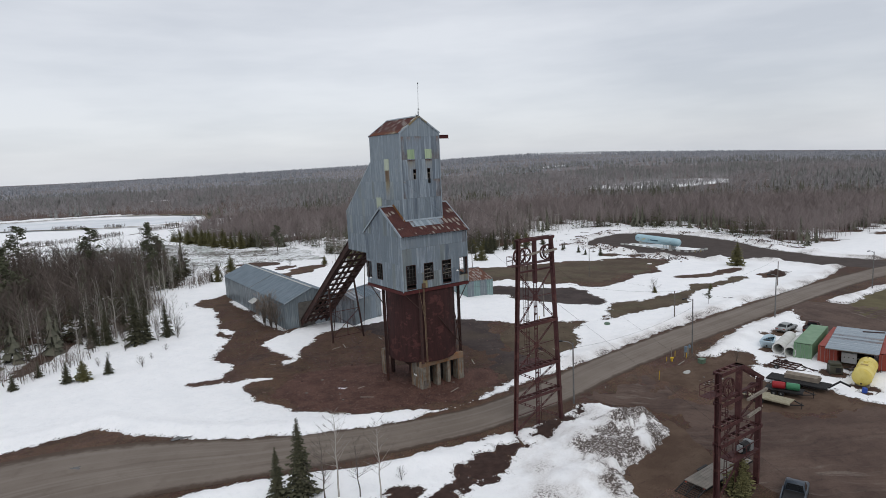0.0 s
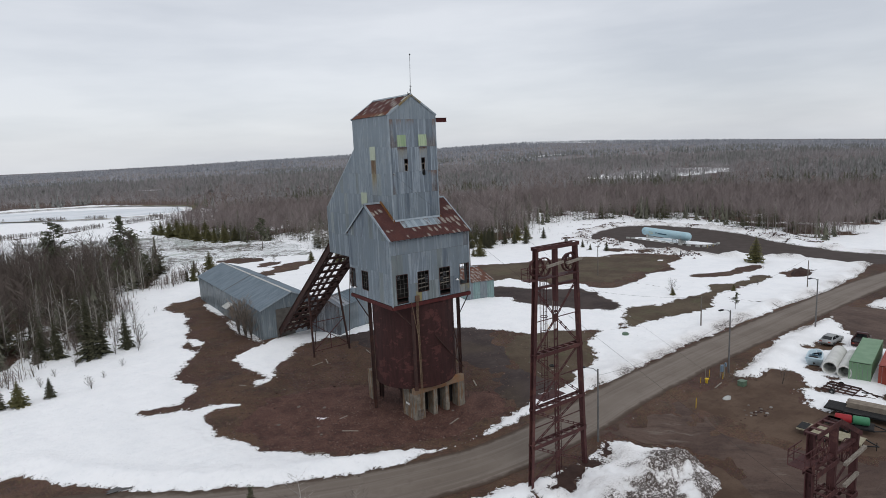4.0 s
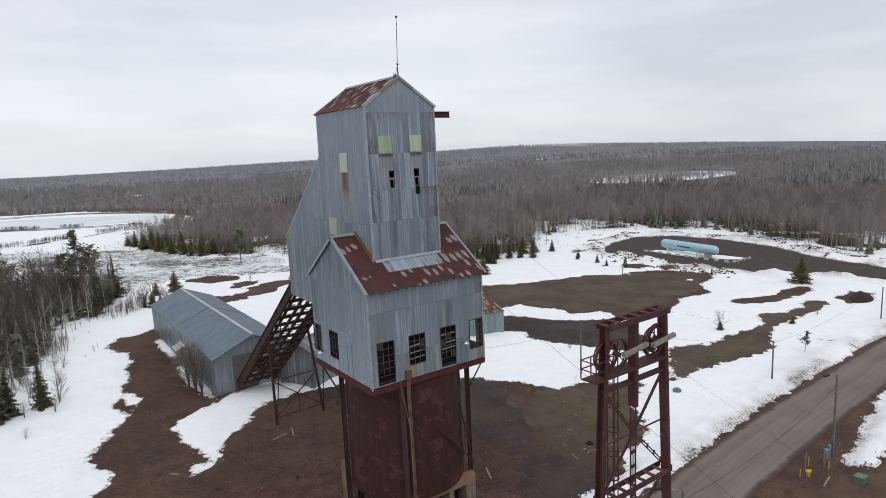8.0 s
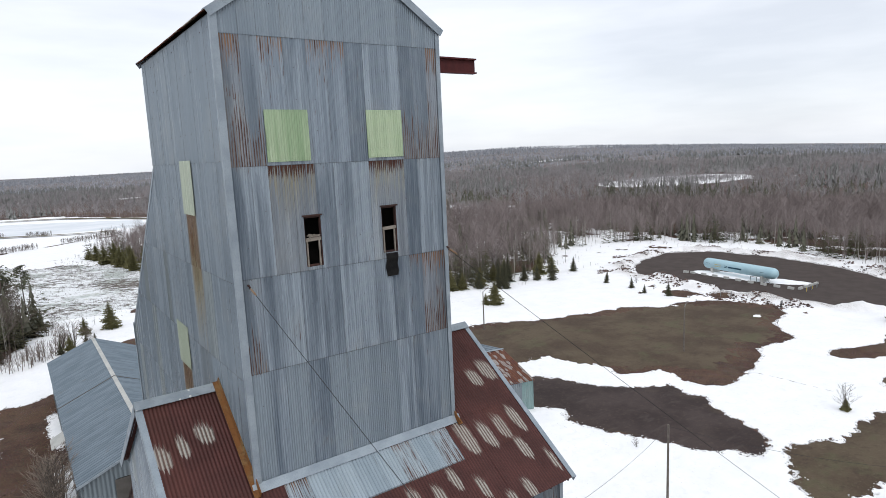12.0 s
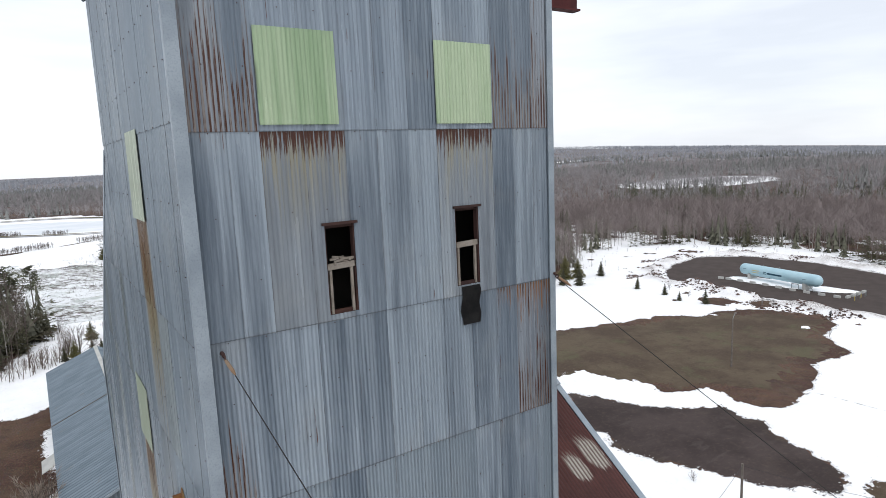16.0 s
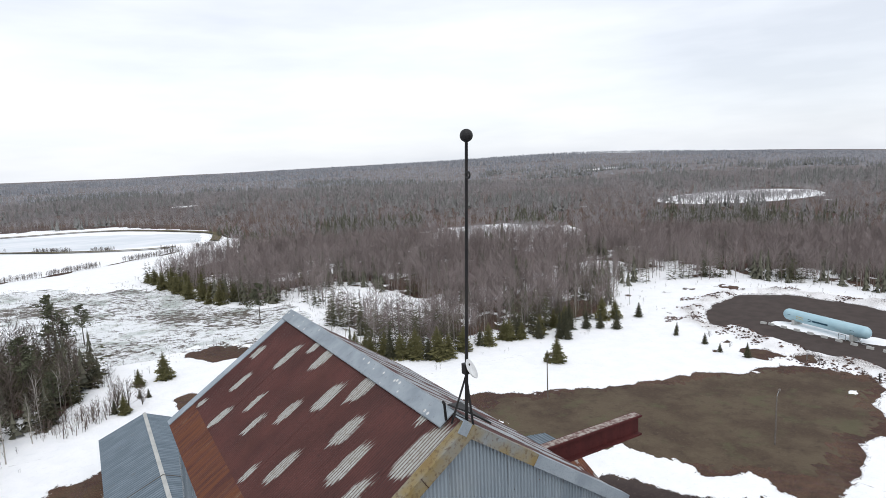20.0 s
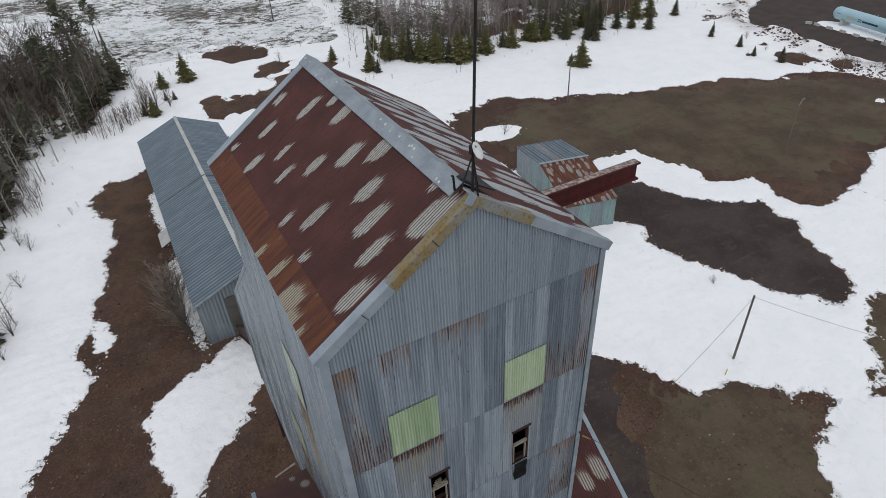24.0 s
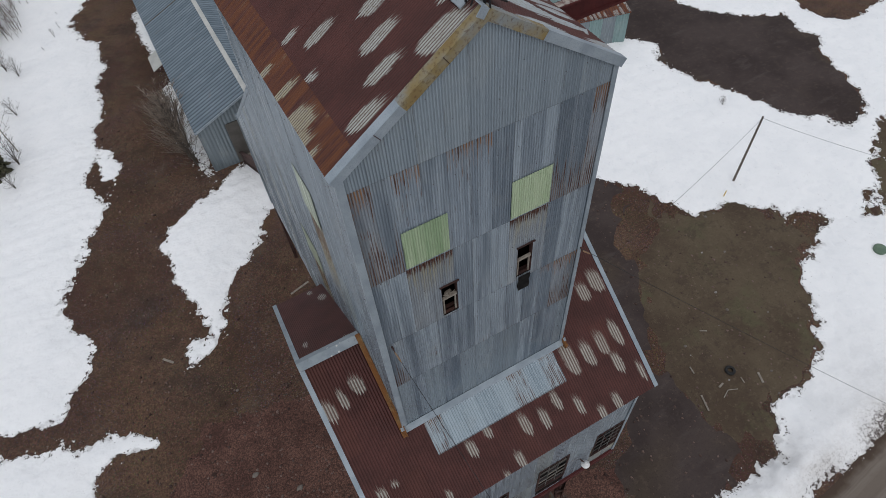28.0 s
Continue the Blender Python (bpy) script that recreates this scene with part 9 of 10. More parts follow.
def boat(at, turn):
    """An open pale-blue hull heaped with dark tarpaulin and scrap."""
    t = thing("old_boat", (0, 0, 0), "old pale-blue boat hull heaped with scrap on bare ground", "boat")
    ln_ = 4.7
    outer, inner = bmesh.new(), bmesh.new()

    def ring(bm, inset, low, top):
        rows_ = []
        for i in range(13):
            u = i / 12
            half = (1.08 - 0.22 * u) * math.sqrt(max(0.0, 1 - max(0.0, (u - 0.62) / 0.38) ** 2)) - inset
            half = max(half, 0.02)
            x = inset + (ln_ - 2 * inset) * u
            rows_.append([bm.verts.new((x + (0.22 * (k_ in (1, 2)) * (0.3 - u)), s_ * half, z)) for k_, (s_, z) in enumerate(((-1, top), (-0.72, low), (0.72, low), (1, top)))])
        for p, q in zip(rows_, rows_[1:]):
            for j in range(3):
                bm.faces.new((p[j], q[j], q[j + 1], p[j + 1]))
        bm.faces.new(rows_[0])
        return rows_

    ring(outer, 0.0, 0.12, 1.06)
    ring(inner, 0.16, 0.50, 1.06)
    hull = part("hull", outer, PALE_BLUE, t, "", True)
    part("lining", inner, PALE_BLUE, t)
    bm = bmesh.new()
    pts = []
    for i in range(25):
        u = abs(i - 12) / 12
        half = (1.00 - 0.22 * u) * math.sqrt(max(0.0, 1 - max(0.0, (u - 0.62) / 0.38) ** 2))
        pts.append((0.05 + (ln_ - 0.1) * u, (1 if i > 12 else -1) * half, 1.07))
    tube(bm, pts + [pts[0]], 0.11, 6)
    part("gunwale", bm, PALE_BLUE, t)
    part("drain_cap", tubed([(-0.03, 0, 0.42), (0.06, 0, 0.42)], 0.14, 14), BLACK, hull)
    r_ = random.Random(5)
    for i in range(16):
        c = Vector((r_.uniform(0.5, 3.6), r_.uniform(-0.5, 0.5), 0.66 + r_.uniform(0, 0.28)))
        d = Vector((r_.uniform(-1, 1), r_.uniform(-1, 1), r_.uniform(-0.2, 0.2))).normalized() * r_.uniform(0.2, 0.55)
        part("scrap", barred(c - d, c + d, r_.uniform(0.12, 0.4), r_.uniform(0.08, 0.22)), r_.choice((NAVY, NAVY, BLACK, CAR_GLASS)), t, "dark scrap in the hull")
    for x in (0.9, 3.4):
        part("chock", boxed(x - 0.12, x + 0.12, -0.7, 0.7, -0.03, 0.14), WOOD, t)
    t.matrix_basis = Matrix.Translation((at[0], at[1], z_at(*at))) @ pose(0, 0, 0, 0, 0, turn)


boat((52.6, -23.6), 20)


def chassis(at, turn):
    """A stripped trailer frame with one wheel and a drawbar."""
    t = thing("rusty_chassis", (0, 0, 0), "stripped rusty trailer chassis half sunk in snow", "chassis")
    for y in (-1.45, -0.55, 0.55, 1.45):
        part("rail", boxed(0, 3.6, y - 0.07, y + 0.07, 0.35, 0.52, 0.01), STEEL, t)
    for x in (0.1, 0.9, 1.7, 2.5, 3.5):
        part("cross_member", boxed(x - 0.06, x + 0.06, -1.6, 1.6, 0.28, 0.42, 0.01), STEEL, t)
    for s_ in (-1, 1):
        part("drawbar", barred((3.6, s_ * 1.2, 0.42), (5.6, s_ * 0.35, 0.22), 0.12, 0.12), STEEL, t)
    part("axle", tubed([(1.3, -1.5, 0.35), (1.3, 1.5, 0.35)], 0.07, 8), STEEL, t)
    wheel_set(t, [(1.3, -1.6, 0.33), (1.3, 1.6, 0.33)], 0.34, (0, 1, 0))
    r_ = random.Random(8)
    for i in range(6):
        x, y = r_.uniform(0.3, 3.0), r_.uniform(-1.2, 1.2)
        part("loose_bar", barred((x, y, 0.56), (x + r_.uniform(-0.9, 0.9), y + r_.uniform(-0.7, 0.7), 0.62), 0.09, 0.07), STEEL, t)
    t.matrix_basis = Matrix.Translation((at[0], at[1], z_at(*at))) @ pose(0, 0, 0, 0, 0, turn)


chassis((45.9, -27.9), -86)


GREY_DECK = plain("weathered_grey_deck", (0.17, 0.155, 0.135), (0.25, 0.225, 0.195), 0.8, 0.85, 0.0, 14)


def trailer(at, turn, ln_, wd, deck_mat, label, axles=2, goose=False, rail=None, ramp_end=0.0):
    t = thing("flatbed_trailer", (0, 0, 0), label, "trailer", "parked trailers")
    n_ = 7
    for i in range(n_):
        y0_ = -wd / 2 + wd * i / n_
        part("deck_board", boxed(ramp_end, ln_, y0_ + 0.01, y0_ + wd / n_ - 0.01, 0.72, 0.78), deck_mat, t)
    for y in (-wd / 2, wd / 2):
        part("side_rail", boxed(-0.05, ln_ + 0.05, y - 0.05, y + 0.05, 0.58, 0.74, 0.01), rail or BLACK, t)
    for i in range(4):
        x = 0.3 + (ln_ - 0.6) * i / 3
        part("cross_member", boxed(x - 0.05, x + 0.05, -wd / 2, wd / 2, 0.58, 0.70), BLACK, t)
    if ramp_end:
        part("ramp_plate", boxed(-0.05, ramp_end - 0.01, -wd / 2 + 0.06, wd / 2 - 0.06, 0.70, 0.76), RUBBER, t, "dark steel ramp plate")
    if goose:
        part("gooseneck", bar(bar(bar(bmesh.new(), (ln_, -0.4, 0.66), (ln_ + 1.2, -0.3, 1.7), 0.14), (ln_, 0.4, 0.66), (ln_ + 1.2, 0.3, 1.7), 0.14), (ln_ + 1.2, 0, 1.7), (ln_ + 2.4, 0, 1.3), 0.2), BLACK, t)
    else:
        part("tongue", bar(bar(bmesh.new(), (ln_, -wd / 2 + 0.1, 0.62), (ln_ + 1.3, 0, 0.62), 0.10), (ln_, wd / 2 - 0.1, 0.62), (ln_ + 1.3, 0, 0.62), 0.10), BLACK, t)
        part("jack", tubed([(ln_ + 1.1, 0, 0.1), (ln_ + 1.1, 0, 1.0)], 0.04, 6), BLACK, t)
    wheel_set(t, [(ln_ * 0.45 + 0.85 * (i - axles / 2), y, 0.36) for i in range(axles) for y in (-wd / 2 - 0.15, wd / 2 + 0.15)], 0.36, (0, 1, 0))
    for y in (-wd / 2 - 0.15, wd / 2 + 0.15):
        part("mudguard", boxed(ln_ * 0.45 - 1.3, ln_ * 0.45 + 0.4, y - 0.13, y + 0.13, 0.76, 0.80), rail or BLACK, t)
    for y in (-wd / 2 + 0.2, wd / 2 - 0.2):
        part("tail_light", boxed(-0.08, -0.04, y - 0.1, y + 0.1, 0.6, 0.7), RED_BOX, t)
    t.matrix_basis = Matrix.Translation((at[0], at[1], z_at(*at))) @ pose(0, 0, 0, 0, 0, turn)
    return t


trailer((31.5, -31.4), -83, 6.0, 1.95, DECK, "pale-decked flatbed trailer on brown mud", 2, False, DECK, 0.9)
trailer((35.05, -32.6), -72, 4.4, 1.9, RUBBER, "dark flatbed trailer carrying two drums")
trailer((39.2, -30.9), -79.5, 7.3, 2.5, RUBBER, "black gooseneck trailer loaded with planks", 2, True)
trailer((6.0, -41.05), 1.5, 8.4, 2.3, GREY_DECK, "pale-decked flatbed trailer behind the shorter rope tower")
ramp = thing("loading_ramp", (5.2, -41.0, 0), "black steel loading ramp at the trailer end", "ramp")
for y in (-42.1, -41.0, -39.95):
    part("ramp_rail", barred((4.4, y, 0.12), (6.0, y, 0.62), 0.09), BLACK, ramp)
for i in range(7):
    x, z = 4.45 + 0.25 * i, 0.135 + 0.078 * i
    part("ramp_bar", barred((x, -42.1, z), (x, -39.95, z), 0.06), BLACK, ramp)
RED_DRUM = plain("red_drum_paint", (0.32, 0.02, 0.025), (0.38, 0.03, 0.035), 1.0, 0.5)
GREEN_DRUM = plain("green_drum_paint", (0.05, 0.20, 0.10), (0.07, 0.24, 0.13), 1.0, 0.5)
tv = Vector((math.cos(radians(-66)), math.sin(radians(-66)), 0))
for i, (m, nm) in enumerate(((RED_DRUM, "red"), (GREEN_DRUM, "green"))):
    a = Vector((34.95, -33.45, 1.26)) + tv * (1.62 * i)
    dr = thing("steel_drum", a, nm + " steel tank lying on the dark trailer", "tank", "drums on a trailer")
    part("shell", revolve(bmesh.new(), [(0.0, 0), (0.25, 0.01), (0.43, 0.06), (0.47, 0.14), (0.47, 1.46), (0.43, 1.54), (0.25, 1.59), (0.0, 1.60)], a, tv, 22), m, dr, "", True)
    for f in (0.30, 1.30):
        part("hoop", revolve(bmesh.new(), [(0.465, -0.02), (0.485, -0.02), (0.485, 0.02), (0.465, 0.02)], a + tv * f, tv, 22), m, dr)
PLANK = plain("stacked_grey_planks", (0.20, 0.165, 0.13), (0.30, 0.255, 0.205), 1.5, 0.9, 0.0, 12)
tv = Vector((math.cos(radians(-77)), math.sin(radians(-77)), 0))
sv = Vector((-tv.y, tv.x, 0))
for i in range(18):
    lay, col = divmod(i, 6)
    a = Vector((40.2, -32.6, 0.92 + 0.21 * lay)) + tv * (0.07 * ((i * 5) % 4)) + sv * (-0.52 + 0.235 * col)
    pp = thing("timber_beam", a, "weathered grey timber stacked on the black trailer", "timber", "stacked timbers")
    part("beam", barred(a, a + tv * (4.1 - 0.08 * ((i * 3) % 5)), 0.20, 0.19), PLANK, pp)
jk = random.Random(77)
for gx, gy, n_, spread, lab in ((46.4, -32.6, 5, 0.9, "dark scrap steel in the snow"), (51.6, -36.6, 7, 0.9, "scrap boxes by the canopy")):
    for i in range(n_):
        x, y = gx + jk.uniform(-spread, spread), gy + jk.uniform(-spread, spread) * 0.7
        t = thing("scrap_piece", (x, y, z_at(x, y)), lab, "scrap", "scrap heap")
        a = jk.uniform(0, 3.1)
        dv = Vector((math.cos(a), math.sin(a), jk.uniform(-0.1, 0.1))) * jk.uniform(0.3, 0.9)
        c = Vector((x, y, z_at(x, y) + 0.22 + jk.uniform(-0.1, 0.1)))
        part("piece", barred(c - dv, c + dv, jk.uniform(0.1, 0.3), jk.uniform(0.08, 0.25)), jk.choice((STEEL, STEEL, BLACK, POLE)), t)
lg = thing("scrap_plank", (29, -34.9, 0), "pale log lying on the mud", "plank", "scattered planks")
part("log", tubed([(28.3, -34.8, 0.12), (29.7, -35.0, 0.12)], 0.10, 8), PLANK, lg)
gen = thing("fuel_skid", (49.4, -34.6, 0), "old olive fuel box with a lid in the snow", "box")
OLIVE = plain("olive_paint", (0.055, 0.055, 0.040), (0.075, 0.07, 0.05), 1, 0.6)
turned = Matrix.Translation((48.7, -35.3, 0)) @ pose(0, 0, 0, 0, 0, 36)
for nm, b in (("case", boxed(-0.9, 0.9, -0.8, 0.8, 0.1, 1.15, 0.05)), ("hood", boxed(-0.55, 0.85, -0.7, 0.7, 1.16, 1.55, 0.10)), ("skid", boxed(-1.0, 1.0, -0.85, -0.65, -0.05, 0.1)), ("skid", boxed(-1.0, 1.0, 0.65, 0.85, -0.05, 0.1)), ("panel", boxed(-0.92, -0.90, -0.6, 0.1, 0.3, 1.0))):
    part(nm, b, BLACK if nm in ("skid", "panel") else OLIVE, gen).data.transform(turned)
car((11.4, -47.6), 20, plain("slate_blue_paint", (0.05, 0.065, 0.085), (0.065, 0.08, 0.10), 1.0, 0.35), "slate-blue pickup parked by the rope tower", True)
hatch = thing("lot_marker", (126, 46, z_at(126, 46)), "small dark sign post at the lot edge", "sign")
part("post", boxed(125.9, 126.1, 45.9, 46.1, z_at(126, 46), z_at(126, 46) + 1.6), BLACK, hatch)
part("plate", boxed(125.7, 126.3, 45.84, 45.9, z_at(126, 46) + 1.2, z_at(126, 46) + 1.8), ALU, hatch)
rack = thing("pipe_rack", (129, 60, z_at(129, 60)), "low grey pipe stand at the lot edge", "rack")
for y in (58.6, 61.2):
    part("post", tubed([(129, y, z_at(129, y)), (129, y, z_at(129, y) + 1.6)], 0.07, 8), ALU, rack)
part("rail", tubed([(129, 58.6, z_at(129, 60) + 1.5), (129, 61.2, z_at(129, 60) + 1.5)], 0.06, 8), ALU, rack)


# ---- trees ----
def twig_tris(rng_, verts, tris, a, b, w):
    """A thin crossed sliver from a to b."""
    d = b - a
    s = np.cross(d, (0.31, 0.52, 0.79))
    s = s / (np.linalg.norm(s) + 1e-9) * w / 2
    i = len(verts)
    verts += [a + s, a - s, b]
    tris.append((i, i + 1, i + 2))


def prism_tris(verts, tris, a, b, ra, rb, n=4):
    d = b - a
    d = d / (np.linalg.norm(d) + 1e-9)
    s = np.cross(d, (0.0, 0.0, 1.0) if abs(d[2]) < 0.9 else (1.0, 0.0, 0.0))
    s = s / (np.linalg.norm(s) + 1e-9)
    u = np.cross(s, d)
    i = len(verts)
    for p, r_ in ((a, ra), (b, rb)):
        for k_ in range(n):
            t = 2 * math.pi * k_ / n
            verts.append(p + (s * math.cos(t) + u * math.sin(t)) * r_)
    for k_ in range(n):
        k2 = (k_ + 1) % n
        tris += [(i + k_, i + k2, i + n + k2), (i + k_, i + n + k2, i + n + k_)]


def bare_tree(seed, tall, limbs=26, twigs=5, spread=0.22, stems=1, low=0.3):
    """A leafless tree: arrays for trunk with limbs, and for twigs. About tall metres high."""
    r_ = random.Random(seed)
    tv_, tt, wv, wt = [], [], [], []
    for st in range(stems):
        lean = np.array([r_.uniform(-1, 1), r_.uniform(-1, 1), 0]) * tall * (0.05 if stems == 1 else 0.16)
        pts = [np.array([0.0, 0.0, -0.15])]
        segs = 6
        h = tall * r_.uniform(0.85, 1.0)
        for i in range(1, segs + 1):
            f = i / segs
            pts.append(np.array([lean[0] * f + r_.uniform(-1, 1) * tall * 0.012, lean[1] * f + r_.uniform(-1, 1) * tall * 0.012, h * f]))
        rad = tall * 0.0105 / (1 if stems == 1 else 1.5)
        for i in range(segs):
            prism_tris(tv_, tt, pts[i], pts[i + 1], rad * (1 - i / segs) + 0.012, rad * (1 - (i + 1) / segs) + 0.010, 5)
        for j in range(limbs // stems):
            f = low + (1 - low) * (j + r_.random()) / (limbs // stems)
            k_ = min(int(f * segs), segs - 1)
            p = pts[k_] + (pts[k_ + 1] - pts[k_]) * (f * segs - k_)
            az = r_.uniform(0, 6.283)
            ln_ = tall * spread * (1.15 - f) * r_.uniform(0.7, 1.3) + 0.3
            up = r_.uniform(0.5, 1.2)
            q = p + np.array([math.cos(az), math.sin(az), up]) * ln_
            prism_tris(tv_, tt, p, q, rad * 0.35 * (1.1 - f) + 0.008, 0.006, 3)
            for _ in range(twigs):
                g = r_.uniform(0.35, 1.0)
                c = p + (q - p) * g
                az2 = az + r_.uniform(-1.1, 1.1)
                e = c + np.array([math.cos(az2), math.sin(az2), r_.uniform(0.4, 1.6)]) * ln_ * r_.uniform(0.25, 0.5)
                twig_tris(r_, wv, wt, c, e, 0.028)
                twig_tris(r_, wv, wt, c + (e - c) * 0.4, e + np.array([r_.uniform(-1, 1), r_.uniform(-1, 1), r_.uniform(0, 1)]) * ln_ * 0.22, 0.022)
    return (np.array(tv_), np.array(tt)), (np.array(wv), np.array(wt))


def conifer(seed, tall, wide, whorls, per, droop=0.25, ragged=0.3, base=0.08):
    """A conifer: trunk, and boughs made of many small needle clumps."""
    r_ = random.Random(seed)
    tv_, tt, lv, lt = [], [], [], []
    prism_tris(tv_, tt, np.array([0, 0, -0.15]), np.array([0.02 * tall, 0.01 * tall, tall * 0.97]), tall * 0.014 + 0.02, 0.01, 6)
    for i in range(whorls):
        f = base + (1 - base) * (i / whorls) ** 0.92
        reach = wide * (1 - f) ** 0.85 * r_.uniform(1 - ragged, 1 + ragged * 0.5) + 0.04 * wide
        for j in range(per):
            az = 6.283 * (j + r_.random()) / per
            ln_ = reach * r_.uniform(0.65, 1.1)
            z = tall * (f + r_.uniform(-0.5, 0.5) / whorls)
            d = np.array([math.cos(az), math.sin(az), -droop * r_.uniform(0.4, 1.4)])
            sd = np.array([-math.sin(az), math.cos(az), 0])
            p = np.array([0.02 * tall * f, 0.01 * tall * f, z])
            nseg = 3 if ln_ > 0.5 else 2
            for s_ in range(nseg):
                a, b = p + d * ln_ * (s_ / nseg), p + d * ln_ * ((s_ + 1.25) / nseg)
                w_ = ln_ * 0.30 * (1 - 0.6 * s_ / nseg) + 0.03
                k_ = len(lv)
                tip = np.array([0, 0, r_.uniform(-0.12, 0.10)]) * ln_
                lv += [a + sd * w_ * 0.4, a - sd * w_ * 0.4, b + tip, (a + b) / 2 + sd * w_ * r_.uniform(0.8, 1.3) + np.array([0, 0, -0.10 * ln_]), (a + b) / 2 - sd * w_ * r_.uniform(0.8, 1.3) + np.array([0, 0, -0.10 * ln_])]
                lt += [(k_, k_ + 1, k_ + 2), (k_, k_ + 3, k_ + 2), (k_ + 1, k_ + 2, k_ + 4)]
    return (np.array(tv_), np.array(tt)), (np.array(lv), np.array(lt))


def pine(seed, tall):
    """A white pine: bare lower trunk, flat layered uneven crown of needle tufts."""
    r_ = random.Random(seed)
    tv_, tt, lv, lt = [], [], [], []
    prism_tris(tv_, tt, np.array([0, 0, -0.15]), np.array([0.3, 0.1, tall * 0.96]), tall * 0.016, 0.03, 6)
    for i in range(34):
        f = 0.42 + 0.58 * i / 34
        az = r_.uniform(0, 6.283)
        ln_ = tall * 0.30 * (1.12 - f) ** 0.6 * r_.uniform(0.5, 1.25)
        p = np.array([0.3 * f, 0.1 * f, tall * f])
        q = p + np.array([math.cos(az), math.sin(az), 0.25]) * ln_
        prism_tris(tv_, tt, p, q, 0.06, 0.02, 3)
        for _ in range(30):
            c = p + (q - p) * r_.uniform(0.35, 1.08) + np.array([r_.gauss(0, 1), r_.gauss(0, 1), r_.gauss(0, 0.45)]) * ln_ * 0.17
            e = np.array([r_.uniform(-1, 1), r_.uniform(-1, 1), r_.uniform(0.0, 0.9)]) * 0.52
            s_ = np.array([r_.uniform(-1, 1), r_.uniform(-1, 1), r_.uniform(-0.3, 0.3)]) * 0.40
            k_ = len(lv)
            lv += [c + s_, c - s_, c + e]
            lt.append((k_, k_ + 1, k_ + 2))
    return (np.array(tv_), np.array(tt)), (np.array(lv), np.array(lt))


def tree_thing(name, data, mats, label, category, group):
    root = thing(name, (0, 0, 0), label, category, group)
    hang("trunk", mesh_np("trunk", *data[0]), mats[0], root)
    hang("crown", mesh_np("crown", *data[1]), mats[1], root)
    return root


def plant(root, spots, lo, hi, seed):
    """Sets the tree at its first spot and copies at the others."""
    r_ = random.Random(seed)
    for i, sp in enumerate(spots):
        x, y = sp[0], sp[1]
        s_ = sp[2] if len(sp) > 2 else r_.uniform(lo, hi)
        m = Matrix.Translation((x, y, z_at(x, y))) @ pose(0, 0, 0, 0, 0, r_.uniform(0, 360))
        ob = root if i == 0 else copy_thing(root, m)
        ob.matrix_basis = m @ Matrix.Diagonal((s_, s_, s_, 1))


spruce_a = tree_thing("spruce", conifer(1, 10.0, 2.3, 34, 9), (BARK, SPRUCE), "dark green spruce standing in snow", "conifer", "spruces")
plant(spruce_a, [(-28.3, 54.5, 1.15), (-26.4, 56.2, 0.72), (-22.6, 56.5, 0.74), (-33.0, 58.5, 0.75), (-24.4, -18.1, 0.86), (-26.3, -16.6, 0.55), (55, 113, 0.8), (101, 106, 0.8), (103, 109, 0.6), (126, 92, 0.30), (58, 137, 0.6), (-35, 60, 0.62), (98, 105, 0.7), (106, 110, 0.85)], 0.6, 0.9, 3)
spruce_b = tree_thing("spruce", conifer(2, 6.0, 2.0, 24, 9), (BARK, SPRUCE), "young dark spruce in the snow", "conifer", "spruces")
plant(spruce_b, [(-33, 64, 0.7), (-29, 67, 0.8), (-36, 58, 0.6), (-25, 75, 0.9), (-23, 80, 0.8), (-31, 78, 0.6), (-41.0, 38.1, 0.62), (-35.1, 38.4, 0.55), (123, 90, 0.5), (122, 81, 0.52), (119, 75, 0.42), (120, 69, 0.62), (4.5, 118, 0.35), (6.0, 117.5, 0.35), (0, 112, 0.5), (-44.6, 44.7, 0.5), (46, 110, 0.55), (62, 108, 0.9), (78, 111, 0.8), (91, 112, 1.0), (94, 108, 0.9), (130, 108, 0.8), (99, 103, 0.8), (110, 108, 0.9), (113, 106, 0.8), (116, 103, 0.9), (-48, 40, 0.5)], 0.5, 0.9, 4)
cedar = tree_thing("cedar", conifer(3, 5.0, 1.9, 26, 10, 0.05, 0.4, 0.03), (BARK, CEDAR), "olive-green cedar with a dense ragged crown", "conifer", "cedars")
plant(cedar, [(10, 127.5, 1.25), (5, 125.5, 0.8), (129, 25, 1.5), (45, 112, 1.0), (52, 117, 1.1), (59, 111, 1.0), (41, 124, 0.7), (87, 111, 1.2), (90, 110, 1.0), (104, 114, 1.1), (107, 113, 1.3), (120, 112, 1.4), (124, 111, 1.2), (-38.7, 37.7, 0.78), (84, 90, 1.25), (82.5, 91.5, 0.6), (57, 112, 1.3), (60, 110, 1.5), (64, 107, 1.6), (66.5, 106.5, 1.2), (72, 109, 1.3), (80, 110, 1.2), (86, 112, 1.1), (55, 116, 1.2), (1.5, 111, 0.8), (88, 8, 0.35), (96, 110, 1.2), (52, 120, 1.0), (52, 126, 0.9), (75, 14, 0.4), (9.2, -43.6, 0.85), (8.2, -44.4, 0.6), (22, 262, 1.5), (24, 255, 1.2), (23, 248, 1.6), (26, 243, 1.3), (27, 236, 1.7), (29, 230, 1.2), (29, 222, 1.5), (32, 215, 1.3), (33, 208, 1.0), (36, 204, 1.4), (27, 250, 1.8), (31, 240, 1.6), (34, 226, 1.8), (38, 212, 1.6), (20, 268, 1.1), (31, 246, 1.4), (36, 220, 1.2), (41, 206, 1.3)], 0.8, 1.2, 5)
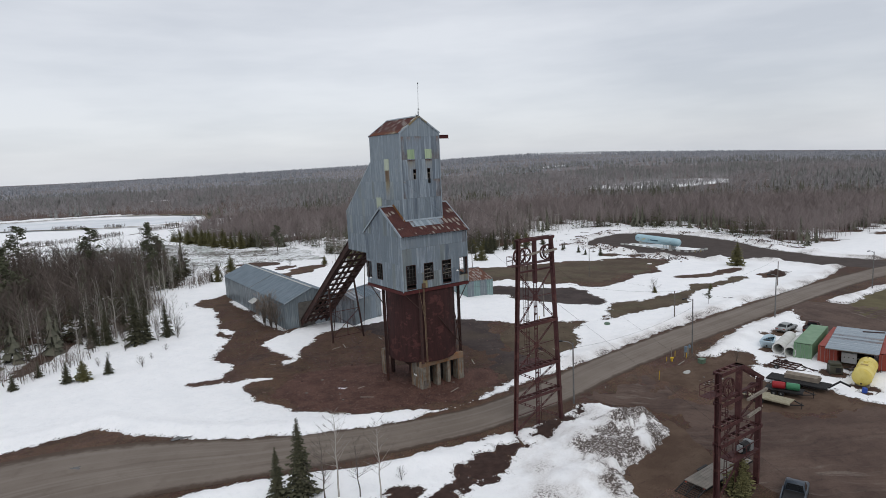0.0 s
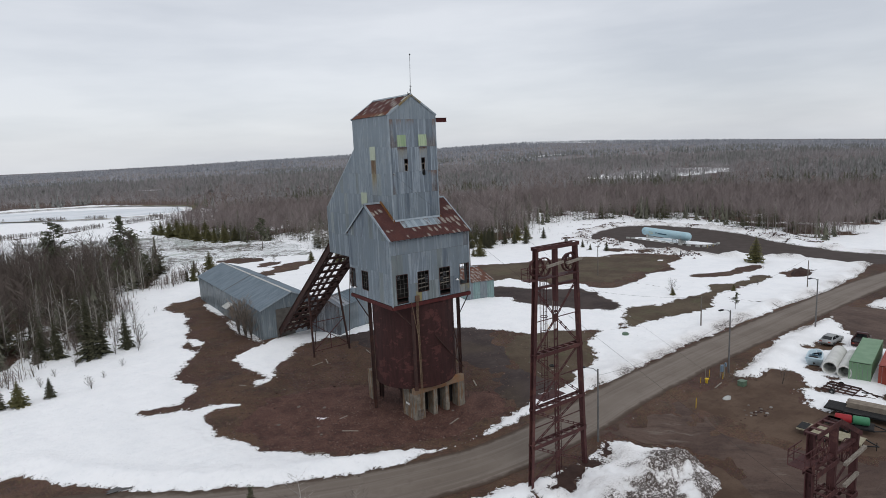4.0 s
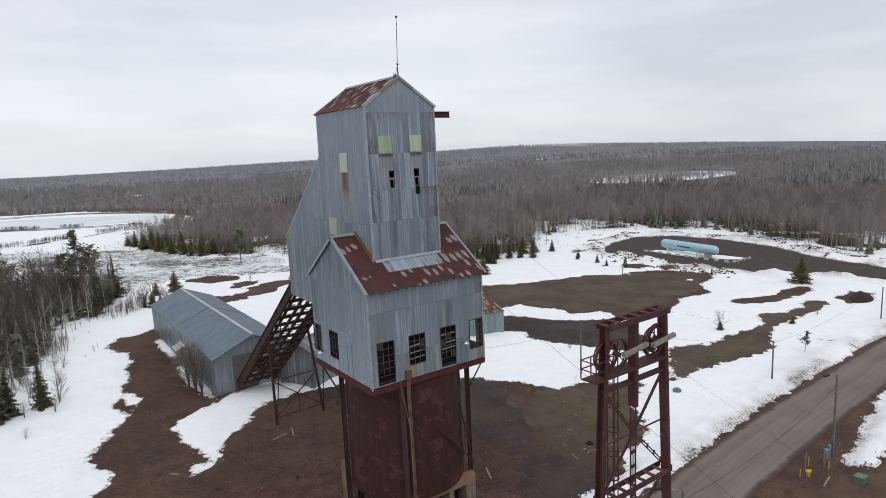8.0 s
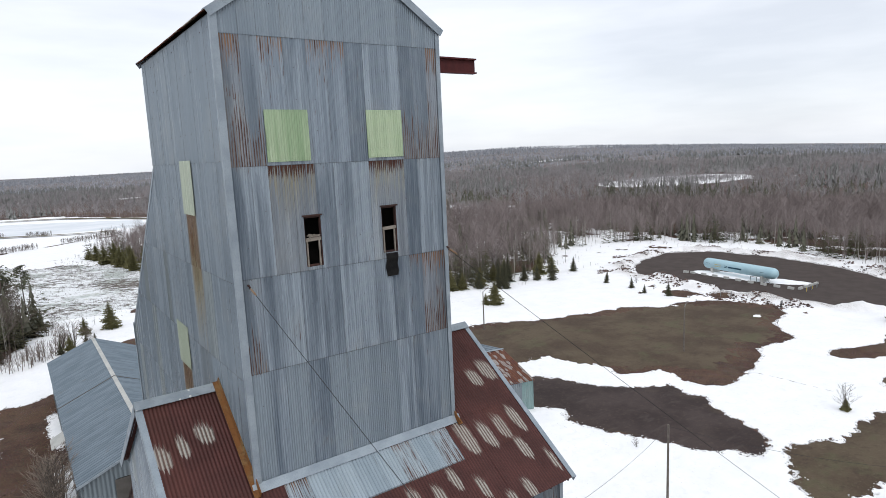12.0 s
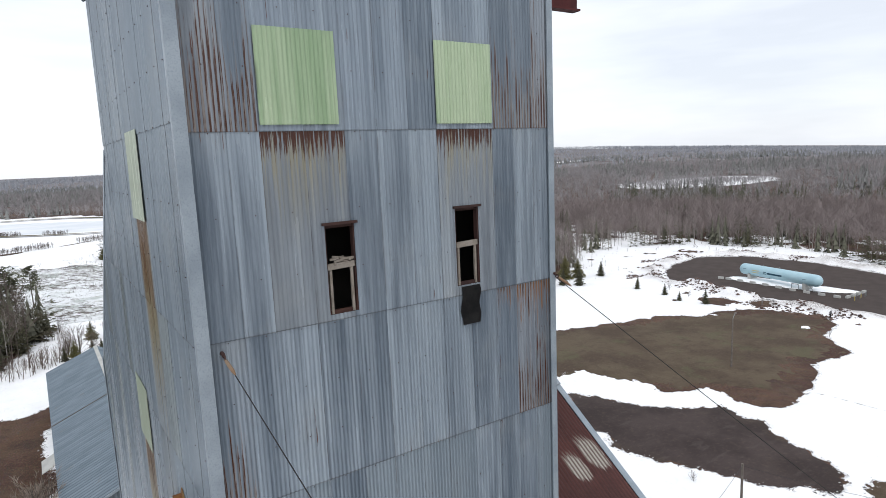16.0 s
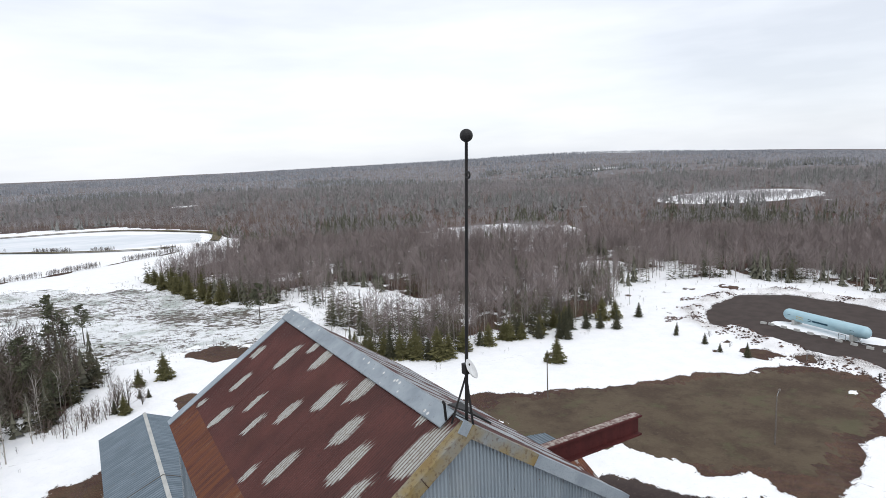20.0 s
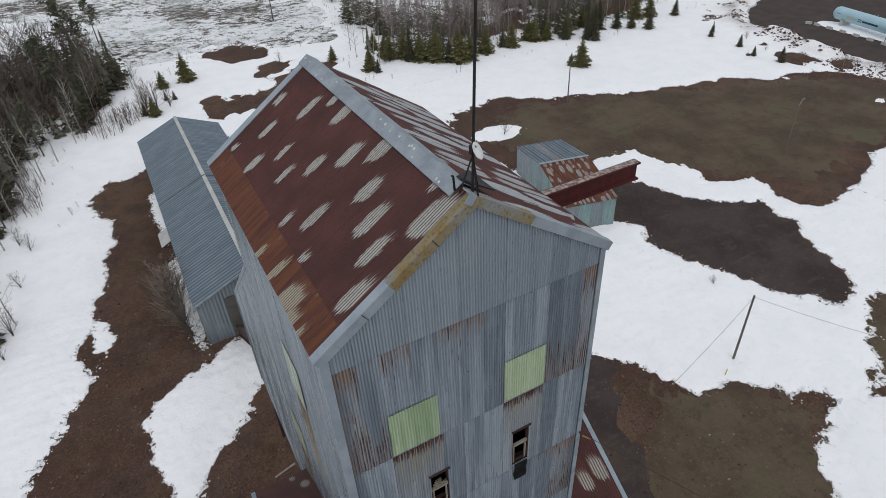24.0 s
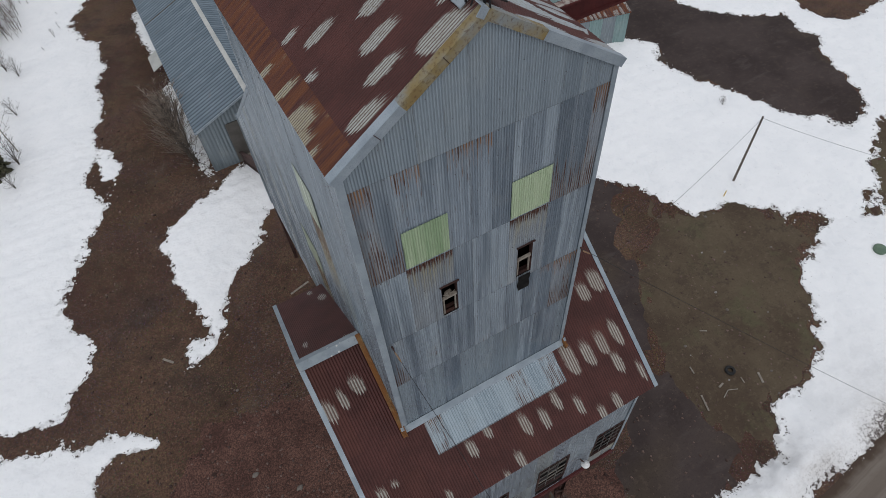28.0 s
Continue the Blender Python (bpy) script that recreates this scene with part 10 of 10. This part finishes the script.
pine_a = tree_thing("white_pine", pine(6, 15.0), (BARK, PINE), "tall dark pine with layered flat boughs", "pine", "pines")
plant(pine_a, [(-28, 137, 1.15), (-46, 160, 1.2), (-9, 150, 1.1), (-14, 128, 0.85), (-50, 122, 1.0), (-7, 150, 0.72), (-48, 96, 1.0), (-9, 118, 0.55), (-17, 104, 0.6), (40, 168, 0.8), (-4, 170, 0.7), (72.5, -1.0, 0.24)], 0.8, 1.1, 6)
birch = tree_thing("birch", bare_tree(11, 11.0, 24, 5, 0.2), (BIRCH, TWIG), "leafless birch with a pale trunk", "tree", "bare birches")
rw = random.Random(12)
plant(birch, [(-15, 100, 0.9), (-12, 106, 0.8), (-11, 113, 0.9), (-17, 94, 1.0), (-19, 90, 0.9), (-8, 124, 0.8), (-6, 133, 0.9), (-21, 84, 0.8), (47, 128, 0.8), (46, 122, 0.7), (52, 132, 0.9), (60, 150, 0.8), (66, 160, 0.8), (70, 148, 0.9), (58, 160, 0.7), (-21.5, -20.4, 0.85), (-18.3, -23.1, 0.75), (-31, 62), (-27, 64), (-36, 62), (-42, 60), (-46, 58), (-52, 60), (-40, 68), (-33, 70), (-24, 68), (-22, 76), (-23, 88), (-20, 98), (-45, 66), (-38, 55, 0.6), (-50, 52, 0.6), (60, 113), (70, 112), (76, 115), (83, 116), (95, 116), (102, 118), (112, 114), (120, 116), (137, 124), (146, 134), (165, 141)] + [(rw.uniform(-36, -19), rw.uniform(58, 78), rw.uniform(0.45, 0.8)) for _ in range(16)] + [(rw.uniform(140, 212), rw.uniform(128, 150)) for _ in range(10)], 0.75, 1.1, 7)
gray = tree_thing("bare_tree", bare_tree(14, 9.0, 34, 6, 0.26), (BARK, TWIG), "leafless grey-brown tree at the edge of the woods", "tree", "bare trees")
plant(gray, [(-23.5, -21.8, 0.85), (-19.8, -21.6, 0.7), (-30, 66), (-35, 64), (-26, 72), (-22, 82), (-44, 63), (-50, 62), (-55, 58), (-47, 70), (-58, 62), (-36, 74), (-21, 92), (-18, 108), (-17, 116), (59, 118), (63, 112), (68, 111), (74, 113), (81, 114), (88, 115), (93, 116), (99, 114), (108, 116), (118, 115), (124, 118), (132, 122), (143, 130), (150, 140), (158, 146), (176, 142)], 0.7, 1.15, 8)
SHRUB_TWIG = leaf_material("tawny_shrub_twigs", (0.185, 0.145, 0.115), (0.285, 0.235, 0.195))
tawny = tree_thing("bare_shrub", bare_tree(19, 4.8, 46, 7, 0.26, 9, 0.10), (BARK, SHRUB_TWIG), "tawny leafless shrub against the shed wall", "shrub", "bare shrubs")
plant(tawny, [(-3.9, 46.2, 1.2), (-4.3, 48.0, 1.45), (-4.0, 49.8, 1.5), (-4.5, 51.6, 1.4), (-4.2, 53.4, 1.2), (2.3, 113.5, 1.25), (0.6, 115, 1.1), (4.6, 114, 0.9)], 0.8, 1.2, 19)
shrub = tree_thing("bare_shrub", bare_tree(15, 4.6, 40, 6, 0.24, 6, 0.15), (BARK, TWIG), "leafless many-stemmed shrub in the snow", "shrub", "bare shrubs")
plant(shrub, [(-34, 66, 0.8), (-37, 62, 0.7), (-31, 74, 0.9), (-27, 78, 0.8), (-30, 70, 0.7), (-25, 70, 0.6), (-40, 56, 0.6), (-43, 50, 0.5), (-30, 38, 0.5), (75, 14, 0.85), (50.5, 69, 0.7), (-28, 42, 0.3), (-34, 48, 0.35), (-36, 44, 0.4), (-40, 47, 0.45), (-25, 46, 0.35), (-47, 46, 0.5), (-31, 51, 0.5), (128, 84, 0.45), (124, 76, 0.35), (98, 8, 0.4), (112, 40, 0.3), (-22, 120, 0.8), (-12, 126, 0.7), (0, 135, 0.8), (30, 128, 0.6), (9.3, -0.6, 0.28), (-15, -21.5, 0.4), (48, 24, 0.3), (43, -24, 0.5), (-27, 60, 0.6), (-29, 58, 0.5), (-24, 62, 0.7), (-20, 66, 0.6), (-19, 74, 0.6)] + [(rw.uniform(-36, -20), rw.uniform(53, 76), rw.uniform(0.45, 0.95)) for _ in range(14)], 0.4, 0.9, 9)


# ---- woods, far off ----
def scatter(rng_, n, box_, want):
    x = rng_.uniform(box_[0], box_[1], n)
    y = rng_.uniform(box_[2], box_[3], n)
    return x[want(x, y)], y[want(x, y)]


def in_view(x, y):
    """The fan of land that the walk ever looks over."""
    az = np.degrees(np.arctan2(x + 44, y + 73))
    return (az > -12) & (az < 86)


def grove(name, templates, x, y, lo, hi, material, label, seed, category="woods"):
    rng_ = np.random.RandomState(seed)
    vs, ts, off = [], [], 0
    which = rng_.randint(0, len(templates), len(x))
    z = height(x, y)
    for ti, (tv_, tt) in enumerate(templates):
        sel = which == ti
        m = int(sel.sum())
        if not m:
            continue
        s_, a = rng_.uniform(lo, hi, m), rng_.uniform(0, 6.283, m)
        wide = s_ * rng_.uniform(0.85, 1.2, m)
        ca, sa = np.cos(a) * wide, np.sin(a) * wide
        px = tv_[None, :, 0] * ca[:, None] - tv_[None, :, 1] * sa[:, None] + x[sel][:, None]
        py = tv_[None, :, 0] * sa[:, None] + tv_[None, :, 1] * ca[:, None] + y[sel][:, None]
        pz = tv_[None, :, 2] * s_[:, None] + z[sel][:, None]
        vs.append(np.stack([px, py, pz], -1).reshape(-1, 3))
        ts.append((tt[None] + (np.arange(m) * len(tv_))[:, None, None] + off).reshape(-1, 3))
        off += m * len(tv_)
    me = mesh_np(name, np.concatenate(vs), np.concatenate(ts))
    me.materials.append(material)
    return tagged(new(name, me), label, category, kind="stuff")


def simple_bare(seed, tall, slivers, width):
    """A light leafless tree for the woods: a thin trunk and long slivers of branches."""
    r_ = random.Random(seed)
    v, t = [], []
    prism_tris(v, t, np.array([0, 0, -0.3]), np.array([r_.uniform(-.4, .4), r_.uniform(-.4, .4), tall * 0.9]), 0.065, 0.02, 3)
    for i in range(slivers):
        f = 0.30 + 0.68 * r_.random()
        az = r_.uniform(0, 6.283)
        ln_ = tall * 0.30 * (1.25 - f) * r_.uniform(0.7, 1.2)
        p = np.array([0, 0, tall * f * 0.9])
        q = p + np.array([math.cos(az), math.sin(az), r_.uniform(0.6, 1.5)]) * ln_
        twig_tris(r_, v, t, p, q, width)
        twig_tris(r_, v, t, p + (q - p) * 0.45, q + np.array([r_.uniform(-1, 1), r_.uniform(-1, 1), r_.uniform(0.1, 1)]) * ln_ * 0.4, width * 0.9)
    return np.array(v), np.array(t)


def simple_trunk(seed, tall):
    r_ = random.Random(seed)
    v, t = [], []
    top = np.array([r_.uniform(-.8, .8), r_.uniform(-.8, .8), tall])
    prism_tris(v, t, np.array([0, 0, -0.3]), top, 0.11, 0.03, 3)
    for i in range(5):
        f = r_.uniform(0.45, 0.9)
        az = r_.uniform(0, 6.283)
        twig_tris(r_, v, t, top * f, top * f + np.array([math.cos(az), math.sin(az), 1.6]) * tall * 0.13, 0.09)
    return np.array(v), np.array(t)


def simple_conifer(seed, tall, wide, tiers=7, per=5):
    r_ = random.Random(seed)
    v, t = [], []
    for i in range(tiers):
        f = i / tiers
        for j in range(per):
            az = 6.283 * (j + r_.random()) / per
            rr = wide * (1 - f) * r_.uniform(0.6, 1.15) + 0.1
            z = tall * (0.06 + 0.94 * f)
            k_ = len(v)
            sd = 0.7 / per * 6.283 * rr * 0.6
            c, s_ = math.cos(az), math.sin(az)
            v += [np.array([0, 0, z + tall / tiers * 1.25]), np.array([rr * c - sd * s_, rr * s_ + sd * c, z - r_.uniform(0, 0.06) * tall]), np.array([rr * c + sd * s_, rr * s_ - sd * c, z - r_.uniform(0, 0.06) * tall])]
            t.append((k_, k_ + 1, k_ + 2))
    return np.array(v), np.array(t)


GREY_STEM = plain("grey_tree_stems", (0.36, 0.335, 0.31), (0.25, 0.23, 0.205), 1.2, 0.85, 0.0, 6)
CEDAR_DARK = leaf_material("young_conifer_needles", (0.098, 0.096, 0.056), (0.160, 0.152, 0.088))
UNDER_TWIG = leaf_material("undergrowth_twigs", (0.140, 0.108, 0.090), (0.215, 0.172, 0.146))
WEST_TWIG = leaf_material("west_woodland_twigs", (0.112, 0.088, 0.076), (0.190, 0.155, 0.136))
WEST_FIR = leaf_material("brown_green_needles", (0.062, 0.060, 0.036), (0.112, 0.100, 0.062))
# woodland, far and hill tones pale with distance: haze painted into the colours
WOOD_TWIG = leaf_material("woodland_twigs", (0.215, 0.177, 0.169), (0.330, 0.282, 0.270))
HAZED_HILL_TWIG = leaf_material("hazed_hill_woodland", (0.37, 0.385, 0.425), (0.44, 0.452, 0.49))
HAZED_FAR_TWIG = leaf_material("hazed_far_woodland", (0.275, 0.257, 0.259), (0.365, 0.346, 0.348))
HAZED_FAR_FIR = leaf_material("hazed_far_conifers", (0.215, 0.218, 0.208), (0.280, 0.282, 0.270))
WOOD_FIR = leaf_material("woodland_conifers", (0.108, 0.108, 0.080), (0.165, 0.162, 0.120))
HAZED_HILL_FIR = leaf_material("hazed_hill_conifers", (0.315, 0.332, 0.36), (0.385, 0.40, 0.43))
nr = np.random.RandomState(8)
near_t = [simple_bare(i, 8.0 + i % 4, 30, 0.070) for i in range(8)]
trunk_t = [simple_trunk(i, 9.0 + i % 3) for i in range(5)]
fir_t = [simple_conifer(i, 6.5 + i % 4, 1.35 + 0.2 * (i % 3)) for i in range(5)]
far_t = [simple_bare(40 + i, 9.5, 8, 0.30) for i in range(5)]
ridge_t = [simple_bare(60 + i, 11, 4, 0.9) for i in range(4)]
wd = lambda lo, hi, dmin: (lambda x, y: (woods_density(x, y) > dmin) & (np.hypot(x + 20, y + 40) > lo) & (np.hypot(x + 20, y + 40) < hi) & in_view(x, y))
x, y = scatter(nr, 42000, (-170, 430, 30, 430), wd(80, 380, 1.0))
thin = nr.rand(len(x)) < np.clip(0.12 + woods_density(x, y) / 22, 0, 1) * np.where((x < 0) & (y < 130), 0.95, 1.0)
x, y = x[thin], y[thin]
west_in = (x < 5) & (y < 175)
open_ = west_in & (y < 88) & (nr.rand(len(x)) > 0.55)
x, y, west_in = x[~open_], y[~open_], west_in[~open_]
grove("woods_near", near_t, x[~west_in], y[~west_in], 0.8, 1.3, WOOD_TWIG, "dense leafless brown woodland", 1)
grove("woods_west", near_t, x[west_in], y[west_in], 0.85, 1.35, WEST_TWIG, "dense dark brown leafless woodland beside the snowfield", 21)
wx, wy = scatter(nr, 30000, (-170, 5, 40, 175), lambda x, y: (woods_density(x, y) > 0.8) & in_view(x, y) & (lattice(x, y, 15, 51) + 0.6 * lattice(x, y, 6, 52) > np.where(y < 88, 0.38, -0.10)))
grove("conifers_west", [conifer(130 + i, 6.5 + 0.9 * i, 1.9 + 0.15 * (i % 3), 9, 5, 0.12, 0.6)[1] for i in range(5)], wx[:620], wy[:620], 0.55, 1.25, WEST_FIR, "brown-green conifers crowded into the woods", 22)
x, y = scatter(nr, 5200, (-170, 430, 30, 430), lambda x, y: wd(80, 380, 0.2)(x, y) & ((woods_density(x, y) < 14) | (lattice(x, y, 9, 3) > 0.45)))
grove("birch_stems", trunk_t, x, y, 0.65, 1.1, GREY_STEM, "pale birch stems among the bare woods", 2)
x, y = scatter(nr, 17000, (-130, 260, 36, 280), wd(80, 260, 5.0))
grove("undergrowth", [simple_bare(110 + i, 3.4 + 0.4 * i, 12, 0.06) for i in range(4)], x[:9500], y[:9500], 0.6, 1.4, UNDER_TWIG, "brown leafless undergrowth beneath the trees", 12)
dens = lambda x, y: wd(80, 520, 1.0)(x, y) & (wave(x, y, 61, 130) + 0.6 * wave(x, y, 62, 40) > 0.0)
x, y = scatter(nr, 13000, (-170, 560, 30, 560), dens)
grove("woods_conifers", fir_t, x, y, 0.5, 1.15, WOOD_FIR, "dark conifers mixed into the bare woods", 3)
edge_f = lambda x, y: (woods_density(x, y) > 0.3) & (woods_density(x, y) < 16) & (np.hypot(x + 20, y + 40) < 340) & in_view(x, y) & (lattice(x, y, 13, 9) + 0.5 * lattice(x, y, 6, 10) > np.where(x < 5, 0.42, -0.12))
x, y = scatter(nr, 26000, (-120, 240, 36, 300), edge_f)
grove("edge_conifers", [conifer(70 + i, 6.0 + 0.8 * i, 1.75 + 0.12 * (i % 3), 8, 4, 0.15, 0.55)[1] for i in range(5)], x[:900], y[:900], 0.45, 1.25, CEDAR_DARK, "olive-green young conifers along the edge of the woods", 11)
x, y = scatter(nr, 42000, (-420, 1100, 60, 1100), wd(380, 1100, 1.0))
grove("woods_middle", far_t, x, y, 0.7, 1.1, HAZED_FAR_TWIG, "grey-brown woodland stretching away", 4)
clear_f = lambda x, y: np.minimum(np.hypot((x - 540) / 74, (y - 345) / 46), np.hypot((x - 222) / 34, (y - 293) / 34)) < 1
x, y = scatter(nr, 60000, (180, 620, 250, 400), clear_f)
keep_ = lattice(x, y, 16, 71) + 0.7 * lattice(x, y, 6, 72) > -0.25
x, y = x[keep_][:3400], y[keep_][:3400]
grove("clearing_brush", [simple_bare(140 + i, 6.0, 10, 0.13) for i in range(4)], x, y, 0.35, 1.0, HAZED_FAR_TWIG, "bare brush scattered over snowy clearings", 23, "brush")
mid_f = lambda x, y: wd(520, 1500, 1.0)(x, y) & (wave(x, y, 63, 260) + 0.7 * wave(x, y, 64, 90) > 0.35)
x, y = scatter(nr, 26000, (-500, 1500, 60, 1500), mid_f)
grove("conifers_middle", [simple_conifer(20 + i, 9.5, 2.0, 4, 4) for i in range(4)], x, y, 0.7, 1.25, HAZED_FAR_FIR, "bands of dark conifers in the distance", 5)
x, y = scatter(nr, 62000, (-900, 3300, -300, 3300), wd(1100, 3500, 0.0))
grove("woods_far", ridge_t, x, y, 0.8, 1.2, HAZED_HILL_TWIG, "hazy wooded hills on the horizon", 6)
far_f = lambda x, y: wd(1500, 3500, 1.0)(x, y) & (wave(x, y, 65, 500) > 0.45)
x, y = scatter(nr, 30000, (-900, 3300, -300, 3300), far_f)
grove("conifers_far", [simple_conifer(30 + i, 12, 3.2, 3, 4) for i in range(4)], x, y, 0.8, 1.3, HAZED_HILL_FIR, "dark conifer stands on the hills", 7)
mx = lambda x, y: (inside(x, y, MARSH) > -6) & in_view(x, y) & (lattice(x, y, 11, 21) + 0.6 * lattice(x, y, 4, 22) > -0.05)
x, y = scatter(nr, 9000, (-40, 70, 120, 290), mx)
grove("marsh_brush", [simple_bare(80 + i, 1.6, 12, 0.035) for i in range(4)], x, y, 0.15, 0.6, TWIG, "low bare brush in the marsh", 8, "brush")
sb = lambda x, y: (woods_density(x, y) > -9) & (woods_density(x, y) < 2) & (np.hypot(x + 20, y + 40) < 330) & in_view(x, y) & (snow_cover(x, y) > 0.3)
x, y = scatter(nr, 9000, (-120, 230, 36, 300), sb)
grove("edge_brush", [simple_bare(90 + i, 2.2, 12, 0.035) for i in range(4)], x[:420], y[:420], 0.3, 0.9, TWIG, "bare brush along the edge of the woods", 9, "brush")
wb_f = lambda x, y: (woods_density(x, y) > -7) & (woods_density(x, y) < 1.5) & (x < 2) & (y < 130) & in_view(x, y) & (lattice(x, y, 8, 81) > -0.1)
x, y = scatter(nr, 26000, (-70, 2, 36, 130), wb_f)
grove("west_brush", [simple_bare(150 + i, 3.4, 16, 0.035) for i in range(4)], x[:520], y[:520], 0.3, 1.1, UNDER_TWIG, "thin leafless saplings standing in the snow", 24, "brush")
hedge = lambda x, y: in_view(x, y) & ((np.abs(y - 0.62 * x - 335 - 3 * wave(x, y, 31, 90)) < 2.5 + 2 * lattice(x, y, 25, 7)) & (lattice(x, y, 14, 5) > -0.2) | (np.abs(y + 0.75 * x - 409) < 3.0) & (x < 46) & (lattice(x, y, 9, 15) > 0.2)) & (x < 66)
x, y = scatter(nr, 90000, (-200, 66, 200, 480), hedge)
grove("field_hedge", [simple_bare(95 + i, 3.2, 14, 0.09) for i in range(4)], x[:1900], y[:1900], 0.4, 1.1, TWIG, "dark brush along the field edges", 10, "brush")
